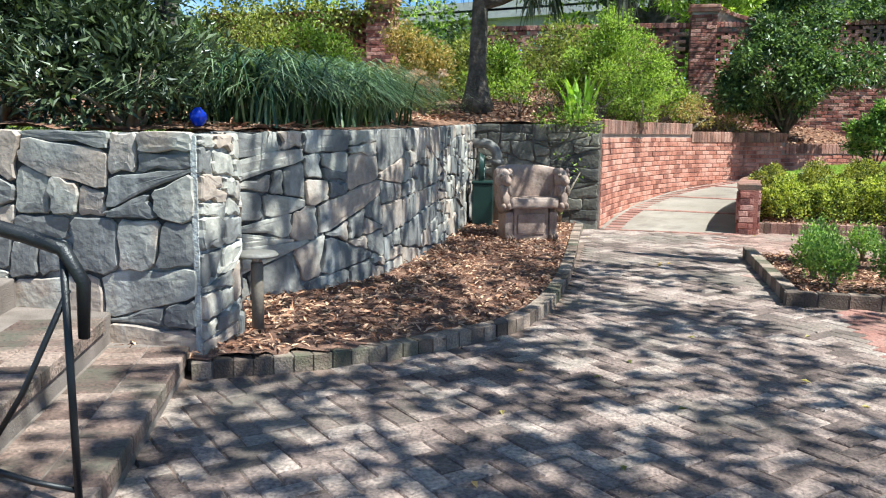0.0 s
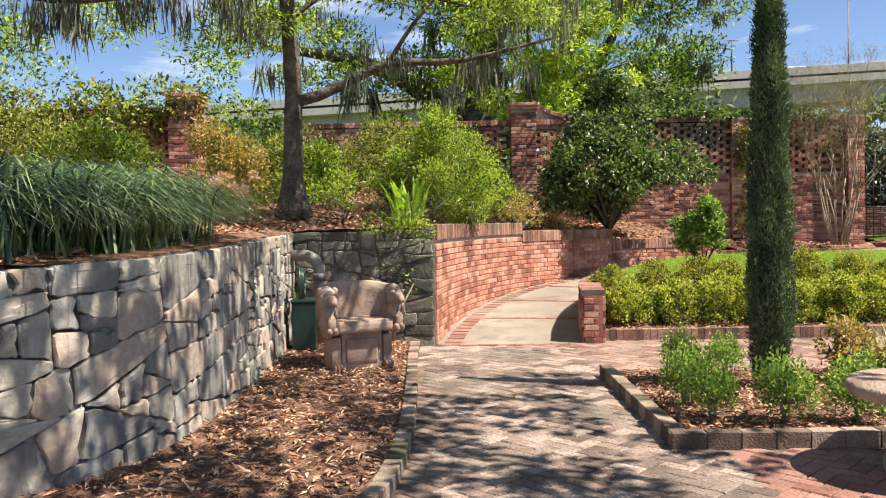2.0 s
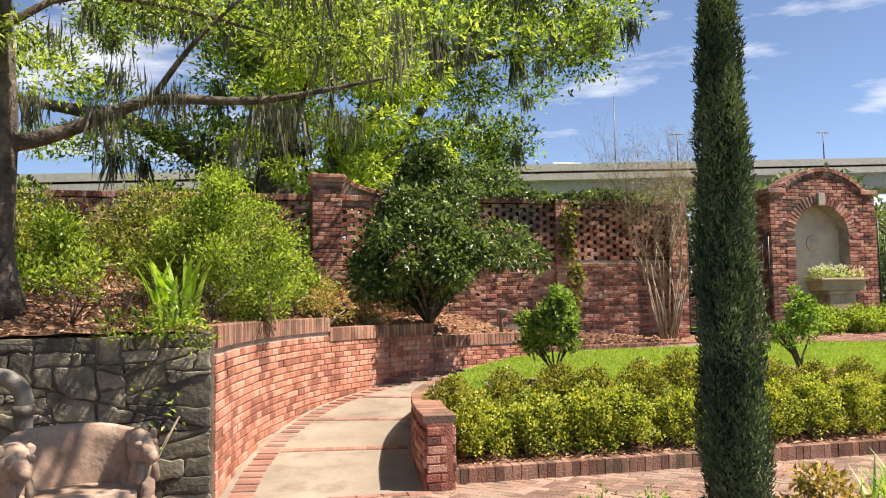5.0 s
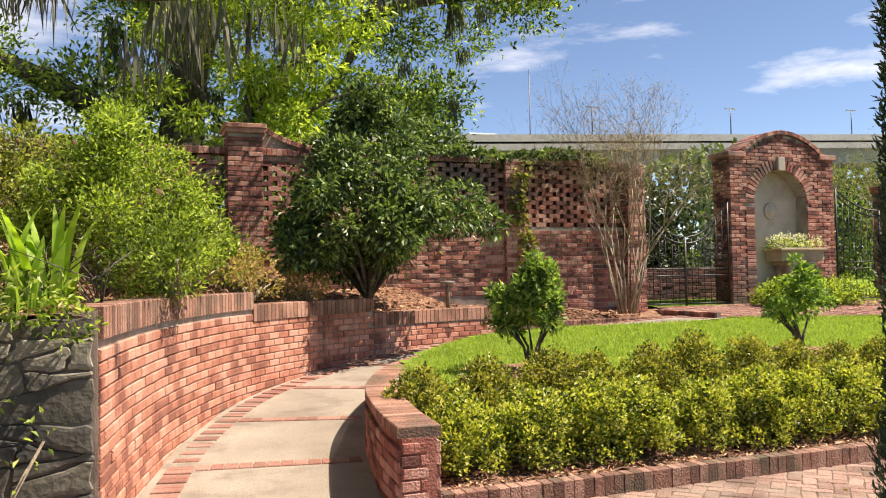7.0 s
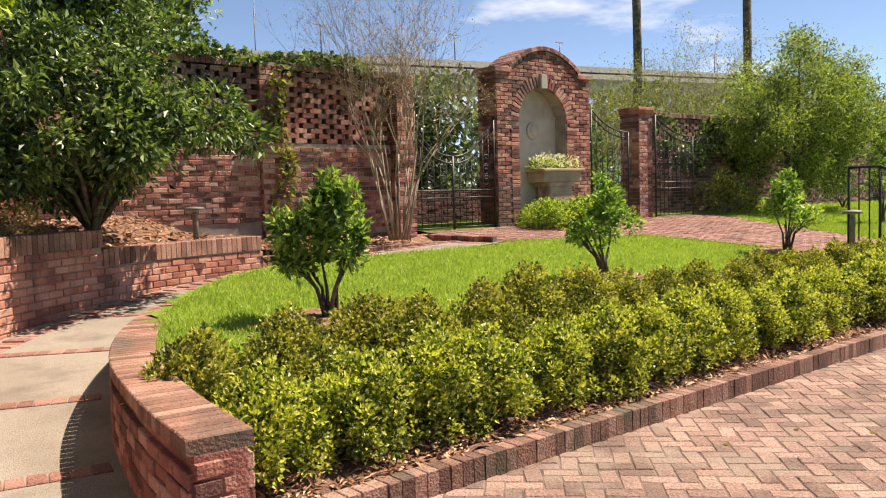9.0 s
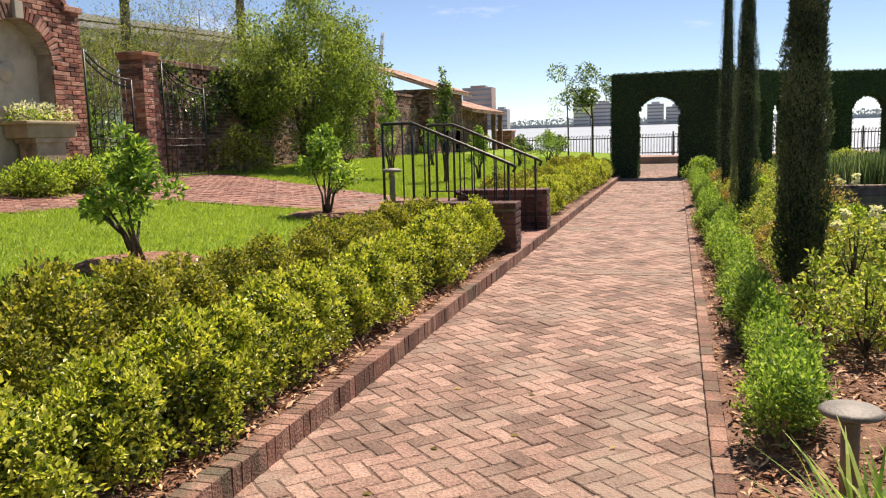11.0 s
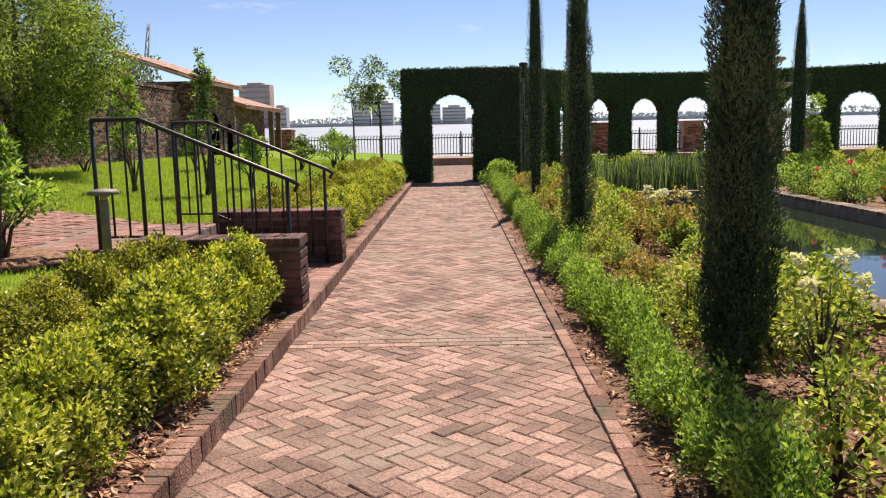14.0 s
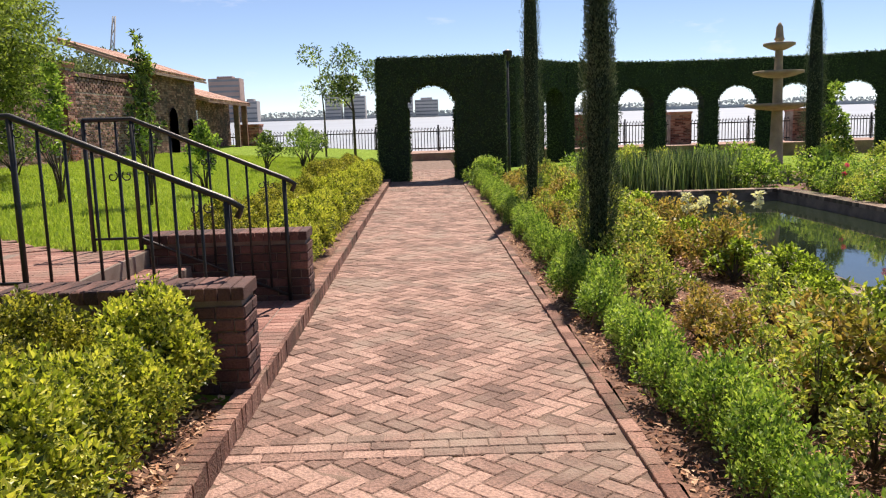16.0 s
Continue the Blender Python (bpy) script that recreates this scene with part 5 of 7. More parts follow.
branch_tree("bank_tree", "grey-trunked tree with drooping boughs on the mulch bank", (-2.15, 11.4, 1.62),
            [(0.02, 0, -0.15, 0.26), (0.02, 0, 0.12, 0.18), (0.02, 0, 0.4, 0.125), (0.05, 0.02, 1.5, 0.105), (-0.03, 0, 3.0, 0.09), (0, 0, 5.2, 0.05)],
            [[(0.05, 0, 1.30, 0.075), (0.45, 0.05, 1.42, 0.065), (0.85, 0.1, 1.62, 0.055), (1.25, 0.1, 1.78, 0.045), (2.2, 0.05, 1.80, 0.028), (3.4, -0.1, 2.05, 0.012)],
             [(1.2, 0.1, 1.75, 0.035), (1.6, 0, 2.3, 0.022), (2.2, -0.1, 2.9, 0.01)],
             [(0, 0, 2.75, 0.10), (-0.35, 0.02, 3.1, 0.10), (-0.9, 0.05, 3.05, 0.095), (-1.7, 0, 2.72, 0.085), (-2.9, -0.1, 2.6, 0.06), (-4.0, -0.1, 2.9, 0.03)],
             [(0, 0, 2.6, 0.06), (0.7, -0.3, 3.2, 0.04), (2.0, -0.6, 3.3, 0.025), (3.2, -0.7, 3.1, 0.01)],
             [(0, 0, 2.3, 0.04), (0.5, 0.2, 2.7, 0.03), (1.3, 0.4, 2.75, 0.018), (2.6, 0.5, 2.5, 0.008)],
             [(0, 0, 3.2, 0.06), (-0.9, -0.4, 4.1, 0.03), (-1.8, -0.6, 4.4, 0.01)]],
            crown, 23000, 0.075, 0.027, "oak_leaf", 62, 3000, beards=[(x, 0, 2.62) for x in (-3.2, -2.9, -2.5, -2.1, -1.7, -1.4, -1.1, -0.8)] + [(x, 0, 1.8) for x in (1.3, 1.9, 2.5)], droop=0.5, jag=0.6)
# great oak behind the wall
crown = [(rng.normal() * 3.6 + 0.6, rng.normal() * 2.4, rng.uniform(3.4, 9.5), *(rng.uniform(0.7, 1.3, 2)), rng.uniform(0.35, 0.7)) for _ in range(70)]
crown += [(rng.uniform(4.4, 8.2), rng.normal() * 1.4, rng.uniform(5.6, 9.5), *(rng.uniform(0.5, 1.0, 2)), rng.uniform(0.3, 0.55)) for _ in range(26)]
branch_tree("live_oak", "large spreading live oak hung with grey moss behind the wall", (0.5, 23.0, 1.5),
            [(0, 0, -0.3, 0.7), (0.1, 0, 1.5, 0.5), (0.2, 0, 3.0, 0.45), (0.5, 0, 5.0, 0.3), (0.8, 0, 7.5, 0.15)],
            [[(0.1, 0, 1.8, 0.33), (1.3, 0, 2.9, 0.26), (2.6, 0.2, 4.6, 0.2), (4.6, 0, 6.0, 0.12), (7.4, 0, 6.6, 0.04)], [(0.6, 0, 2.0, 0.25), (1.9, 0.4, 2.7, 0.2), (3.4, 0.5, 4.2, 0.12), (4.6, 0.5, 6.6, 0.05)], [(0, 0, 2.4, 0.3), (-2.5, -0.3, 4.0, 0.2), (-5.5, -0.5, 4.6, 0.08)], [(0.2, 0, 3.2, 0.25), (0.9, -1.5, 5.2, 0.15), (2.2, -2.6, 6.4, 0.06)]],
            crown, 72000, 0.13, 0.06, "oak_leaf", 63, 7000, jag=0.5)
# leafing tree between wall and oak, in fresh spring green
crown = [(rng.uniform(-1.6, 2.6), rng.uniform(-0.9, 1.3), rng.uniform(3.0, 6.2), *(rng.uniform(0.35, 0.7, 2)), rng.uniform(0.15, 0.3)) for _ in range(34)]
branch_tree("spring_tree", "tree in fresh yellow-green leaf leaning over the wall", (1.6, 20.2, 0.2), [(0, 0, -0.2, 0.16), (0.05, 0, 2.4, 0.12), (0.1, 0, 6.0, 0.04)],
            [[(0, 0, 2.6, 0.08), (1.0, -0.3, 4.2, 0.05), (2.4, -0.5, 4.8, 0.015)], [(0, 0, 3.2, 0.07), (-0.8, -0.3, 4.6, 0.04), (-1.6, -0.5, 5.2, 0.012)], [(0.1, 0, 4.0, 0.05), (0.8, 0.4, 5.4, 0.03), (1.6, 0.5, 6.2, 0.01)]],
            crown, 11000, 0.14, 0.05, "spring_leaf", 163, droop=0.6, jag=0.5)
# camellia by the wall
t = bush("camellia_tree", "large glossy dark camellia growing against the wall", "camellia", (2.8, 16.6, 1.25), 1.65, 3.15, 21000, 0.088, 0.040, M["camellia"], 64, nb=60, r=(0.12, 0.24), stem=0.04, jag=0.7, droop=0.5, shell=0.3)
tagged(leaf_part("low_bough", [(rng.uniform(-1.3, 1.75), rng.uniform(-1.1, -0.3), rng.uniform(0.55, 1.5), rng.uniform(0.2, 0.36), 0.3, rng.uniform(0.14, 0.26)) for k in range(14)], 2800, 0.105, 0.046, M["camellia"], t, 640, droop=0.5), kind="stuff")
bush("azalea_shrub", "large bright yellow-green shrub on the bank", "shrub", (-0.4, 14.4, 1.4), 1.3, 2.1, 20000, 0.055, 0.022, M["azalea"], 65, nb=56, r=(0.13, 0.28), jag=0.7, shell=0.35)
bush("azalea_shrub", "yellow-green shrub with fine leaves on the bank", "shrub", (0.15, 12.6, 1.3), 0.5, 0.8, 2500, 0.05, 0.022, M["azalea"], 66, nb=12)
bush("bronze_shrub", "sparse bronze-leaved shrub on the mulch bank", "shrub", (1.0, 14.9, 1.25), 0.42, 0.8, 900, 0.05, 0.02, M["bronze_leaf"], 67, nb=10)
bush("bronze_shrub", "sparse bronze-leaved shrub on the mulch bank", "shrub", (1.75, 15.9, 1.2), 0.4, 0.6, 800, 0.05, 0.02, M["bronze_leaf"], 68, nb=10)
bush("olive_shrub", "dense olive green shrub under the tree", "shrub", (-1.2, 15.2, 1.75), 1.0, 1.6, 6000, 0.07, 0.03, M["olive_leaf"], 69, nb=18)
for k in range(3):
    bush("niche_bush", "bright green low bush at the foot of the niche", "shrub", (10.9 + 0.75 * k, 17.6, 0.80), 0.72, 0.62, 3000, 0.06, 0.03, M["azalea"], 70 + 300 * k, nb=18, r=(0.25, 0.45), group="bushes at the niche")


# ---- stairs to the lawn with iron rails ----
def garden_steps():
    y0 = KERB_L + 0.03
    ob = part("garden_steps", boxes(((12.25, y0 + 0.30, 0.035), (2.1, 0.62, 0.19)), ((12.25, y0 + 0.85, 0.12), (2.1, 0.50, 0.36)), ((12.25, y0 + 1.2, 0.20), (2.1, 0.40, 0.52)), ((12.25, y0 + 1.95, 0.28), (2.1, 1.2, 0.66)), bevel=0.008), M["dark_mortar"], None)
    tagged(ob, "brick garden steps climbing from walk to lawn", "steps", "", "structure")
    poses = []
    for y, z, d in ((y0 + 0.10, 0.128, 0), (y0 + 0.31, 0.128, 0), (y0 + 0.52, 0.128, 0), (y0 + 0.72, 0.298, 0), (y0 + 0.92, 0.298, 0), (y0 + 1.11, 0.458, 0), (y0 + 1.31, 0.458, 0), (y0 + 1.47, 0.608, 0), (y0 + 1.68, 0.608, 0), (y0 + 1.89, 0.608, 0), (y0 + 2.1, 0.608, 0), (y0 + 2.31, 0.608, 0)):
        for k in range(20):
            poses.append(np.array(pose(11.27 + k * 0.1035, y, z - 0.055, 0, 0, 90)))
    lay(ob, "tread_brick", poses, (0.2, 0.099, 0.065), M["pave_red"], (12, 10.7), 130)
    for xa, xb in ((10.86, 11.20), (13.32, 13.66)):
        w = part("wall_steps", boxes((((xa + xb) / 2, y0 + 0.70, 0.30), (xb - xa - 0.03, 1.36, 0.72)), bevel=0), M["dark_mortar"], None)
        tagged(w, "low dark brick cheek wall beside the steps", "wall", "", "structure")
        ln = np.array([(xa, y0 + 1.4), (xa, y0 + 0.7), (xa, y0)], float)
        fr = np.array([(xa, y0), ((xa + xb) / 2, y0), (xb, y0)])
        rt = np.array([(xb, y0), (xb, y0 + 0.7), (xb, y0 + 1.4)])
        ps = []
        for seg in (ln, fr, rt):
            ps += courses(seg, lambda s: -0.05, lambda s: 0.66, 0.0, seed=6)
        lay(w, "brick", ps, (0.196, 0.065, 0.05), M["dark_brick"], (xa, 10.6), 200)
        cap = [np.array(pose((xa + xb) / 2, y0 + 0.035 + k * 0.0745, 0.655, 0, 0, 0)) for k in range(19)]
        lay(w, "coping_brick", cap, (0.36, 0.069, 0.075), M["dark_brick"])
    return ob


garden_steps()


def hand_rail(x, label):
    """A black iron stair rail: sloping top rail, bottom rail, pickets and a level return."""
    t = thing("stair_rail", label, "railing", (x, 0, 0), group="iron stair rails")
    y0, y1, y2 = 10.81, 12.05, 12.45
    za, zb = 1.18, 1.72
    lo = 0.72
    def base(y):
        return lo - max(0, y1 - y) / (y1 - y0) * (zb - za)
    part("top_rail", tube([(0, y0 - 0.06, za - 0.10), (0, y0 - 0.09, za - 0.04), (0, y0 - 0.03, za), (0, y1, zb), (0, y2, zb)], 0.021, 8), M["iron"], t)
    part("bottom_rail", tube([(0, y0, base(y0)), (0, y1, lo), (0, y2, lo)], 0.012, 6), M["iron"], t)
    for y, z0, z1 in ((y0, 0.10, za), (y1, 0.55, zb), (y2, 0.55, zb)):
        part("newel", tube([(0, y, z0), (0, y, z1)], 0.018, 8), M["iron"], t)
    n = 8
    for k in range(1, n):
        y = y0 + (y1 - y0) * k / n
        part("picket", tube([(0, y, base(y)), (0, y, za + (zb - za) * k / n)], 0.010, 6), M["iron"], t)
    for y, z in ((y0 + 0.15, za + 0.06), (y0 + 0.62, za + 0.27), (y1, zb), (y2, zb)):
        for q in (-1, 1):
            part("scroll", tube([(0, y + q * (0.045 + 0.035 * (1 - i / 16) * math.cos(i * 0.5 + 2.2)), z - 0.10 + 0.035 * (1 - i / 16) * math.sin(i * 0.5 + 2.2)) for i in range(13)], 0.005, 4), M["iron"], t)
    for k in (1, 2):
        y = y1 + (y2 - y1) * k / 3
        part("picket", tube([(0, y, lo), (0, y, zb)], 0.010, 6), M["iron"], t)
    return t


hand_rail(11.25, "black iron handrail with pickets on the cheek wall")
hand_rail(13.27, "black iron handrail with pickets on the cheek wall")

# upper brick walk by the niche and landing
def on_upper(x, y):
    """Where the brick walk lies between niche, gate and steps."""
    return 12.85 < y < 18.25 and x < 13.75 + (y - 13) * 0.60 and (x > 11.35 + 0.35 * max(0, 13.6 - y) or y > 16.4 - max(0, x - 8.6) * 0.22)


upper = sheet("walk_upper", 8.55, 22.0, 12.9, 18.3, 0.25, lambda x, y: lawn_z(x, y) + 0.008, lambda x, y: on_upper(x, y), M["joint"])
tagged(upper, "pinkish brick upper walk before the niche", "pavement", "", "structure")
lay(upper, "walk_brick", [np.array(pose(0, 0, lawn_z(p[0, 3], p[1, 3]) + 0.012, 0, 0, 0)) @ p for p in herringbone(8.6, 16.9, 12.9, 18.2, on_upper)], (0.195, 0.095, 0.056), M["pave_red"], (12, 13), 40, "herringbone field of pinkish walk bricks")


# ---- bollard lights ----
def bollard(at, h, label, cap=0.115, seed=0):
    t = thing("bollard_light", label, "path light", at, group="path lights")
    part("post", lathe([(0.034, -0.05), (0.034, h * 0.86), (0.03, h * 0.88)], 14), M["bronze"], t)
    part("collar", lathe([(0.027, h * 0.86), (0.027, h * 0.95)], 12), M["cast_stone"], t, "pale lamp collar under the cap")
    part("cap", lathe([(0.02, h * 0.93), (cap, h * 0.945), (cap + 0.004, h * 0.97), (cap * 0.9, h * 1.0), (0.001, h * 1.02)], 20), M["pipe"], t, "flat round grey cap")
    return t


bollard((-1.98, 4.10, 0.07), 0.47, "brown post light with flat round cap in the mulch")
bollard((4.25, 17.35, 0.95), 0.5, "brown post light with flat cap on the bank")
bollard((10.57, 12.1, 0.53), 0.64, "tall post light with flat square cap by the rail")
bollard((4.55, 8.15, 0.03), 0.42, "post light with pale round cap in the rose bed")


# ---- stone seat, pipe, hose box ----
def stone_seat():
    SS = M["seat_stone"]
    t = thing("stone_armchair", "carved pinkish stone armchair seat with animal-head arms", "seat", (-1.08, 8.82, 0.05), 30)
    bm = bmesh.new()
    # curved tub back, leaning out towards its rim
    n = 28
    ri = []
    for k in range(n + 1):
        a = math.radians(-26 + 232 * k / n)
        x, y = math.cos(a), math.sin(a) * 0.66
        sec = ((0.36, 0.27), (0.405, 0.36), (0.43, 0.50), (0.435, 0.64), (0.425, 0.71), (0.395, 0.735), (0.36, 0.725), (0.335, 0.66), (0.32, 0.50), (0.31, 0.36), (0.30, 0.27))
        ri.append([bm.verts.new((x * r, y * r, z - (0.03 * abs(math.cos(a)) ** 4 if z > 0.6 else 0))) for r, z in sec])
    m = len(sec)
    for p, q in zip(ri, ri[1:]):
        for k in range(m):
            bm.faces.new((p[k], q[k], q[(k + 1) % m], p[(k + 1) % m])).smooth = True
    bm.faces.new(ri[0])
    bm.faces.new(ri[-1][::-1])
    part("back", bm, SS, t)
    part("seat_slab", boxes(((0, 0.0, 0.375), (0.64, 0.50, 0.10)), ((0, -0.245, 0.372), (0.60, 0.03, 0.07)), bevel=0.018), SS, t)
    part("plinth", boxes(((0, 0.02, 0.165), (0.46, 0.34, 0.34)), ((0, -0.155, 0.17), (0.36, 0.02, 0.20)), bevel=0.018), SS, t)
    for sx in (-1, 1):
        bm = bmesh.new()
        ox, oy = sx * 0.375, -0.175
        for c, s in (((0, 0.02, 0.41), (0.085, 0.10, 0.13)), ((0, -0.01, 0.50), (0.08, 0.085, 0.10)), ((0.01 * sx, 0.0, 0.60), (0.10, 0.10, 0.085)), ((0, 0.03, 0.645), (0.085, 0.095, 0.07)),
                     ((0.0, -0.09, 0.60), (0.055, 0.075, 0.05)), ((0, -0.135, 0.585), (0.04, 0.04, 0.035)), ((0.055, -0.06, 0.645), (0.025, 0.03, 0.02)), ((-0.055, -0.06, 0.645), (0.025, 0.03, 0.02)),
                     ((0.08, 0.02, 0.68), (0.028, 0.02, 0.032)), ((-0.08, 0.02, 0.68), (0.028, 0.02, 0.032)), ((0.05, -0.07, 0.50), (0.03, 0.04, 0.06)), ((-0.05, -0.07, 0.50), (0.03, 0.04, 0.06)),
                     ((0, -0.085, 0.42), (0.05, 0.03, 0.07)), ((0.03, -0.09, 0.35), (0.03, 0.045, 0.035)), ((-0.03, -0.09, 0.35), (0.03, 0.045, 0.035))):
            bmesh.ops.create_icosphere(bm, subdivisions=2, radius=1, matrix=Matrix.Translation((ox + c[0], oy + c[1], c[2])) @ Matrix.Diagonal((*s, 1)))
        for v in bm.verts:
            v.co += Vector((noise.noise(v.co * 30), noise.noise(v.co * 30 + Vector((9, 0, 0))), noise.noise(v.co * 30 + Vector((0, 9, 0))))) * 0.012
        for f in bm.faces:
            f.smooth = True
        part("arm_head", bm, SS, t, "worn carved animal head arm")
        bm = boxes(((sx * 0.29, -0.04, 0.16), (0.11, 0.26, 0.27)), bevel=0.035)
        for dx in (-0.035, 0, 0.035):
            bmesh.ops.create_icosphere(bm, subdivisions=2, radius=1, matrix=Matrix.Translation((sx * 0.29 + dx, -0.175, 0.04)) @ Matrix.Diagonal((0.022, 0.05, 0.035, 1)))
        part("foot", bm, SS, t, "carved claw foot")
    t.scale = (0.88, 0.88, 1.10)


stone_seat()


def pipe_and_hose():
    t = thing("drain_pipe", "grey downturned drain pipe against the stone wall", "pipe", (-1.62, 10.12, 0))
    pts = [(0, 0, 0.05), (0, 0, 0.88)] + [(-0.19 + 0.19 * math.cos(a), 0.02, 0.88 + 0.19 * math.sin(a)) for a in np.linspace(0.2, 1.75, 8)] + [(-0.34, 0.02, 1.07)]
    part("pipe", tube(pts, 0.062, 12), M["pipe"], t)
    part("collar", lathe([(0.075, 0.80), (0.075, 0.87)], 14), M["pipe"], t)
    h = thing("hose_box", "dark green hose box with a coiled hose on top", "hose box", (-1.72, 9.72, 0.08), 6)
    part("box", boxes(((0, 0, 0.26), (0.24, 0.30, 0.52)), ((0, 0, 0.53), (0.26, 0.32, 0.04)), bevel=0.015), M["green_plastic"], h)
    for k in range(4):
        c = [(-0.04 + 0.012 * k, 0.02 * k + math.cos(a) * (0.13 - 0.012 * k), 0.70 + math.sin(a) * (0.17 - 0.012 * k)) for a in np.linspace(0, 2 * math.pi, 20)]
        part("hose_coil", tube(c, 0.013, 6), M["green_plastic"], h)


pipe_and_hose()


# ---- brick stairs at the left with rail, stone table ----
def entry_stairs():
    ds, zs = (0.0, 0.40, 0.92, 1.34), (0.14, 0.29, 0.44, 0.59)
    ob = part("entry_stairs", boxes(*[((0.95, -(d + 3.4) / 2, z / 2 - 0.05), (4.9, 3.4 - d, z + 0.1)) for d, z in zip(ds, zs)], bevel=0.008), M["dark_mortar"], None)
    ob.matrix_basis = pose(-2.12, 3.58, -0.02, 0, 0, -69)
    tagged(ob, "worn brick stairs rising beside the stone wall", "stairs", "", "structure")
    poses = []
    for d, z in zip(ds, zs):
        for col in range(2):
            for k in range(30):
                poses.append(np.array(ob.matrix_basis @ pose(0.02 + k * 0.1035, -d - 0.085 - col * 0.202, z - 0.058, 0, 0, 90)))
    lay(ob, "tread_brick", poses, (0.196, 0.097, 0.065), M["stair_brick"], (-2, 3), 200)
    t = thing("entry_rail", "black wrought iron handrail with scrolled end", "railing", (-1.50, 1.92, 0.0))
    part("top_rail", tube([(0.03, 0.03, 0.62), (0.045, 0.02, 0.78), (0.0, 0.0, 0.875), (-0.10, -0.02, 0.91), (-0.6, -0.12, 1.05), (-1.6, -0.3, 1.40)], [0.016, 0.02, 0.022, 0.022, 0.022, 0.022], 8), M["iron"], t)
    part("post", tube([(0.01, 0.0, 0.0), (0.0, 0.0, 0.88)], 0.011, 8), M["iron"], t)
    part("brace", tube([(0.01, 0.0, 0.76), (-0.14, -0.02, 0.46), (-0.24, -0.04, 0.30)], 0.009, 6), M["iron"], t)
    part("bottom_rail", tube([(0.01, 0, 0.18), (-0.12, -0.02, 0.20), (-1.5, -0.3, 0.62)], 0.009, 6), M["iron"], t)
    part("post", tube([(-1.5, -0.3, 0.5), (-1.5, -0.3, 1.38)], 0.011, 8), M["iron"], t)


entry_stairs()
ped = thing("stone_table", "round-edged cast stone garden table on a stout foot", "stone table", (2.42, 5.55, 0))
part("table_top", lathe([(0.001, 0.40), (0.40, 0.40), (0.47, 0.42), (0.485, 0.46), (0.47, 0.49), (0.001, 0.50)], 32), M["cast_stone"], ped)
part("foot", lathe([(0.30, 0.0), (0.30, 0.06), (0.22, 0.10), (0.19, 0.22), (0.25, 0.36), (0.30, 0.405)], 24), M["cast_stone"], ped)


# ---- pond and fountain ----
def pond():
    x0, x1, y0, y1 = 8.9, 22.2, 2.75, 6.0
    bm = bmesh.new()
    bm.faces.new([bm.verts.new(p) for p in ((x0, y0, -0.06), (x1, y0, -0.06), (x1, y1, -0.06), (x0, y1, -0.06))])
    m = mat("pond_water", [(0.010, 0.016, 0.010), (0.02, 0.03, 0.018)], 0.5, 0.04, 0.06, 3.0, fine=0)
    ob = part("pond", bm, m, None)
    tagged(ob, "dark still pond reflecting the sky", "pond", "", "structure")
    k = part("kerb_pond", boxes((((x0 + x1) / 2, y1 + 0.14, 0.0), (x1 - x0 + 0.56, 0.28, 0.32)), (((x0 + x1) / 2, y0 - 0.14, 0.0), (x1 - x0 + 0.56, 0.28, 0.32)), ((x0 - 0.14, (y0 + y1) / 2, 0.0), (0.28, y1 - y0, 0.32)), ((x1 + 0.14, (y0 + y1) / 2, 0.0), (0.28, y1 - y0, 0.32)), bevel=0.01), M["dark_mortar"], None)
    tagged(k, "brick rim of the pond", "kerb", "", "structure")
    poses = []
    for j in range(int((x1 - x0) / 0.1035)):
        for y in (y1 + 0.14, y0 - 0.14):
            poses.append(np.array(pose(x0 + 0.05 + j * 0.1035, y, 0.105, 0, 0, 90)))
    for j in range(int((y1 - y0) / 0.1035)):
        for x in (x0 - 0.14, x1 + 0.14):
            poses.append(np.array(pose(x, y0 + 0.05 + j * 0.1035, 0.105, 0, 0, 0)))
    lay(k, "rim_brick", poses, (0.29, 0.098, 0.07), M["mossy_brick"], (12, 6.0), 90)


pond()
ft = thing("fountain", "tan stone tiered fountain with three thin basins", "fountain", (27.0, 0.75, 0.0))
part("column", lathe([(0.35, 0), (0.35, 0.2), (0.18, 0.35), (0.13, 1.7), (0.12, 1.9), (0.11, 2.7), (0.10, 2.75), (0.09, 3.4), (0.13, 3.45), (0.10, 3.5), (0.08, 3.75), (0.03, 3.85), (0.001, 3.86)], 20), M["limestone"], ft)
for z, r in ((1.80, 0.78), (2.60, 0.60), (3.28, 0.38)):
    part("basin", lathe([(0.12, z - 0.10), (r * 0.6, z - 0.06), (r, z + 0.02), (r, z + 0.08), (r * 0.94, z + 0.085), (r * 0.9, z + 0.04), (0.10, z + 0.02)], 28), M["limestone"], ft)


# ---- river fence ----
def fence_panel():
    t = thing("river_fence", "black iron railing with hooped tops along the river", "fence", (46.0, 24, 0.35), group="river fence panels")
    for z in (0.15, 0.95):
        part("rail", tube([(0, 0, z), (0, -3.0, z)], 0.03, 5), M["iron"], t)
    for k in range(20):
        y = -0.075 - k * 0.15
        part("picket", tube([(0, y, 0.05), (0, y, 1.05), (0, y - 0.037, 1.15), (0, y - 0.075, 1.05)], 0.018, 4), M["iron"], t)
    part("post", tube([(0, 0, 0), (0, 0, 1.25)], 0.045, 6), M["iron"], t)
    return t


quay = part("promenade", boxes(((45.4, 0, -0.3), (3.6, 60, 1.3)), bevel=0.02), M["pave"], None)
tagged(quay, "brick river promenade behind the hedge arcade", "promenade", "", "structure")
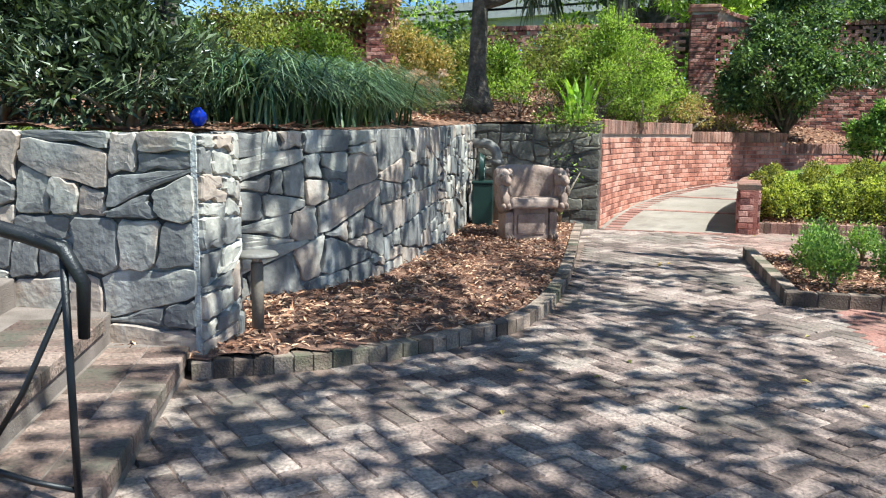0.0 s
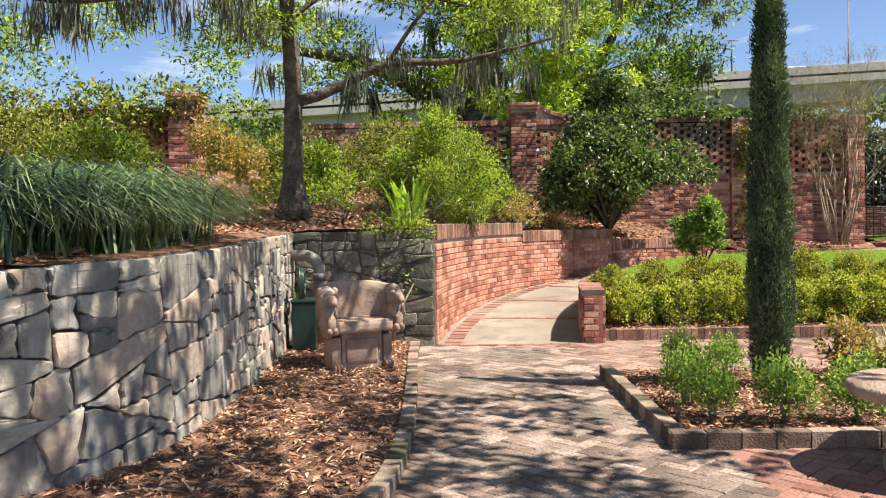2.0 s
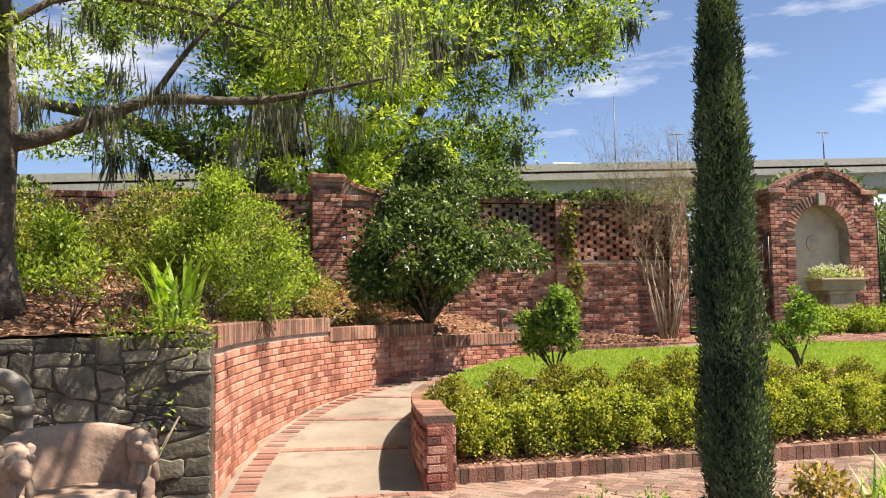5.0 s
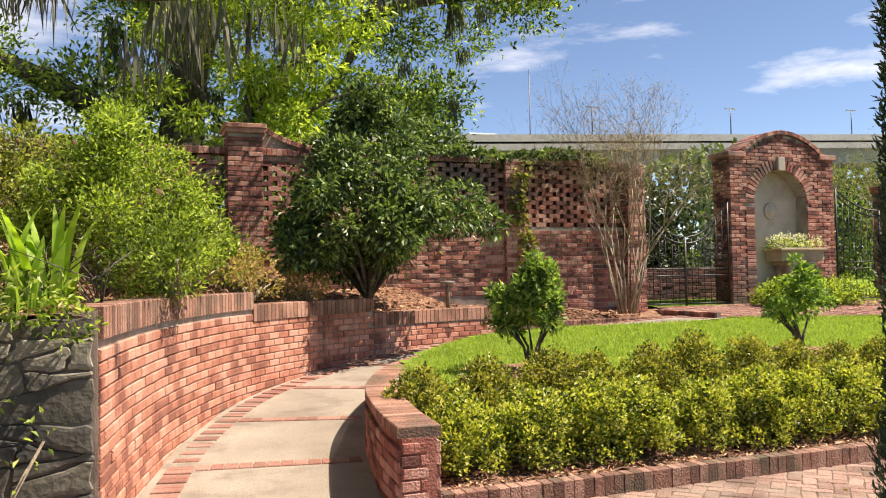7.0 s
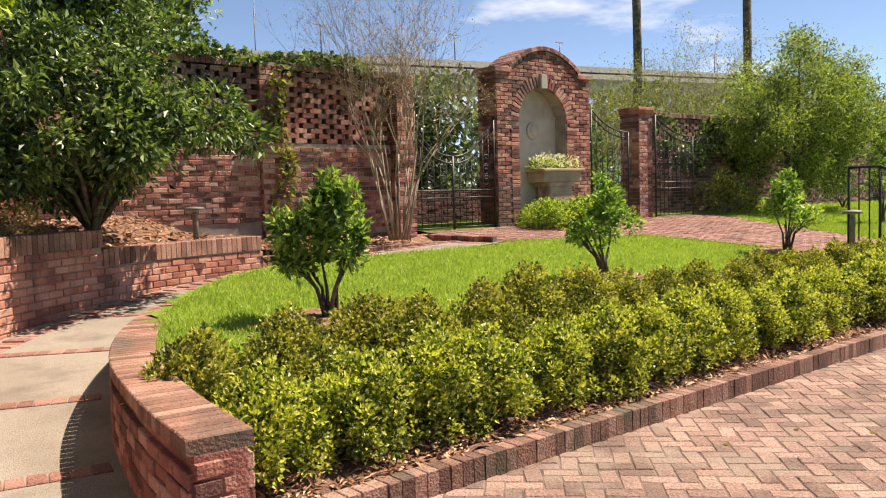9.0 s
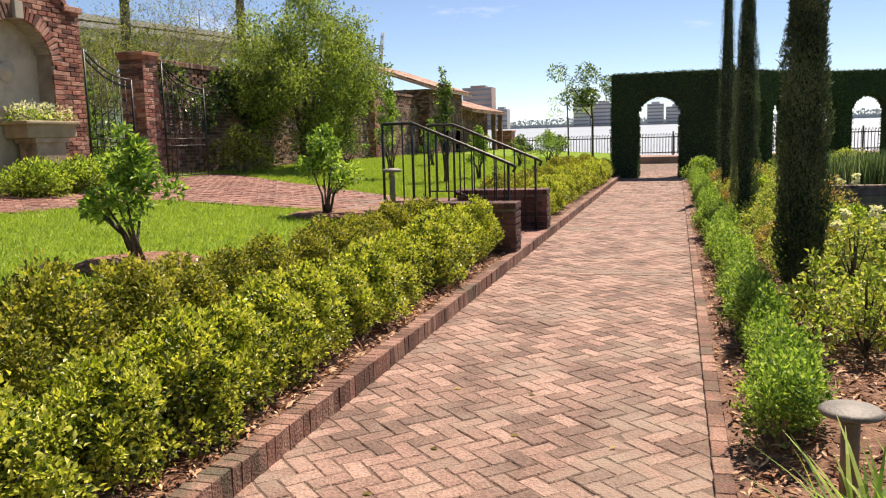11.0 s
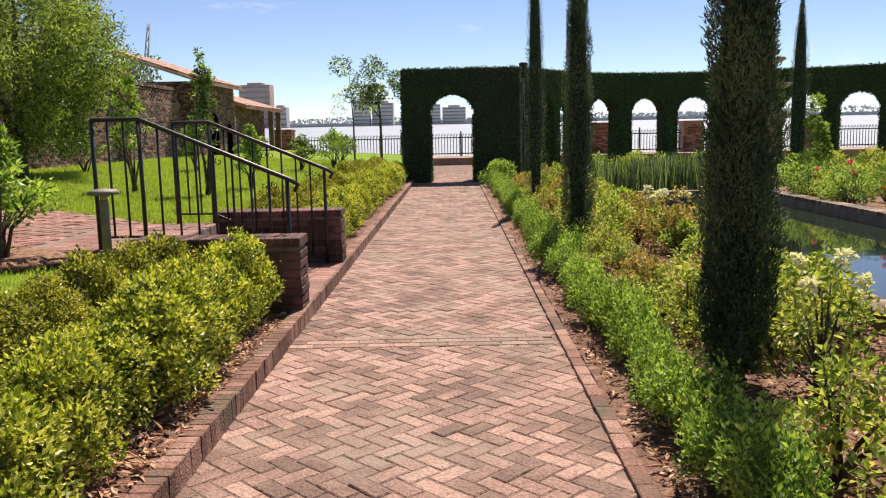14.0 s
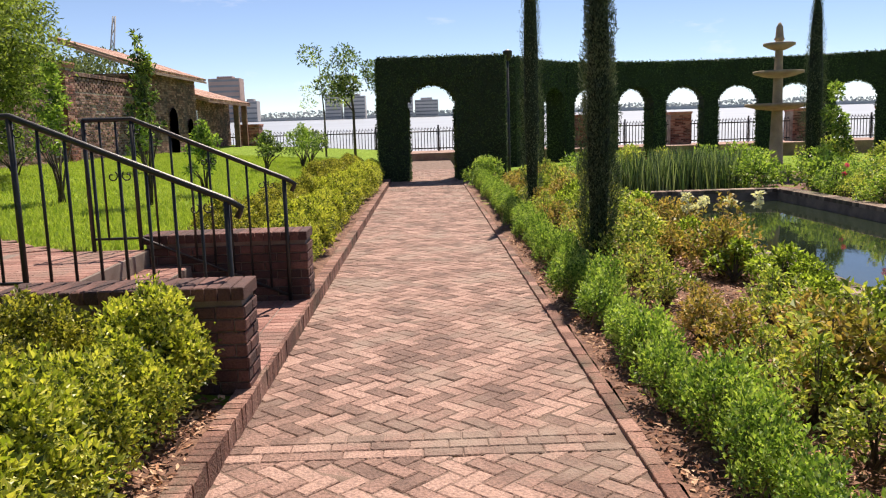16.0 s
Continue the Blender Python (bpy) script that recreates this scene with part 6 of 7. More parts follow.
fp = fence_panel()
for k in range(1, 17):
    copy_thing(fp, pose(46.0, 24 - 3.0 * k, 0.35))
for y in (18.0, 9.2 - 7.2, -2.6, -8.5, -13.0):
    brick_pier(45.6, 46.6, y - 0.5, y + 0.5, 0.3, 1.75, "red brick fence pier by the river", 0.05)


# ---- lamp by gateway ----
lp = thing("garden_lamp", "slim dark lamp post rising behind the hedge gateway", "lamp post", (32.2, 7.0, 0))
part("pole", lathe([(0.06, 0), (0.05, 0.3), (0.035, 3.55)], 10), M["iron"], lp)
part("lantern", lathe([(0.05, 3.5), (0.13, 3.58), (0.15, 3.75), (0.16, 3.78), (0.04, 3.84)], 10), M["iron"], lp)


# ---- gates ----
def gate(name, label, x0, x1, y, z0, h, scroll=True, turn=0.0, drop=0.6, high_left=True):
    t = thing(name, label, "gate", (x0, y, z0), turn)
    w = x1 - x0
    for x in (0.0, w):
        part("stile", tube([(x, 0, 0.02), (x, 0, h if (x == 0) == high_left else h - drop)], 0.02, 6), M["iron"], t)
    for z in (0.1, h * 0.30, h * 0.36):
        part("rail", tube([(0, 0, z), (w, 0, z)], 0.013, 6), M["iron"], t)
    def top(u):
        return h - drop * (1 - (1 - u) ** 2.2) if high_left else h - drop * (1 - u ** 2.2)
    for dz in (0.0, -0.12):
        part("top_rail", tube([(w * k / 12, 0, top(k / 12) + dz) for k in range(13)], 0.016, 6), M["iron"], t)
    n = max(4, int(w / 0.13))
    for k in range(1, n):
        x = w * k / n
        part("bar", tube([(x, 0, 0.1), (x, 0, top(k / n))], 0.008, 5), M["iron"], t)
    if scroll:
        for k in range(int(w / 0.3)):
            for z in (0.44, 0.53, 0.62):
                c = (0.17 + k * 0.3, 0, h * z)
                part("scroll", tube([(c[0] + 0.11 * (1 - i / 22) * math.cos(i * 0.55), 0.0, c[2] + 0.11 * (1 - i / 22) * math.sin(i * 0.55)) for i in range(18)], 0.007, 4), M["iron"], t)
    return t


gate("iron_gate", "black wrought iron garden gate between brick piers", 8.36, 9.35, 18.35, 0.85, 2.05, drop=0.72)
gate("iron_gate", "black wrought iron garden gate between brick piers", 9.36, 10.34, 18.35, 0.85, 2.05, drop=0.72, high_left=False)
gate("iron_gate", "scrolled black iron gate leaf standing beside the niche", 12.98, 13.9, 18.3, 0.85, 2.3, True, -14, 0.45)
gate("iron_gate", "scrolled black iron gate leaf folded open", 14.9, 16.15, 18.15, 0.85, 2.25, True, -4, 0.45)

# low wall run to the right of the gates, and end of wall at the far left
open_wall(14.86, 32.8, 18.75, 0.7, 2.75, 3.15, "ivy-topped old brick garden wall", (16, 18.7), "house_brick")
brick_pier(27.3, 27.85, 18.55, 19.0, 0.7, 3.30, "tall brick pier of the far garden wall", 0.04)
brick_pier(-5.55, -4.98, 16.9, 17.4, 1.9, 3.85, "weathered brick pier of the far garden wall", 0.05)
open_wall(-9.5, -5.55, 17.1, 1.9, 2.7, 3.65, "ivy-grown old brick wall on the bank", (-5, 17))


# ---- bank planting ----
def strap_clump(name, label, at, n, H, lean, rx, ry, material, seed, w=0.016, arch=1.0, zf=None, group=""):
    rng = np.random.default_rng(seed)
    t = thing(name, label, "strappy plant", at, group=group)
    P = np.c_[rng.normal(size=n) * rx, rng.normal(size=n) * ry, np.zeros(n)]
    v, f = blades(P, H, lean, rng, w, 5, arch)
    link("leaves", npmesh("leaves", v, f), material, t)
    return t


for i, (x, y, s) in enumerate(((-2.75, 5.6, 1.0), (-2.55, 6.5, 1.0), (-2.6, 7.4, 1.05), (-2.65, 8.2, 0.95), (-3.2, 6.2, 1.1), (-3.3, 7.3, 1.1), (-3.4, 8.3, 1.0), (-2.5, 7.0, 0.9))):
    strap_clump("lily_clump", "dark green strappy lily clump spilling over the wall", (x, y, hill_z(x, y) - 0.02), 480, 0.66 * s, 1.0 * s, 0.15, 0.18, M["lily"], 80 + i, 0.017, 1.6, group="strappy lilies on the wall")
bush("dark_shrub", "dense dark willow-leaved shrub above the stone wall", "shrub", (-3.15, 4.75, 1.15), 0.75, 1.15, 5200, 0.085, 0.026, M["dark_leaf"], 90, nb=20)
bush("dark_shrub", "dense dark willow-leaved shrub above the stone wall", "shrub", (-4.3, 4.9, 1.2), 0.95, 1.5, 5200, 0.09, 0.028, M["dark_leaf"], 91, nb=22)
bush("dark_shrub", "tall dark evergreen mass on the upper bank", "shrub", (-5.2, 5.6, 1.25), 1.2, 2.6, 7000, 0.09, 0.03, M["dark_leaf"], 95, nb=26)
bush("dark_shrub", "dense dark shrub mass on the upper bank", "shrub", (-4.6, 6.8, 1.3), 1.2, 2.2, 9000, 0.07, 0.026, M["camellia"], 92, nb=30, r=(0.2, 0.38))
branch_tree("understorey_tree", "twin-stemmed small tree with dark leaves above the lilies", (-3.45, 5.75, 1.22), [(0, 0, -0.1, 0.055), (0.02, 0, 0.8, 0.05), (0.05, 0.02, 1.9, 0.045), (0.0, 0.05, 3.2, 0.02)],
            [[(0.02, 0, 0.75, 0.045), (-0.14, 0.02, 1.1, 0.045), (-0.22, 0, 1.9, 0.04), (-0.3, 0, 3.0, 0.015)]],
            [(rng.uniform(-1.3, 0.35), rng.uniform(-0.8, 0.9), rng.uniform(1.55, 3.2), *rng.uniform(0.2, 0.36, 2), rng.uniform(0.14, 0.24)) for _ in range(24)], 5200, 0.075, 0.028, "dark_leaf", 96, droop=0.4, jag=0.5)
t = bush("peach_azalea", "azalea in peach-pink bloom on the bank", "azalea", (-2.80, 10.95, hill_z(-2.8, 10.95)), 0.42, 0.62, 1100, 0.05, 0.022, M["olive_leaf"], 93, nb=14, jag=0.7)
for k in range(16):
    leaf_part("blossom", [(0.36 * math.cos(2.4 * k) * (0.3 + 0.7 * (k % 4) / 3), 0.36 * math.sin(2.4 * k) * (0.3 + 0.7 * (k % 4) / 3), 0.36 + 0.026 * ((k * 7) % 11), 0.05, 0.05, 0.035)], 34, 0.06, 0.045, M["peach"], t, 930 + k, shell=0.1)
for i, (x, y, R, H, mt) in enumerate(((-5.6, 10.0, 1.0, 1.3, "camellia"), (-5.0, 12.6, 0.9, 1.5, "azalea"), (-6.6, 13.5, 1.3, 1.9, "olive_leaf"), (-4.0, 14.6, 0.9, 1.6, "bronze_leaf"), (-2.9, 15.6, 1.1, 1.8, "olive_leaf"), (-2.2, 14.0, 0.8, 1.4, "azalea"), (-7.8, 9.0, 1.3, 2.4, "camellia"), (-0.6, 16.6, 1.2, 1.8, "azalea"), (0.4, 16.2, 0.9, 1.5, "azalea"))):
    bush("bank_shrub", "rounded " + {"olive_leaf": "olive green", "azalea": "yellow-green", "bronze_leaf": "bronze-tinged", "camellia": "dark green"}[mt] + " shrub on the wooded bank", "shrub", (x, y, hill_z(x, y) - 0.05), R, H, 4200, 0.075, 0.034, M[mt], 100 + i, nb=18, r=(0.28, 0.5))
t = thing("fern_clump", "bright green sword fern clump on the bank edge", "fern", (-0.72, 11.05, hill_z(-0.72, 11.05) - 0.01))
rngf = np.random.default_rng(120)
v, f = blades(np.c_[rngf.normal(size=40) * 0.10, rngf.normal(size=40) * 0.08, np.zeros(40)], 0.66, 0.26, rngf, 0.085, 6, 0.4)
link("fronds", npmesh("fronds", v, f), M["fern"], t)
# wiry shrub against the dark stone
t = bush("wiry_shrub", "wiry bare-stemmed shrub with yellow-green tips", "shrub", (-0.85, 10.30, 0.10), 0.42, 1.25, 60, 0.05, 0.024, M["azalea"], 121, nb=14)
tagged(leaf_part("tip_growth", [(-0.15, 0.05, 1.28, 0.22, 0.1, 0.12), (0.2, 0.05, 1.33, 0.25, 0.12, 0.14), (0.35, 0.0, 1.2, 0.15, 0.1, 0.1)], 480, 0.05, 0.024, M["azalea"], t, 122), kind="stuff")
pot = thing("glass_globe", "small cobalt blue glazed garden globe", "ornament", (-2.60, 4.62, 1.22))
part("globe", lathe([(0.02, 0.0), (0.035, 0.015), (0.055, 0.05), (0.05, 0.08), (0.03, 0.10), (0.02, 0.115)], 14), M["blue"], pot)
rng = np.random.default_rng(130)
for k in range(5):
    t = thing("dead_canes", "cluster of dry bare canes in the mulch", "dry canes", (-1.5 + k * 0.28, 11.1 + 0.15 * (k % 3), hill_z(-1.5 + k * 0.28, 11.1 + 0.15 * (k % 3)) - 0.01), group="dry canes")
    tagged(part("cane_frame", stems([[(0, 0, 0), (rng.normal() * 0.1, rng.normal() * 0.1, 0.2), (rng.normal() * 0.25, rng.normal() * 0.2, 0.38)] for _ in range(9)], r=0.007), M["bark"], t), kind="stuff")


# ---- bare multi-stemmed tree by the gate ----
def bare_tree(at, h, seed, label="nearly bare multi-stemmed pale tree beside the gate", leaf="bronze_leaf", size=1.0):
    rng = np.random.default_rng(seed)
    t = thing("crape_myrtle", label, "tree", at)
    bm = bmesh.new()
    fine = bmesh.new()
    tips = []
    def grow(p, d, l, r, lev):
        q = p + d * l
        m = p + d * l * 0.5 + Vector(rng.normal(size=3)) * l * 0.04
        tube([p, m, q], [r, r * 0.85, r * 0.65], 5 if lev < 2 else 3, bm if lev < 2 else fine)
        if lev >= 5:
            tips.append(q)
            return
        for k in range(2 if lev < 1 else 3):
            nd = (d + Vector(rng.normal(size=3)) * (0.22 + 0.09 * lev) + Vector((0, 0, 0.12))).normalized()
            grow(q, nd, l * rng.uniform(0.6, 0.85), r * 0.58, lev + 1)
    for k in range(14 if size == 1 else 10):
        a = k / (14 if size == 1 else 10) * 6.283
        grow(Vector((0.14 * math.cos(a), 0.12 * math.sin(a), 0)), Vector((0.22 * math.cos(a), 0.20 * math.sin(a), 1)).normalized(), h * 0.30 * (0.75 + 0.35 * (k % 3) / 2), (0.019 if size == 1 else 0.05), 0)
    tagged(part("woody_frame", bm, M["twig"], t), kind="stuff")
    tagged(part("fine_twiggery", fine, M["twig"], t), kind="stuff")
    T = np.array([tuple(q) for q in tips])
    if size > 1:
        T = np.repeat(T, 7, axis=0) + rng.normal(size=(len(T) * 7, 3)) * 0.22
    n = len(T)
    v, f = leaf_arrays(T + rng.normal(size=(n, 3)) * 0.04, rng.normal(size=(n, 3)), rng.normal(size=(n, 3)), 0.035 * size, 0.014 * size)
    link("young_leaves", npmesh("young_leaves", v, f), M[leaf], t)


bare_tree((7.55, 17.55, 0.85), 4.1, 140)
bare_tree((26.6, 25.5, -0.25), 6.6, 141, "tall budding tree with fine grey twigs beyond the wall", "olive_leaf", 2.2)
bare_tree((23.0, 26.5, -0.25), 5.4, 142, "tall budding tree with fine grey twigs beyond the wall", "olive_leaf", 2.2)
bare_tree((30.4, 25.0, -0.25), 5.6, 143, "tall budding tree with fine grey twigs beyond the wall", "olive_leaf", 2.2)


# ---- ivy ----
def ivy(name, label, blobs, n, seed, at=(0, 0, 0), L=0.09, material=None):
    t = thing(name, label, "ivy", at)
    leaf_part("leaves", blobs, n, L, L * 0.8, M[material or ("camellia" if seed % 2 else "olive_leaf")], t, seed, droop=0.8)
    return t


ivy("wall_ivy", "ivy trailing along the top of the garden wall", [(x, 18.42, 3.55 + 0.05 * math.sin(x * 3), 0.35, 0.2, 0.11) for x in np.arange(2.6, 7.4, 0.4)], 2600, 151)
ivy("wall_ivy", "ivy climbing the brick pilaster", [(5.95 + 0.1 * math.sin(z * 4), 18.2, z, 0.14, 0.05, 0.2) for z in np.arange(1.3, 3.5, 0.25)], 420, 152)
ivy("wall_ivy", "ivy and creeper over the long garden wall", [(x, 18.68, 2.2 + 0.7 * math.sin(x * 1.3) ** 2, 0.5, 0.16, 0.4) for x in np.arange(16.0, 20.5, 0.55)], 2600, 153)
ivy("wall_ivy", "ivy over the weathered far wall", [(x, 17.0, 3.4 + 0.5 * math.sin(x * 2) ** 2, 0.5, 0.2, 0.4) for x in np.arange(-9.3, -5.2, 0.45)], 3000, 154)
ivy("gate_ivy", "dense dark creeper wall behind the iron gates", [(x, 20.2 + 0.2 * math.sin(x * 5), z, 0.5, 0.3, 0.4) for x in np.arange(7.9, 11.0, 0.45) for z in (0.5, 1.1, 1.7, 2.3, 2.9)], 7000, 159, L=0.10, material="dark_leaf")
ivy("gate_ivy", "dense dark creeper wall behind the iron gates", [(x, 20.4 + 0.2 * math.sin(x * 5), z, 0.5, 0.3, 0.4) for x in np.arange(12.8, 15.0, 0.45) for z in (0.5, 1.1, 1.7, 2.2)], 4000, 161, L=0.10, material="dark_leaf")
bush("ivy_mound", "rounded ivy-covered mound showing above the wall", "shrub", (5.0, 19.7, 1.2), 1.35, 3.75, 6500, 0.10, 0.075, M["camellia"], 155, nb=24)
rngt = np.random.default_rng(156)
crown = []
while len(crown) < 96:
    p = rngt.uniform(-1, 1, 3)
    if np.linalg.norm(p) < 1 and not (p[2] > 0.55 and p[0] < -0.35):
        crown.append((p[0] * 2.5 + 0.55, p[1] * 1.6, 2.45 + p[2] * 1.85 + 0.22 * p[0], *rngt.uniform(0.26, 0.52, 2), rngt.uniform(0.22, 0.42)))
branch_tree("garden_tree", "feathery light green tree before the far wall", (19.4, 17.4, 0.8), [(0, 0, -0.2, 0.13), (0.05, 0, 0.6, 0.10), (0.15, 0, 2.0, 0.07), (0.3, 0, 3.8, 0.02)],
            [[(0, 0, 0.1, 0.08), (-0.5, -0.1, 1.2, 0.06), (-1.2, -0.2, 2.8, 0.02)], [(0, 0, 0.2, 0.08), (0.6, 0.1, 1.3, 0.06), (1.5, 0.1, 3.1, 0.02)], [(0.1, 0, 1.2, 0.06), (0.9, -0.4, 2.2, 0.04), (1.9, -0.6, 2.6, 0.01)], [(0, 0, 0.9, 0.05), (-0.6, -0.6, 1.9, 0.03), (-1.5, -0.8, 2.2, 0.01)]],
            crown, 46000, 0.085, 0.032, "willow_leaf", 156, jag=0.7, droop=0.3)
bush("wall_shrub", "pale-flecked climbing shrub by the open gate", "shrub", (17.2, 17.9, 0.85), 0.8, 1.1, 2600, 0.07, 0.035, M["olive_leaf"], 157, nb=12)
for i, (x, y, h, R) in enumerate(((17.6, 14.6, 1.95, 0.32), (17.6, 13.4, 2.35, 0.26), (19.3, 13.1, 1.15, 0.32), (26.3, 13.5, 0.95, 0.5), (28.3, 12.9, 1.15, 0.5), (30.5, 13.0, 1.0, 0.6), (24.0, 15.6, 1.3, 0.35), (22.0, 17.4, 0.9, 0.5))):
    small_tree(x, y, lawn_z(x, y), h, R, "slim leafy sapling on the far lawn" if h > 1.9 else "small leafy shrub on the far lawn", 160 + i, 700, "young_leaf" if i % 2 == 0 else "camellia")
branch_tree("young_tree", "slender young tree beside the hedge gateway", (33.0, 11.9, 0.3), [(0, 0, 0, 0.05), (0, 0, 1.8, 0.04), (0, 0.1, 3.0, 0.02)], [[(0, 0, 1.8, 0.03), (0.1, 0.6, 2.6, 0.01)]], [(rng.normal() * 0.5, rng.normal() * 0.5, rng.uniform(2.2, 3.7), 0.35, 0.35, 0.3) for _ in range(14)], 2600, 0.11, 0.05, "camellia", 170)
branch_tree("young_tree", "thin pale young tree near the river fence", (36.0, 13.2, 0.2), [(0, 0, 0, 0.04), (0, 0, 1.8, 0.03), (0, 0.1, 3.6, 0.01)], [], [(rng.normal() * 0.6, rng.normal() * 0.6, rng.uniform(2.2, 3.9), 0.3, 0.3, 0.2) for _ in range(10)], 700, 0.1, 0.04, "azalea", 171)


# ---- rose bed ----
rng = np.random.default_rng(180)
def rose(at, label, seed, R=0.4, H=0.75, mt="rose_leaf", bloom=None, blooms=5, n=460):
    r2 = np.random.default_rng(seed)
    t = bush("rose_bush", label, "rose bush", at, R, H, n, 0.055, 0.032, M[mt], seed, nb=14, r=(0.22, 0.42), canes=14, stem=0.012, group="rose bed shrubs")
    if bloom:
        for k in range(blooms):
            a, z = r2.random() * 6.28, H * r2.uniform(0.7, 1.05)
            c = (R * 0.7 * math.cos(a), R * 0.7 * math.sin(a), z)
            leaf_part("blossom", [(*c, 0.035, 0.035, 0.025)], 34, 0.045, 0.04, M[bloom], t, seed + k, shell=0.1)
    return t


rose((8.0, 6.75, 0.04), "tall rose bush with bright pink blooms", 181, 0.5, 1.1, bloom="pink", blooms=5, n=900)
rose((8.9, 6.5, 0.04), "tall rose bush with bright pink blooms", 182, 0.5, 1.1, bloom="pink", blooms=4, n=900)
rose((7.6, 7.3, 0.04), "low rose bush with white blooms", 183, 0.35, 0.75, bloom="white_petal", blooms=3)
rose((8.75, 7.35, 0.04), "rose bush with creamy white blooms", 184, 0.4, 0.8, bloom="white_petal", blooms=4)
rose((14.6, 6.6, 0.04), "bronze-leaved rose with a big cream flower head", 185, 0.5, 0.85, "bronze_leaf", "white_petal", 9)
srcs = [rose((9.9, 6.9, 0.04), "sparse rose bush with olive leaves", 186, 0.45, 0.68, n=900), rose((10.6, 7.4, 0.04), "bronze-tinged rose bush in the bed", 187, 0.45, 0.62, "bronze_leaf", n=800), rose((10.4, 6.75, 0.04), "low bush with fresh yellow-green leaves", 188, 0.42, 0.55, "azalea", n=1000)]
for x in np.arange(10.4, 28, 0.40):
    for y in (6.55, 7.10):
        if rng.random() < (0.72 if y < 6.8 else 0.45) * (0.62 if x < 14 else 1.0):
            scatter_copies(srcs[int(rng.random() * 3)], [(x + rng.normal() * 0.12, y + rng.normal() * 0.10)], rng, (0.7, 1.08))
for x in np.arange(9.7, 26, 0.55):
    if min(abs(x - c) for c in (15.1, 20.8)) > 0.35:
        scatter_copies(srcs[int(rng.random() * 3)], [(x, 7.68 + rng.normal() * 0.08)], rng, (0.6, 0.9))
far_side = rose((11.0, 1.6, 0.04), "leafy rose bush across the pond with pink blooms", 189, 0.55, 0.8, bloom="pink", blooms=2, n=1100)
far_green = rose((11.9, 1.9, 0.04), "leafy green bush across the pond", 191, 0.55, 0.75, "young_leaf", n=1300)
for x in np.arange(12.6, 22.5, 0.85):
    for y in (2.0, 1.1, -0.1):
        scatter_copies((far_side, far_green)[int(rng.random() < 0.6)], [(x + rng.normal() * 0.2, y + rng.normal() * 0.15)], rng, (0.7, 1.1))
for x, y in ((7.0, 7.6), (7.6, 7.8), (6.3, 7.3), (9.6, 7.3), (10.3, 6.6), (11.2, 6.7)):
    scatter_copies(srcs[0], [(x, y)], rng, (0.75, 1.05))
for x, y in ((3.4, 7.6), (4.2, 7.3), (5.2, 6.6), (4.6, 6.5), (5.6, 7.5), (3.0, 8.0)):
    scatter_copies(srcs[1], [(x, y)], rng, (0.7, 1.0))
for i, (x, y) in enumerate(((3.6, 7.9), (3.9, 8.15), (23.6, 4.2), (24.2, 4.7), (24.0, 3.7), (23.2, 5.0), (23.8, 3.1), (24.0, 5.6), (24.8, 4.2), (24.7, 3.4))):
    strap_clump("iris_clump", "upright sword-leaved iris clump in the bed", (x, y, 0.03), 240 if i > 1 else 130, 0.95 if i > 1 else 0.5, 0.2 if i > 1 else 0.3, 0.28 if i > 1 else 0.1, 0.28 if i > 1 else 0.1, M["lily" if i > 1 else "young_leaf"], 190 + i, 0.03, 0.25, group="iris clumps")
for i, (x, y) in enumerate(((22.9, 1.5), (23.2, -0.6), (23.4, 2.6), (25.5, 4.0), (26.5, 2.8), (24.2, -2.4), (27.5, 5.4), (26.0, -1.5), (29.0, 1.0), (30.0, -2.0), (28.0, -4.0), (31, 3.5), (25.0, -5.0))):
    bush("border_shrub", "mixed green perennial shrub beyond the pond", "shrub", (x, y, 0.0), 0.75, 0.95, 1500, 0.085, 0.045, M["rose_leaf" if i % 2 else "young_leaf"], 200 + i, nb=12, group="perennials beyond the pond")
gard = sheet("far_bed", 22.4, 36, -14, KERB_R - 0.1, 0.5, lambda x, y: 0.02, lambda x, y: True, M["lawn"])
tagged(gard, "green garden ground before the hedge arcade", "ground", "", "structure")
bush("gate_shrub", "round bright green shrub at the gateway foot", "shrub", (27.2, 8.1, 0.0), 0.5, 0.9, 1800, 0.06, 0.03, M["young_leaf"], 220, nb=12)
vine = bush("vine_pillar", "leafy climbing vine pillar beyond the pond", "vine", (24.0, 0.75, 0.0), 0.28, 2.4, 1600, 0.1, 0.05, M["young_leaf"], 221, nb=16, r=(0.5, 0.8))


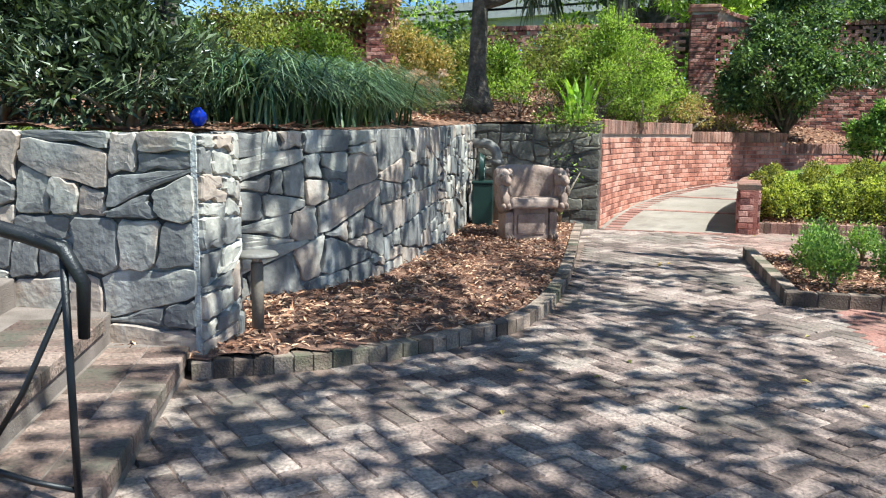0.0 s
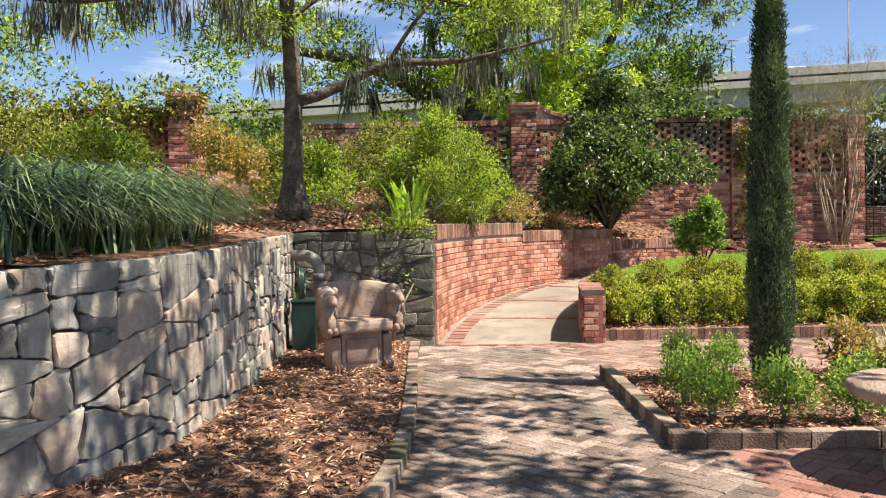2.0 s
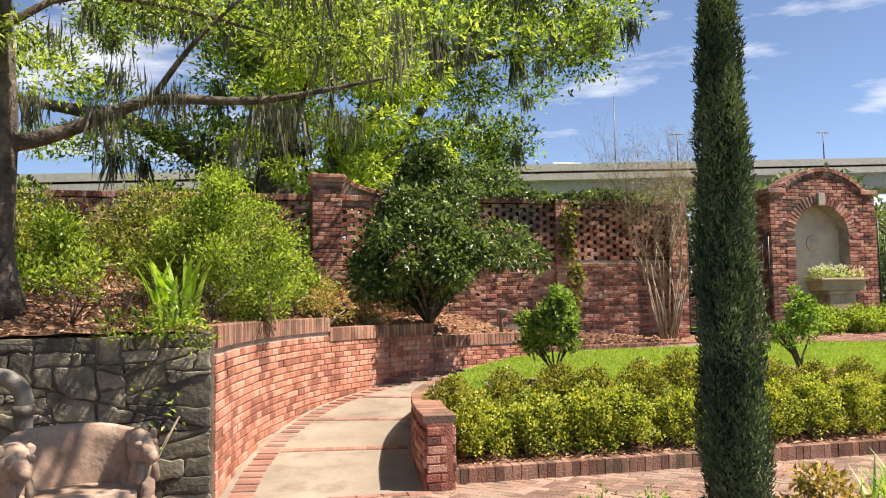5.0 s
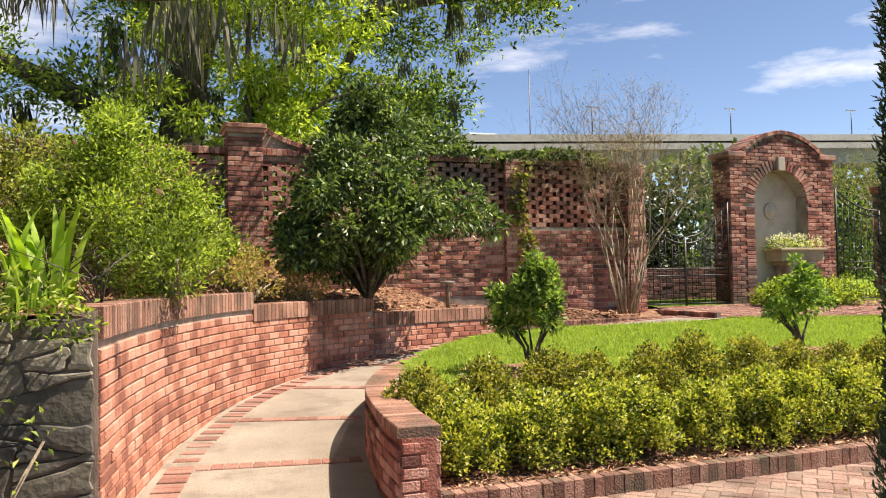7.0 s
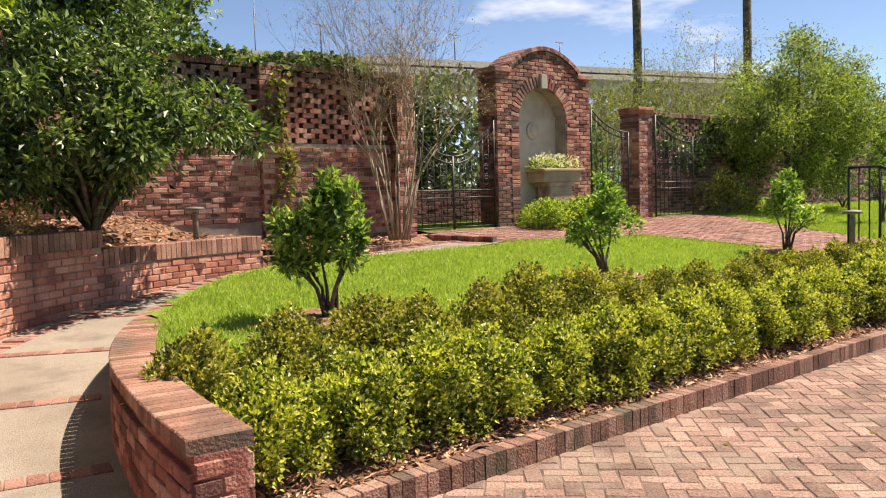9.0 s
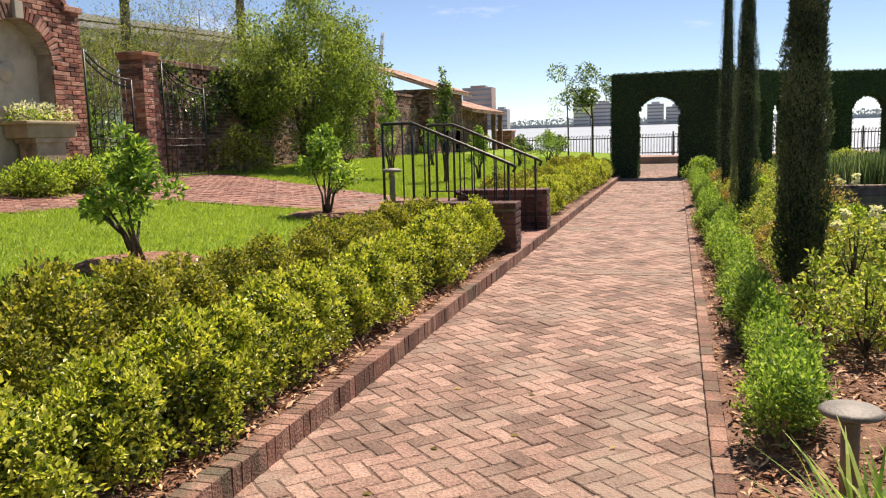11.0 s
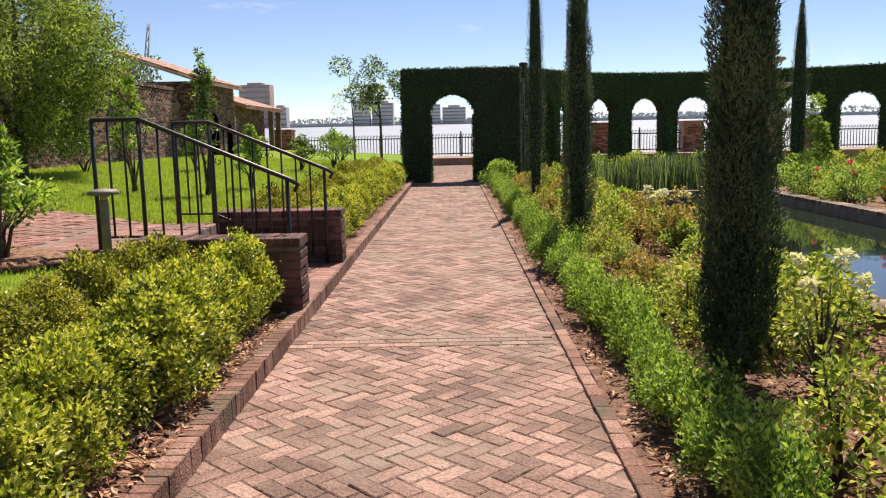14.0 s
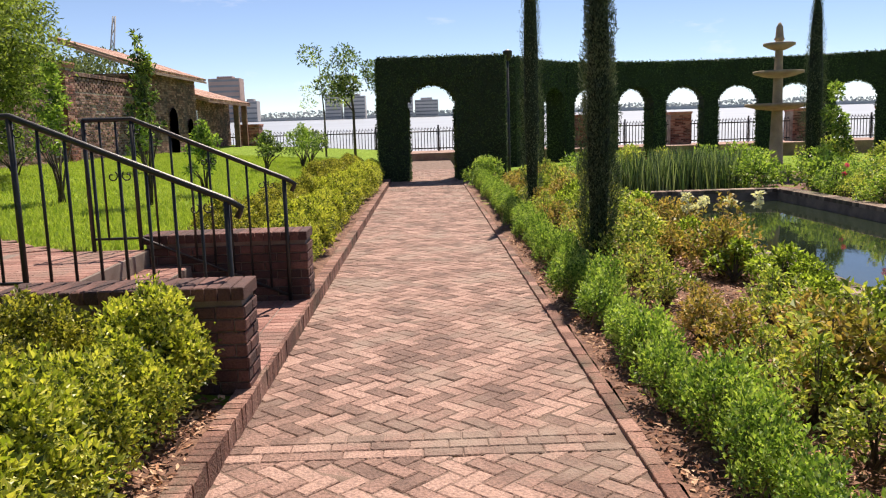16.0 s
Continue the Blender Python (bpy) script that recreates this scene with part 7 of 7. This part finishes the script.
# ---- tile-roofed house ----
def house():
    t = thing("brick_house", "low brick house with a red clay tile roof", "house", (0, 0, 0))
    yf = 18.3
    bm = boxes(((35.4, yf + 2.5, 1.9), (5.2, 5.0, 3.2)), ((41.5, yf + 2.7, 1.6), (7.0, 4.6, 2.6)), bevel=0)
    w = part("wall", bm, M["house_brick"], t, "weathered red brick walls")
    ps = courses(np.array([(32.8, yf), (35, yf), (38.0, yf)]), lambda s: 0.5, lambda s: 3.5, 0.02, seed=20)
    ps += courses(np.array([(38.0, yf + 0.4), (40, yf + 0.4), (45, yf + 0.4)]), lambda s: 0.5, lambda s: 2.9, 0.02, seed=21)
    ps += courses(np.array([(32.8, yf + 5), (32.8, yf + 2), (32.8, yf)]), lambda s: 0.5, lambda s: 3.5, 0.02, seed=22)
    lay(w, "brick", ps, (0.192, 0.062, 0.05), M["house_brick"], (34, 18.9), 40)
    for x0, x1, y, z, run, rise in ((32.4, 38.3, yf - 0.4, 3.45, 3.2, 1.1), (38.0, 45.5, yf - 0.5, 2.75, 3.3, 1.0)):
        r = part("roof", boxes((((x0 + x1) / 2, y + run / 2, z + rise / 2), (x1 - x0, run, 0.02)), bevel=0), M["tile"], t)
        r.data.transform(Matrix.Translation((0, y, z)) @ Matrix.Shear("XZ", 4, (0, 0)) @ Matrix.Translation((0, -y, -z)))
        for vtx in r.data.vertices:
            vtx.co.z = z + (vtx.co.y - y) / run * rise + (0.03 if vtx.co.z > z + rise / 2 else -0.05)
        ps = []
        an = math.degrees(math.atan2(rise, run))
        for k in range(int((x1 - x0) / 0.2)):
            for q in range(8):
                ps.append(np.array(pose(x0 + 0.1 + k * 0.2, y + 0.2 + q * run / 8, z + 0.05 + (0.2 + q * run / 8) / run * rise, an, 0, 0)))
        lay(r, "tile", ps, (0.13, 0.44, 0.07), M["tile"], (40, 18), 60)
    for x, zt, w2 in ((35.0, 2.45, 0.42), (37.0, 2.1, 0.3)):
        bm = bmesh.new()
        pts = [(x - w2, 0.6), (x + w2, 0.6)] + [(x + w2 * math.cos(a), zt - w2 + w2 * math.sin(a)) for a in np.linspace(0, math.pi, 9)]
        vs = [bm.verts.new((p[0], yf - 0.07, p[1])) for p in pts]
        bm.faces.new(vs)
        bmesh.ops.extrude_face_region(bm, geom=bm.faces[:])
        part("door", bm, M["iron"], t, "dark arched doorway")
    for x in (43.4, 45.0):
        part("porch_post", boxes(((x, yf - 0.3, 1.6), (0.22, 0.22, 2.3)), bevel=0.01), M["house_brick"], t)
    part("window", boxes(((38.8, yf + 0.33, 1.9), (0.9, 0.08, 1.1)), bevel=0.005), M["glass_dark"], t)


house()


# ---- elevated road, poles, palms, river bank city ----
def bridge():
    t = thing("highway_bridge", "long pale concrete elevated highway beyond the garden", "bridge", (0, 0, -0.95))
    t.matrix_basis = pose(0, 0, -0.95, 0, -2.58, 0)
    part("deck", boxes(((-40, 96, 15.6), (420, 12, 1.0)), ((-40, 90.2, 16.4), (420, 0.4, 1.1)), bevel=0), M["far_concrete"], t)
    part("girder", boxes(((-40, 92, 14.2), (420, 1.0, 1.8)), ((-40, 99, 14.2), (420, 1.0, 1.8)), bevel=0), M["far_concrete"], t)
    for k in range(-8, 6):
        part("pillar", lathe([(1.0, -1), (1.0, 13.4)], 14, None, (k * 24, 96, 0)), M["far_concrete"], t)
    for k in range(9):
        l = thing("highway_lamp", "tall thin double-armed highway lamp", "street lamp", (-31 + k * 20.6, 91.0, 15.4 + 0.045 * (-31 + k * 20.6)), group="highway lamps")
        part("pole", tube([(0, 0, -0.6), (0, 0, 4.1)], [0.09, 0.06], 6), M["iron"], l)
        part("arm", tube([(-0.5, 0, 4.1), (0.5, 0, 4.1)], 0.06, 5), M["iron"], l)
        part("lamp_head", boxes(((-0.55, 0, 4.1), (0.5, 0.4, 0.12)), bevel=0.03), M["lamp_metal"], l)
        part("lamp_head", boxes(((0.55, 0, 4.1), (0.5, 0.4, 0.12)), bevel=0.03), M["lamp_metal"], l)
    mst = thing("radio_mast", "very tall thin grey mast", "mast", (52.7, 110, -0.25))
    part("pole", tube([(0, 0, 0), (0, 0, 31.5)], [0.14, 0.06], 6), M["iron"], mst)
    c = thing("white_van", "white van crossing the highway bridge", "van", (37, 91.6, 16.2))
    c.scale = (0.72, 0.9, 0.9)
    part("body", boxes(((0, 0, 1.1), (5.0, 1.9, 1.7)), ((2.6, 0, 0.7), (0.9, 1.8, 0.9)), bevel=0.15), M["white_wall"], c)
    part("window", boxes(((1.0, -0.96, 1.5), (2.4, 0.03, 0.5)), bevel=0.01), M["glass_dark"], c)
    for x in (-1.6, 1.8):
        bm = lathe([(0.36, -0.1), (0.36, 0.1)], 14)
        bm.transform(pose(x, -0.9, 0.36, 90, 0, 0))
        part("wheel", bm, M["iron"], c)


bridge()


def palm(at, h, label, seed):
    rng = np.random.default_rng(seed)
    t = thing("palm_tree", label, "palm", at)
    part("trunk", tube([(0, 0, 0), (0.1, 0, h * 0.5), (0, 0, h)], [0.26, 0.2, 0.2], 8), M["bark"], t)
    P = np.zeros((60, 3)) + [0, 0, h]
    v, f = blades(P, 1.6, 1.9, rng, 0.5, 5, 1.0)
    link("fronds", npmesh("fronds", v, f), M["lily"], t)


palm((32.0, 31.5, 0), 15.0, "tall palm trunk behind the garden wall", 1)
palm((37.0, 28.8, 0), 15.5, "tall palm trunk behind the garden wall", 2)
for i, (x, y, z, R, H, mt) in enumerate(((30, 26, 0.5, 3.0, 3.6, "olive_leaf"), (24.5, 24.5, 0.5, 2.6, 3.2, "olive_leaf"), (20.0, 25, 0.5, 2.2, 3.2, "camellia"), (-9, 22, 1.5, 3.0, 5.0, "azalea"), (-14, 17, 1.5, 3.0, 6.0, "olive_leaf"), (-4.5, 24, 1.5, 2.6, 4.0, "olive_leaf"), (9, 24, 0.5, 2.2, 3.2, "camellia"), (4.0, 26, 0.8, 2.5, 4.2, "azalea"), (12.4, 23.5, 0.5, 1.4, 2.4, "camellia"), (-12, 9, 1.4, 2.2, 5.5, "camellia"), (-7.5, 27, 1.0, 3.4, 8.5, "oak_leaf"), (-13, 25, 1.0, 3.6, 9.0, "oak_leaf"), (-19, 22, 1.0, 3.6, 9.0, "olive_leaf"), (8.6, 20.8, 0.6, 1.2, 2.3, "dark_leaf"), (10.2, 21.0, 0.6, 1.2, 2.2, "dark_leaf"), (13.6, 21.0, 0.6, 1.2, 2.3, "dark_leaf"), (1.5, 20.3, 1.5, 1.2, 1.6, "azalea"), (-1.6, 20.4, 1.6, 1.3, 1.6, "azalea"), (3.6, 20.0, 1.3, 1.2, 1.8, "olive_leaf"), (-2.2, 26, 1, 2.6, 4.6, "azalea"), (2.0, 27.5, 1, 2.6, 4.4, "azalea"), (5.6, 26.5, 1, 2.0, 3.6, "oak_leaf"), (-6.0, 21.5, 1, 1.8, 3.2, "olive_leaf"))):
    z = -0.25 if y > 18.6 or x < -16 else hill_z(x, y) - 0.05
    bush("background_tree", "loose " + ("pale budding" if mt == "bronze_leaf" else "green") + " tree beyond the garden wall", "tree", (x, y, z), R, H + 1.2, 5500, 0.17, 0.08, M[mt], 230 + i, nb=26, r=(0.22, 0.4), stem=0.09)


def far_shore():
    rng = np.random.default_rng(250)
    # wooded far bank
    n = 14000
    y = rng.uniform(-1500, 1900, n)
    x = 930 + rng.uniform(0, 60, n)
    P = np.c_[x, y, 12 + rng.random(n) * (5 + 2.5 * np.sin(y / 90) ** 2 + 1.5 * np.sin(y / 31) ** 2)]
    v, f = leaf_arrays(P, rng.normal(size=(n, 3)) + [0, 0, 0.8], rng.normal(size=(n, 3)), 2.8, 3.4)
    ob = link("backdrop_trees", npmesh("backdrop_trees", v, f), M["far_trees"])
    tagged(ob, "line of trees tinted in a pale haze colour on the far river bank", "tree line", "", "structure")
    # the bank shares the haze-coloured tree material
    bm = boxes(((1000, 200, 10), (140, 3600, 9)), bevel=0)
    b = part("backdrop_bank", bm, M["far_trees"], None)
    tagged(b, "low far river bank in the same pale haze colour", "river bank", "", "structure")


far_shore()


def wood_belt():
    """Woods below the elevated road."""
    rng = np.random.default_rng(255)
    n = 46000
    x = rng.uniform(-90, 190, n)
    P = np.c_[x, 78 + rng.uniform(-4, 6, n), rng.random(n) * (11.0 + 0.035 * x + 1.4 * np.sin(x / 7.0) + 1.0 * np.sin(x / 2.9))]
    v, f = leaf_arrays(P, rng.normal(size=(n, 3)) + [0, 0, 0.6], rng.normal(size=(n, 3)), 0.95, 0.6)
    ob = link("backdrop_wood", npmesh("backdrop_wood", v, f), M["far_wood"])
    tagged(ob, "belt of green woods below the elevated road", "woods", "", "structure")


wood_belt()


def tower(x, y, w, d, h, label, material, floors):
    t = thing("far_building", label, "building", (x, y, 10.5))
    part("wall", boxes(((0, 0, h / 2), (d, w, h)), ((0, 0, h + 1), (d * 0.6, w * 0.5, 2.5)), bevel=0), material, t)
    for k in range(floors):
        part("window_band", boxes(((-d / 2 - 0.1, 0, h * (k + 0.6) / floors), (0.3, w * 0.94, h / floors * 0.35)), bevel=0), M["glass_dark"], t)


tower(850, 209, 31, 20, 43, "pinkish high-rise on the far shore", M["far_pink"], 8)
tower(845, 184, 14, 16, 20, "low pale block on the far shore", M["far_wall"], 4)
tower(860, 103, 16, 18, 25, "pale grey tower on the far shore", M["far_wall"], 7)
tower(870, 82, 22, 18, 23, "pale grey tower on the far shore", M["far_wall"], 6)
tower(860, 30, 16, 18, 20, "grey tower on the far shore", M["far_wall"], 6)
tower(865, 8, 24, 18, 17, "broad grey block on the far shore", M["far_wall"], 5)


def crane(x, y, h, lean, label):
    t = thing("crane", label, "crane", (x, y, 0))
    for s in (-1, 1):
        part("boom_chord", tube([(0, s * 1.2, 0), (0, -lean + s * 0.4, h)], 0.35, 4), M["lamp_metal"], t)
    for k in range(12):
        z0, z1 = h * k / 12, h * (k + 1) / 12
        part("lattice", tube([(0, -lean * k / 12 + (1.2 - 0.8 * k / 12) * (-1) ** k, z0), (0, -lean * (k + 1) / 12 - (1.2 - 0.8 * k / 12) * (-1) ** k, z1)], 0.2, 4), M["lamp_metal"], t)


crane(300, 122, 42, 6, "tall lattice crane boom by the river")
crane(330, 165, 50, -5, "tall lattice crane boom by the river")


pb = thing("pale_house", "white painted house beyond the open gate", "house", (50, 44, -0.25))
part("wall", boxes(((0, 0, 2.6), (9, 6, 5.2)), bevel=0.02), M["white_wall"], pb)
part("roof", boxes(((0, 0, 5.35), (9.8, 6.8, 0.3)), bevel=0.03), M["far_concrete"], pb)
for k in (-2.4, 0, 2.4):
    part("window", boxes(((k, -3.03, 2.6), (1.0, 0.08, 1.5)), bevel=0.01), M["glass_dark"], pb)

# ---- shade tree over the plaza ----
rng = np.random.default_rng(260)
crown = [(-5.2 + 0.62 * i + rng.normal() * 0.22, 2.7 + 0.72 * j + rng.normal() * 0.25, rng.uniform(5.0, 6.8), *(rng.uniform(0.3, 0.62, 2)), rng.uniform(0.2, 0.35)) for i in range(7) for j in range(11) if not (i < 2 and j < 6)]
crown += [(-4.7 + 0.6 * i + rng.normal() * 0.2, 10.6 + 0.7 * j + rng.normal() * 0.2, rng.uniform(5.2, 6.6), *(rng.uniform(0.3, 0.55, 2)), rng.uniform(0.2, 0.35)) for i in range(2) for j in range(3)]
branch_tree("shade_oak", "broad oak whose crown dapples the brick plaza", (5.5, -3.0, -0.25), [(0, 0, -0.1, 0.42), (0, 0, 1.5, 0.32), (0.1, 0, 4.2, 0.26), (0, 0, 6.5, 0.12)],
            [[(0, 0, 3.6, 0.05), (-1.4, 2.6, 5.4, 0.03), (-3.2, 5.2, 6.0, 0.02), (-3.8, 8.6, 6.0, 0.012)], [(0, 0, 3.8, 0.05), (-0.6, 3.0, 5.6, 0.03), (-1.4, 7.4, 6.2, 0.012)], [(0, 0, 3.4, 0.05), (-2.4, 1.6, 5.2, 0.03), (-4.8, 3.4, 5.9, 0.012)]],
            crown, 6900, 0.15, 0.085, "oak_leaf", 261, 200)


# ---- mulch chips and grass ----
def chips(name, label, n, spot, seed, size=0.055):
    rng = np.random.default_rng(seed)
    P = np.array([spot(rng) for _ in range(n)])
    D = np.c_[rng.normal(size=(n, 2)), rng.normal(size=n) * 0.3]
    v, f = leaf_arrays(P + [0, 0, 0.012], D, np.c_[rng.normal(size=(n, 2)) * 0.35, np.ones(n)], size * rng.uniform(0.5, 1.6, n), size * 0.3 * rng.uniform(0.6, 1.6, n), 0.1)
    tagged(link(name, npmesh(name, v, f), M["chip"]), label, "mulch", "", "stuff")


def spot_bed(r):
    while True:
        x, y = r.uniform(-2.7, -0.5), r.uniform(3.5, 10.4)
        if side_of(BED, x, y) > 0.06 and (side_of(STONE, x, y) < 0 or y < 4.8):
            return x, y, 0.055 + 0.05 * max(0, min(1, (-0.6 - x) / 1.2)) + 0.02 * noise.noise((x * 2, y * 2, 0))


def spot_hill(r):
    while True:
        x, y = r.uniform(-5, 8), r.uniform(5, 18.2)
        if (y > 10.7 and side_of(OUTER, x, y) > 0.25) or (y <= 10.7 and x < -2.25):
            return x, y, hill_z(x, y) + 0.01


chips("mulch_chips", "loose shredded bark chips in the wall bed", 7500, spot_bed, 301)
chips("mulch_chips", "loose shredded bark chips on the bank", 17000, spot_hill, 302, 0.095)
chips("mulch_chips", "loose bark chips under the hedge", 7000, lambda r: (lambda x, y: (x, y, lawn_z(x, y) + 0.035))(r.uniform(1.7, 10.7), r.uniform(KERB_L + 0.12, 11.4)), 303, 0.06)
chips("mulch_chips", "loose bark chips in the rose bed", 22000, lambda r: (1.3 + 16 * r.random() ** 1.2, r.uniform(6.2, KERB_R - 0.12), 0.04), 304, 0.055)


def turf(n, seed, x0=1.5, x1=17.5, y0=11.9, y1=16.4, fall=1.5, size=0.05):
    rng = np.random.default_rng(seed)
    P = []
    while len(P) < n:
        x, y = x0 + (x1 - x0) * rng.random() ** fall, rng.uniform(y0, y1)
        if x > 8.6 or side_of(INNER, x, y) < -0.22:
            if not (10.8 < x < 13.7 and y < 13.2) and not on_upper(x, y) and min(math.hypot(x - a, y - b) for a, b in ((3.4, 12.85), (6.8, 12.95), (10.8, 13.08))) > 0.5:
                P.append((x, y, lawn_z(x, y) - 0.005))
    P = np.array(P)
    D = np.c_[rng.normal(size=(n, 2)) * 0.45, np.ones(n)]
    v, f = leaf_arrays(P, D, rng.normal(size=(n, 3)), size * rng.uniform(0.6, 1.4, n), size * 0.18)
    tagged(link("turf", npmesh("turf", v, f), M["grass"]), "short mown grass blades of the lawn", "grass", "", "stuff")


turf(60000, 310)
turf(70000, 311, 13.7, 34, 12.0, 18.6, 1.2, 0.07)
for x, y in ((3.4, 12.85), (6.8, 12.95), (10.8, 13.08)):
    d = part("mulch_ring", lathe([(0.001, 0.02), (0.42, 0.035), (0.56, -0.02)], 22, None, (x, y, lawn_z(x, y) + 0.025)), M["mulch_soil"], None)
    tagged(d, "ring of bark mulch round a lawn shrub", "mulch ring", "", "structure")
# fallen leaves on the paving
rng = np.random.default_rng(320)
P = np.c_[rng.uniform(-1.0, 6, 90), rng.uniform(2, 10.4, 90), np.full(90, 0.012)]
P = P[[not (x > 1.1 and 6 < y < 8.7) for x, y, z in P]]
v, f = leaf_arrays(P, np.c_[rng.normal(size=(len(P), 2)), np.zeros(len(P))], np.tile([[0, 0, 1.0]], (len(P), 1)), 0.05, 0.025)
tagged(link("fallen_leaves", npmesh("fallen_leaves", v, f), M["bronze_leaf"]), "scattered dry leaves on the brick paving", "leaves", "", "stuff")


# ---- paving bricks ----
lay(pave_base, "walk_brick", walk_poses, (0.195, 0.095, 0.056), M["pave"], (6.0, 9.6), 300, "herringbone field of worn red paving bricks", 0.006)
red_poses = [p for p in plaza_poses if p[0, 3] > 1.45 and p[1, 3] < 6.1]
plaza_poses = [p for p in plaza_poses if not (p[0, 3] > 1.45 and p[1, 3] < 6.1)]
lay(pave_base, "red_brick", red_poses, (0.195, 0.095, 0.056), M["pave_red"], (2.0, 5.5), 60, "herringbone field of red paving bricks", 0.006)
lay(pave_base, "plaza_brick", plaza_poses, (0.195, 0.095, 0.056), M["pave_grey"], (0.0, 4.0), 240, "herringbone field of weathered paving bricks", 0.006)
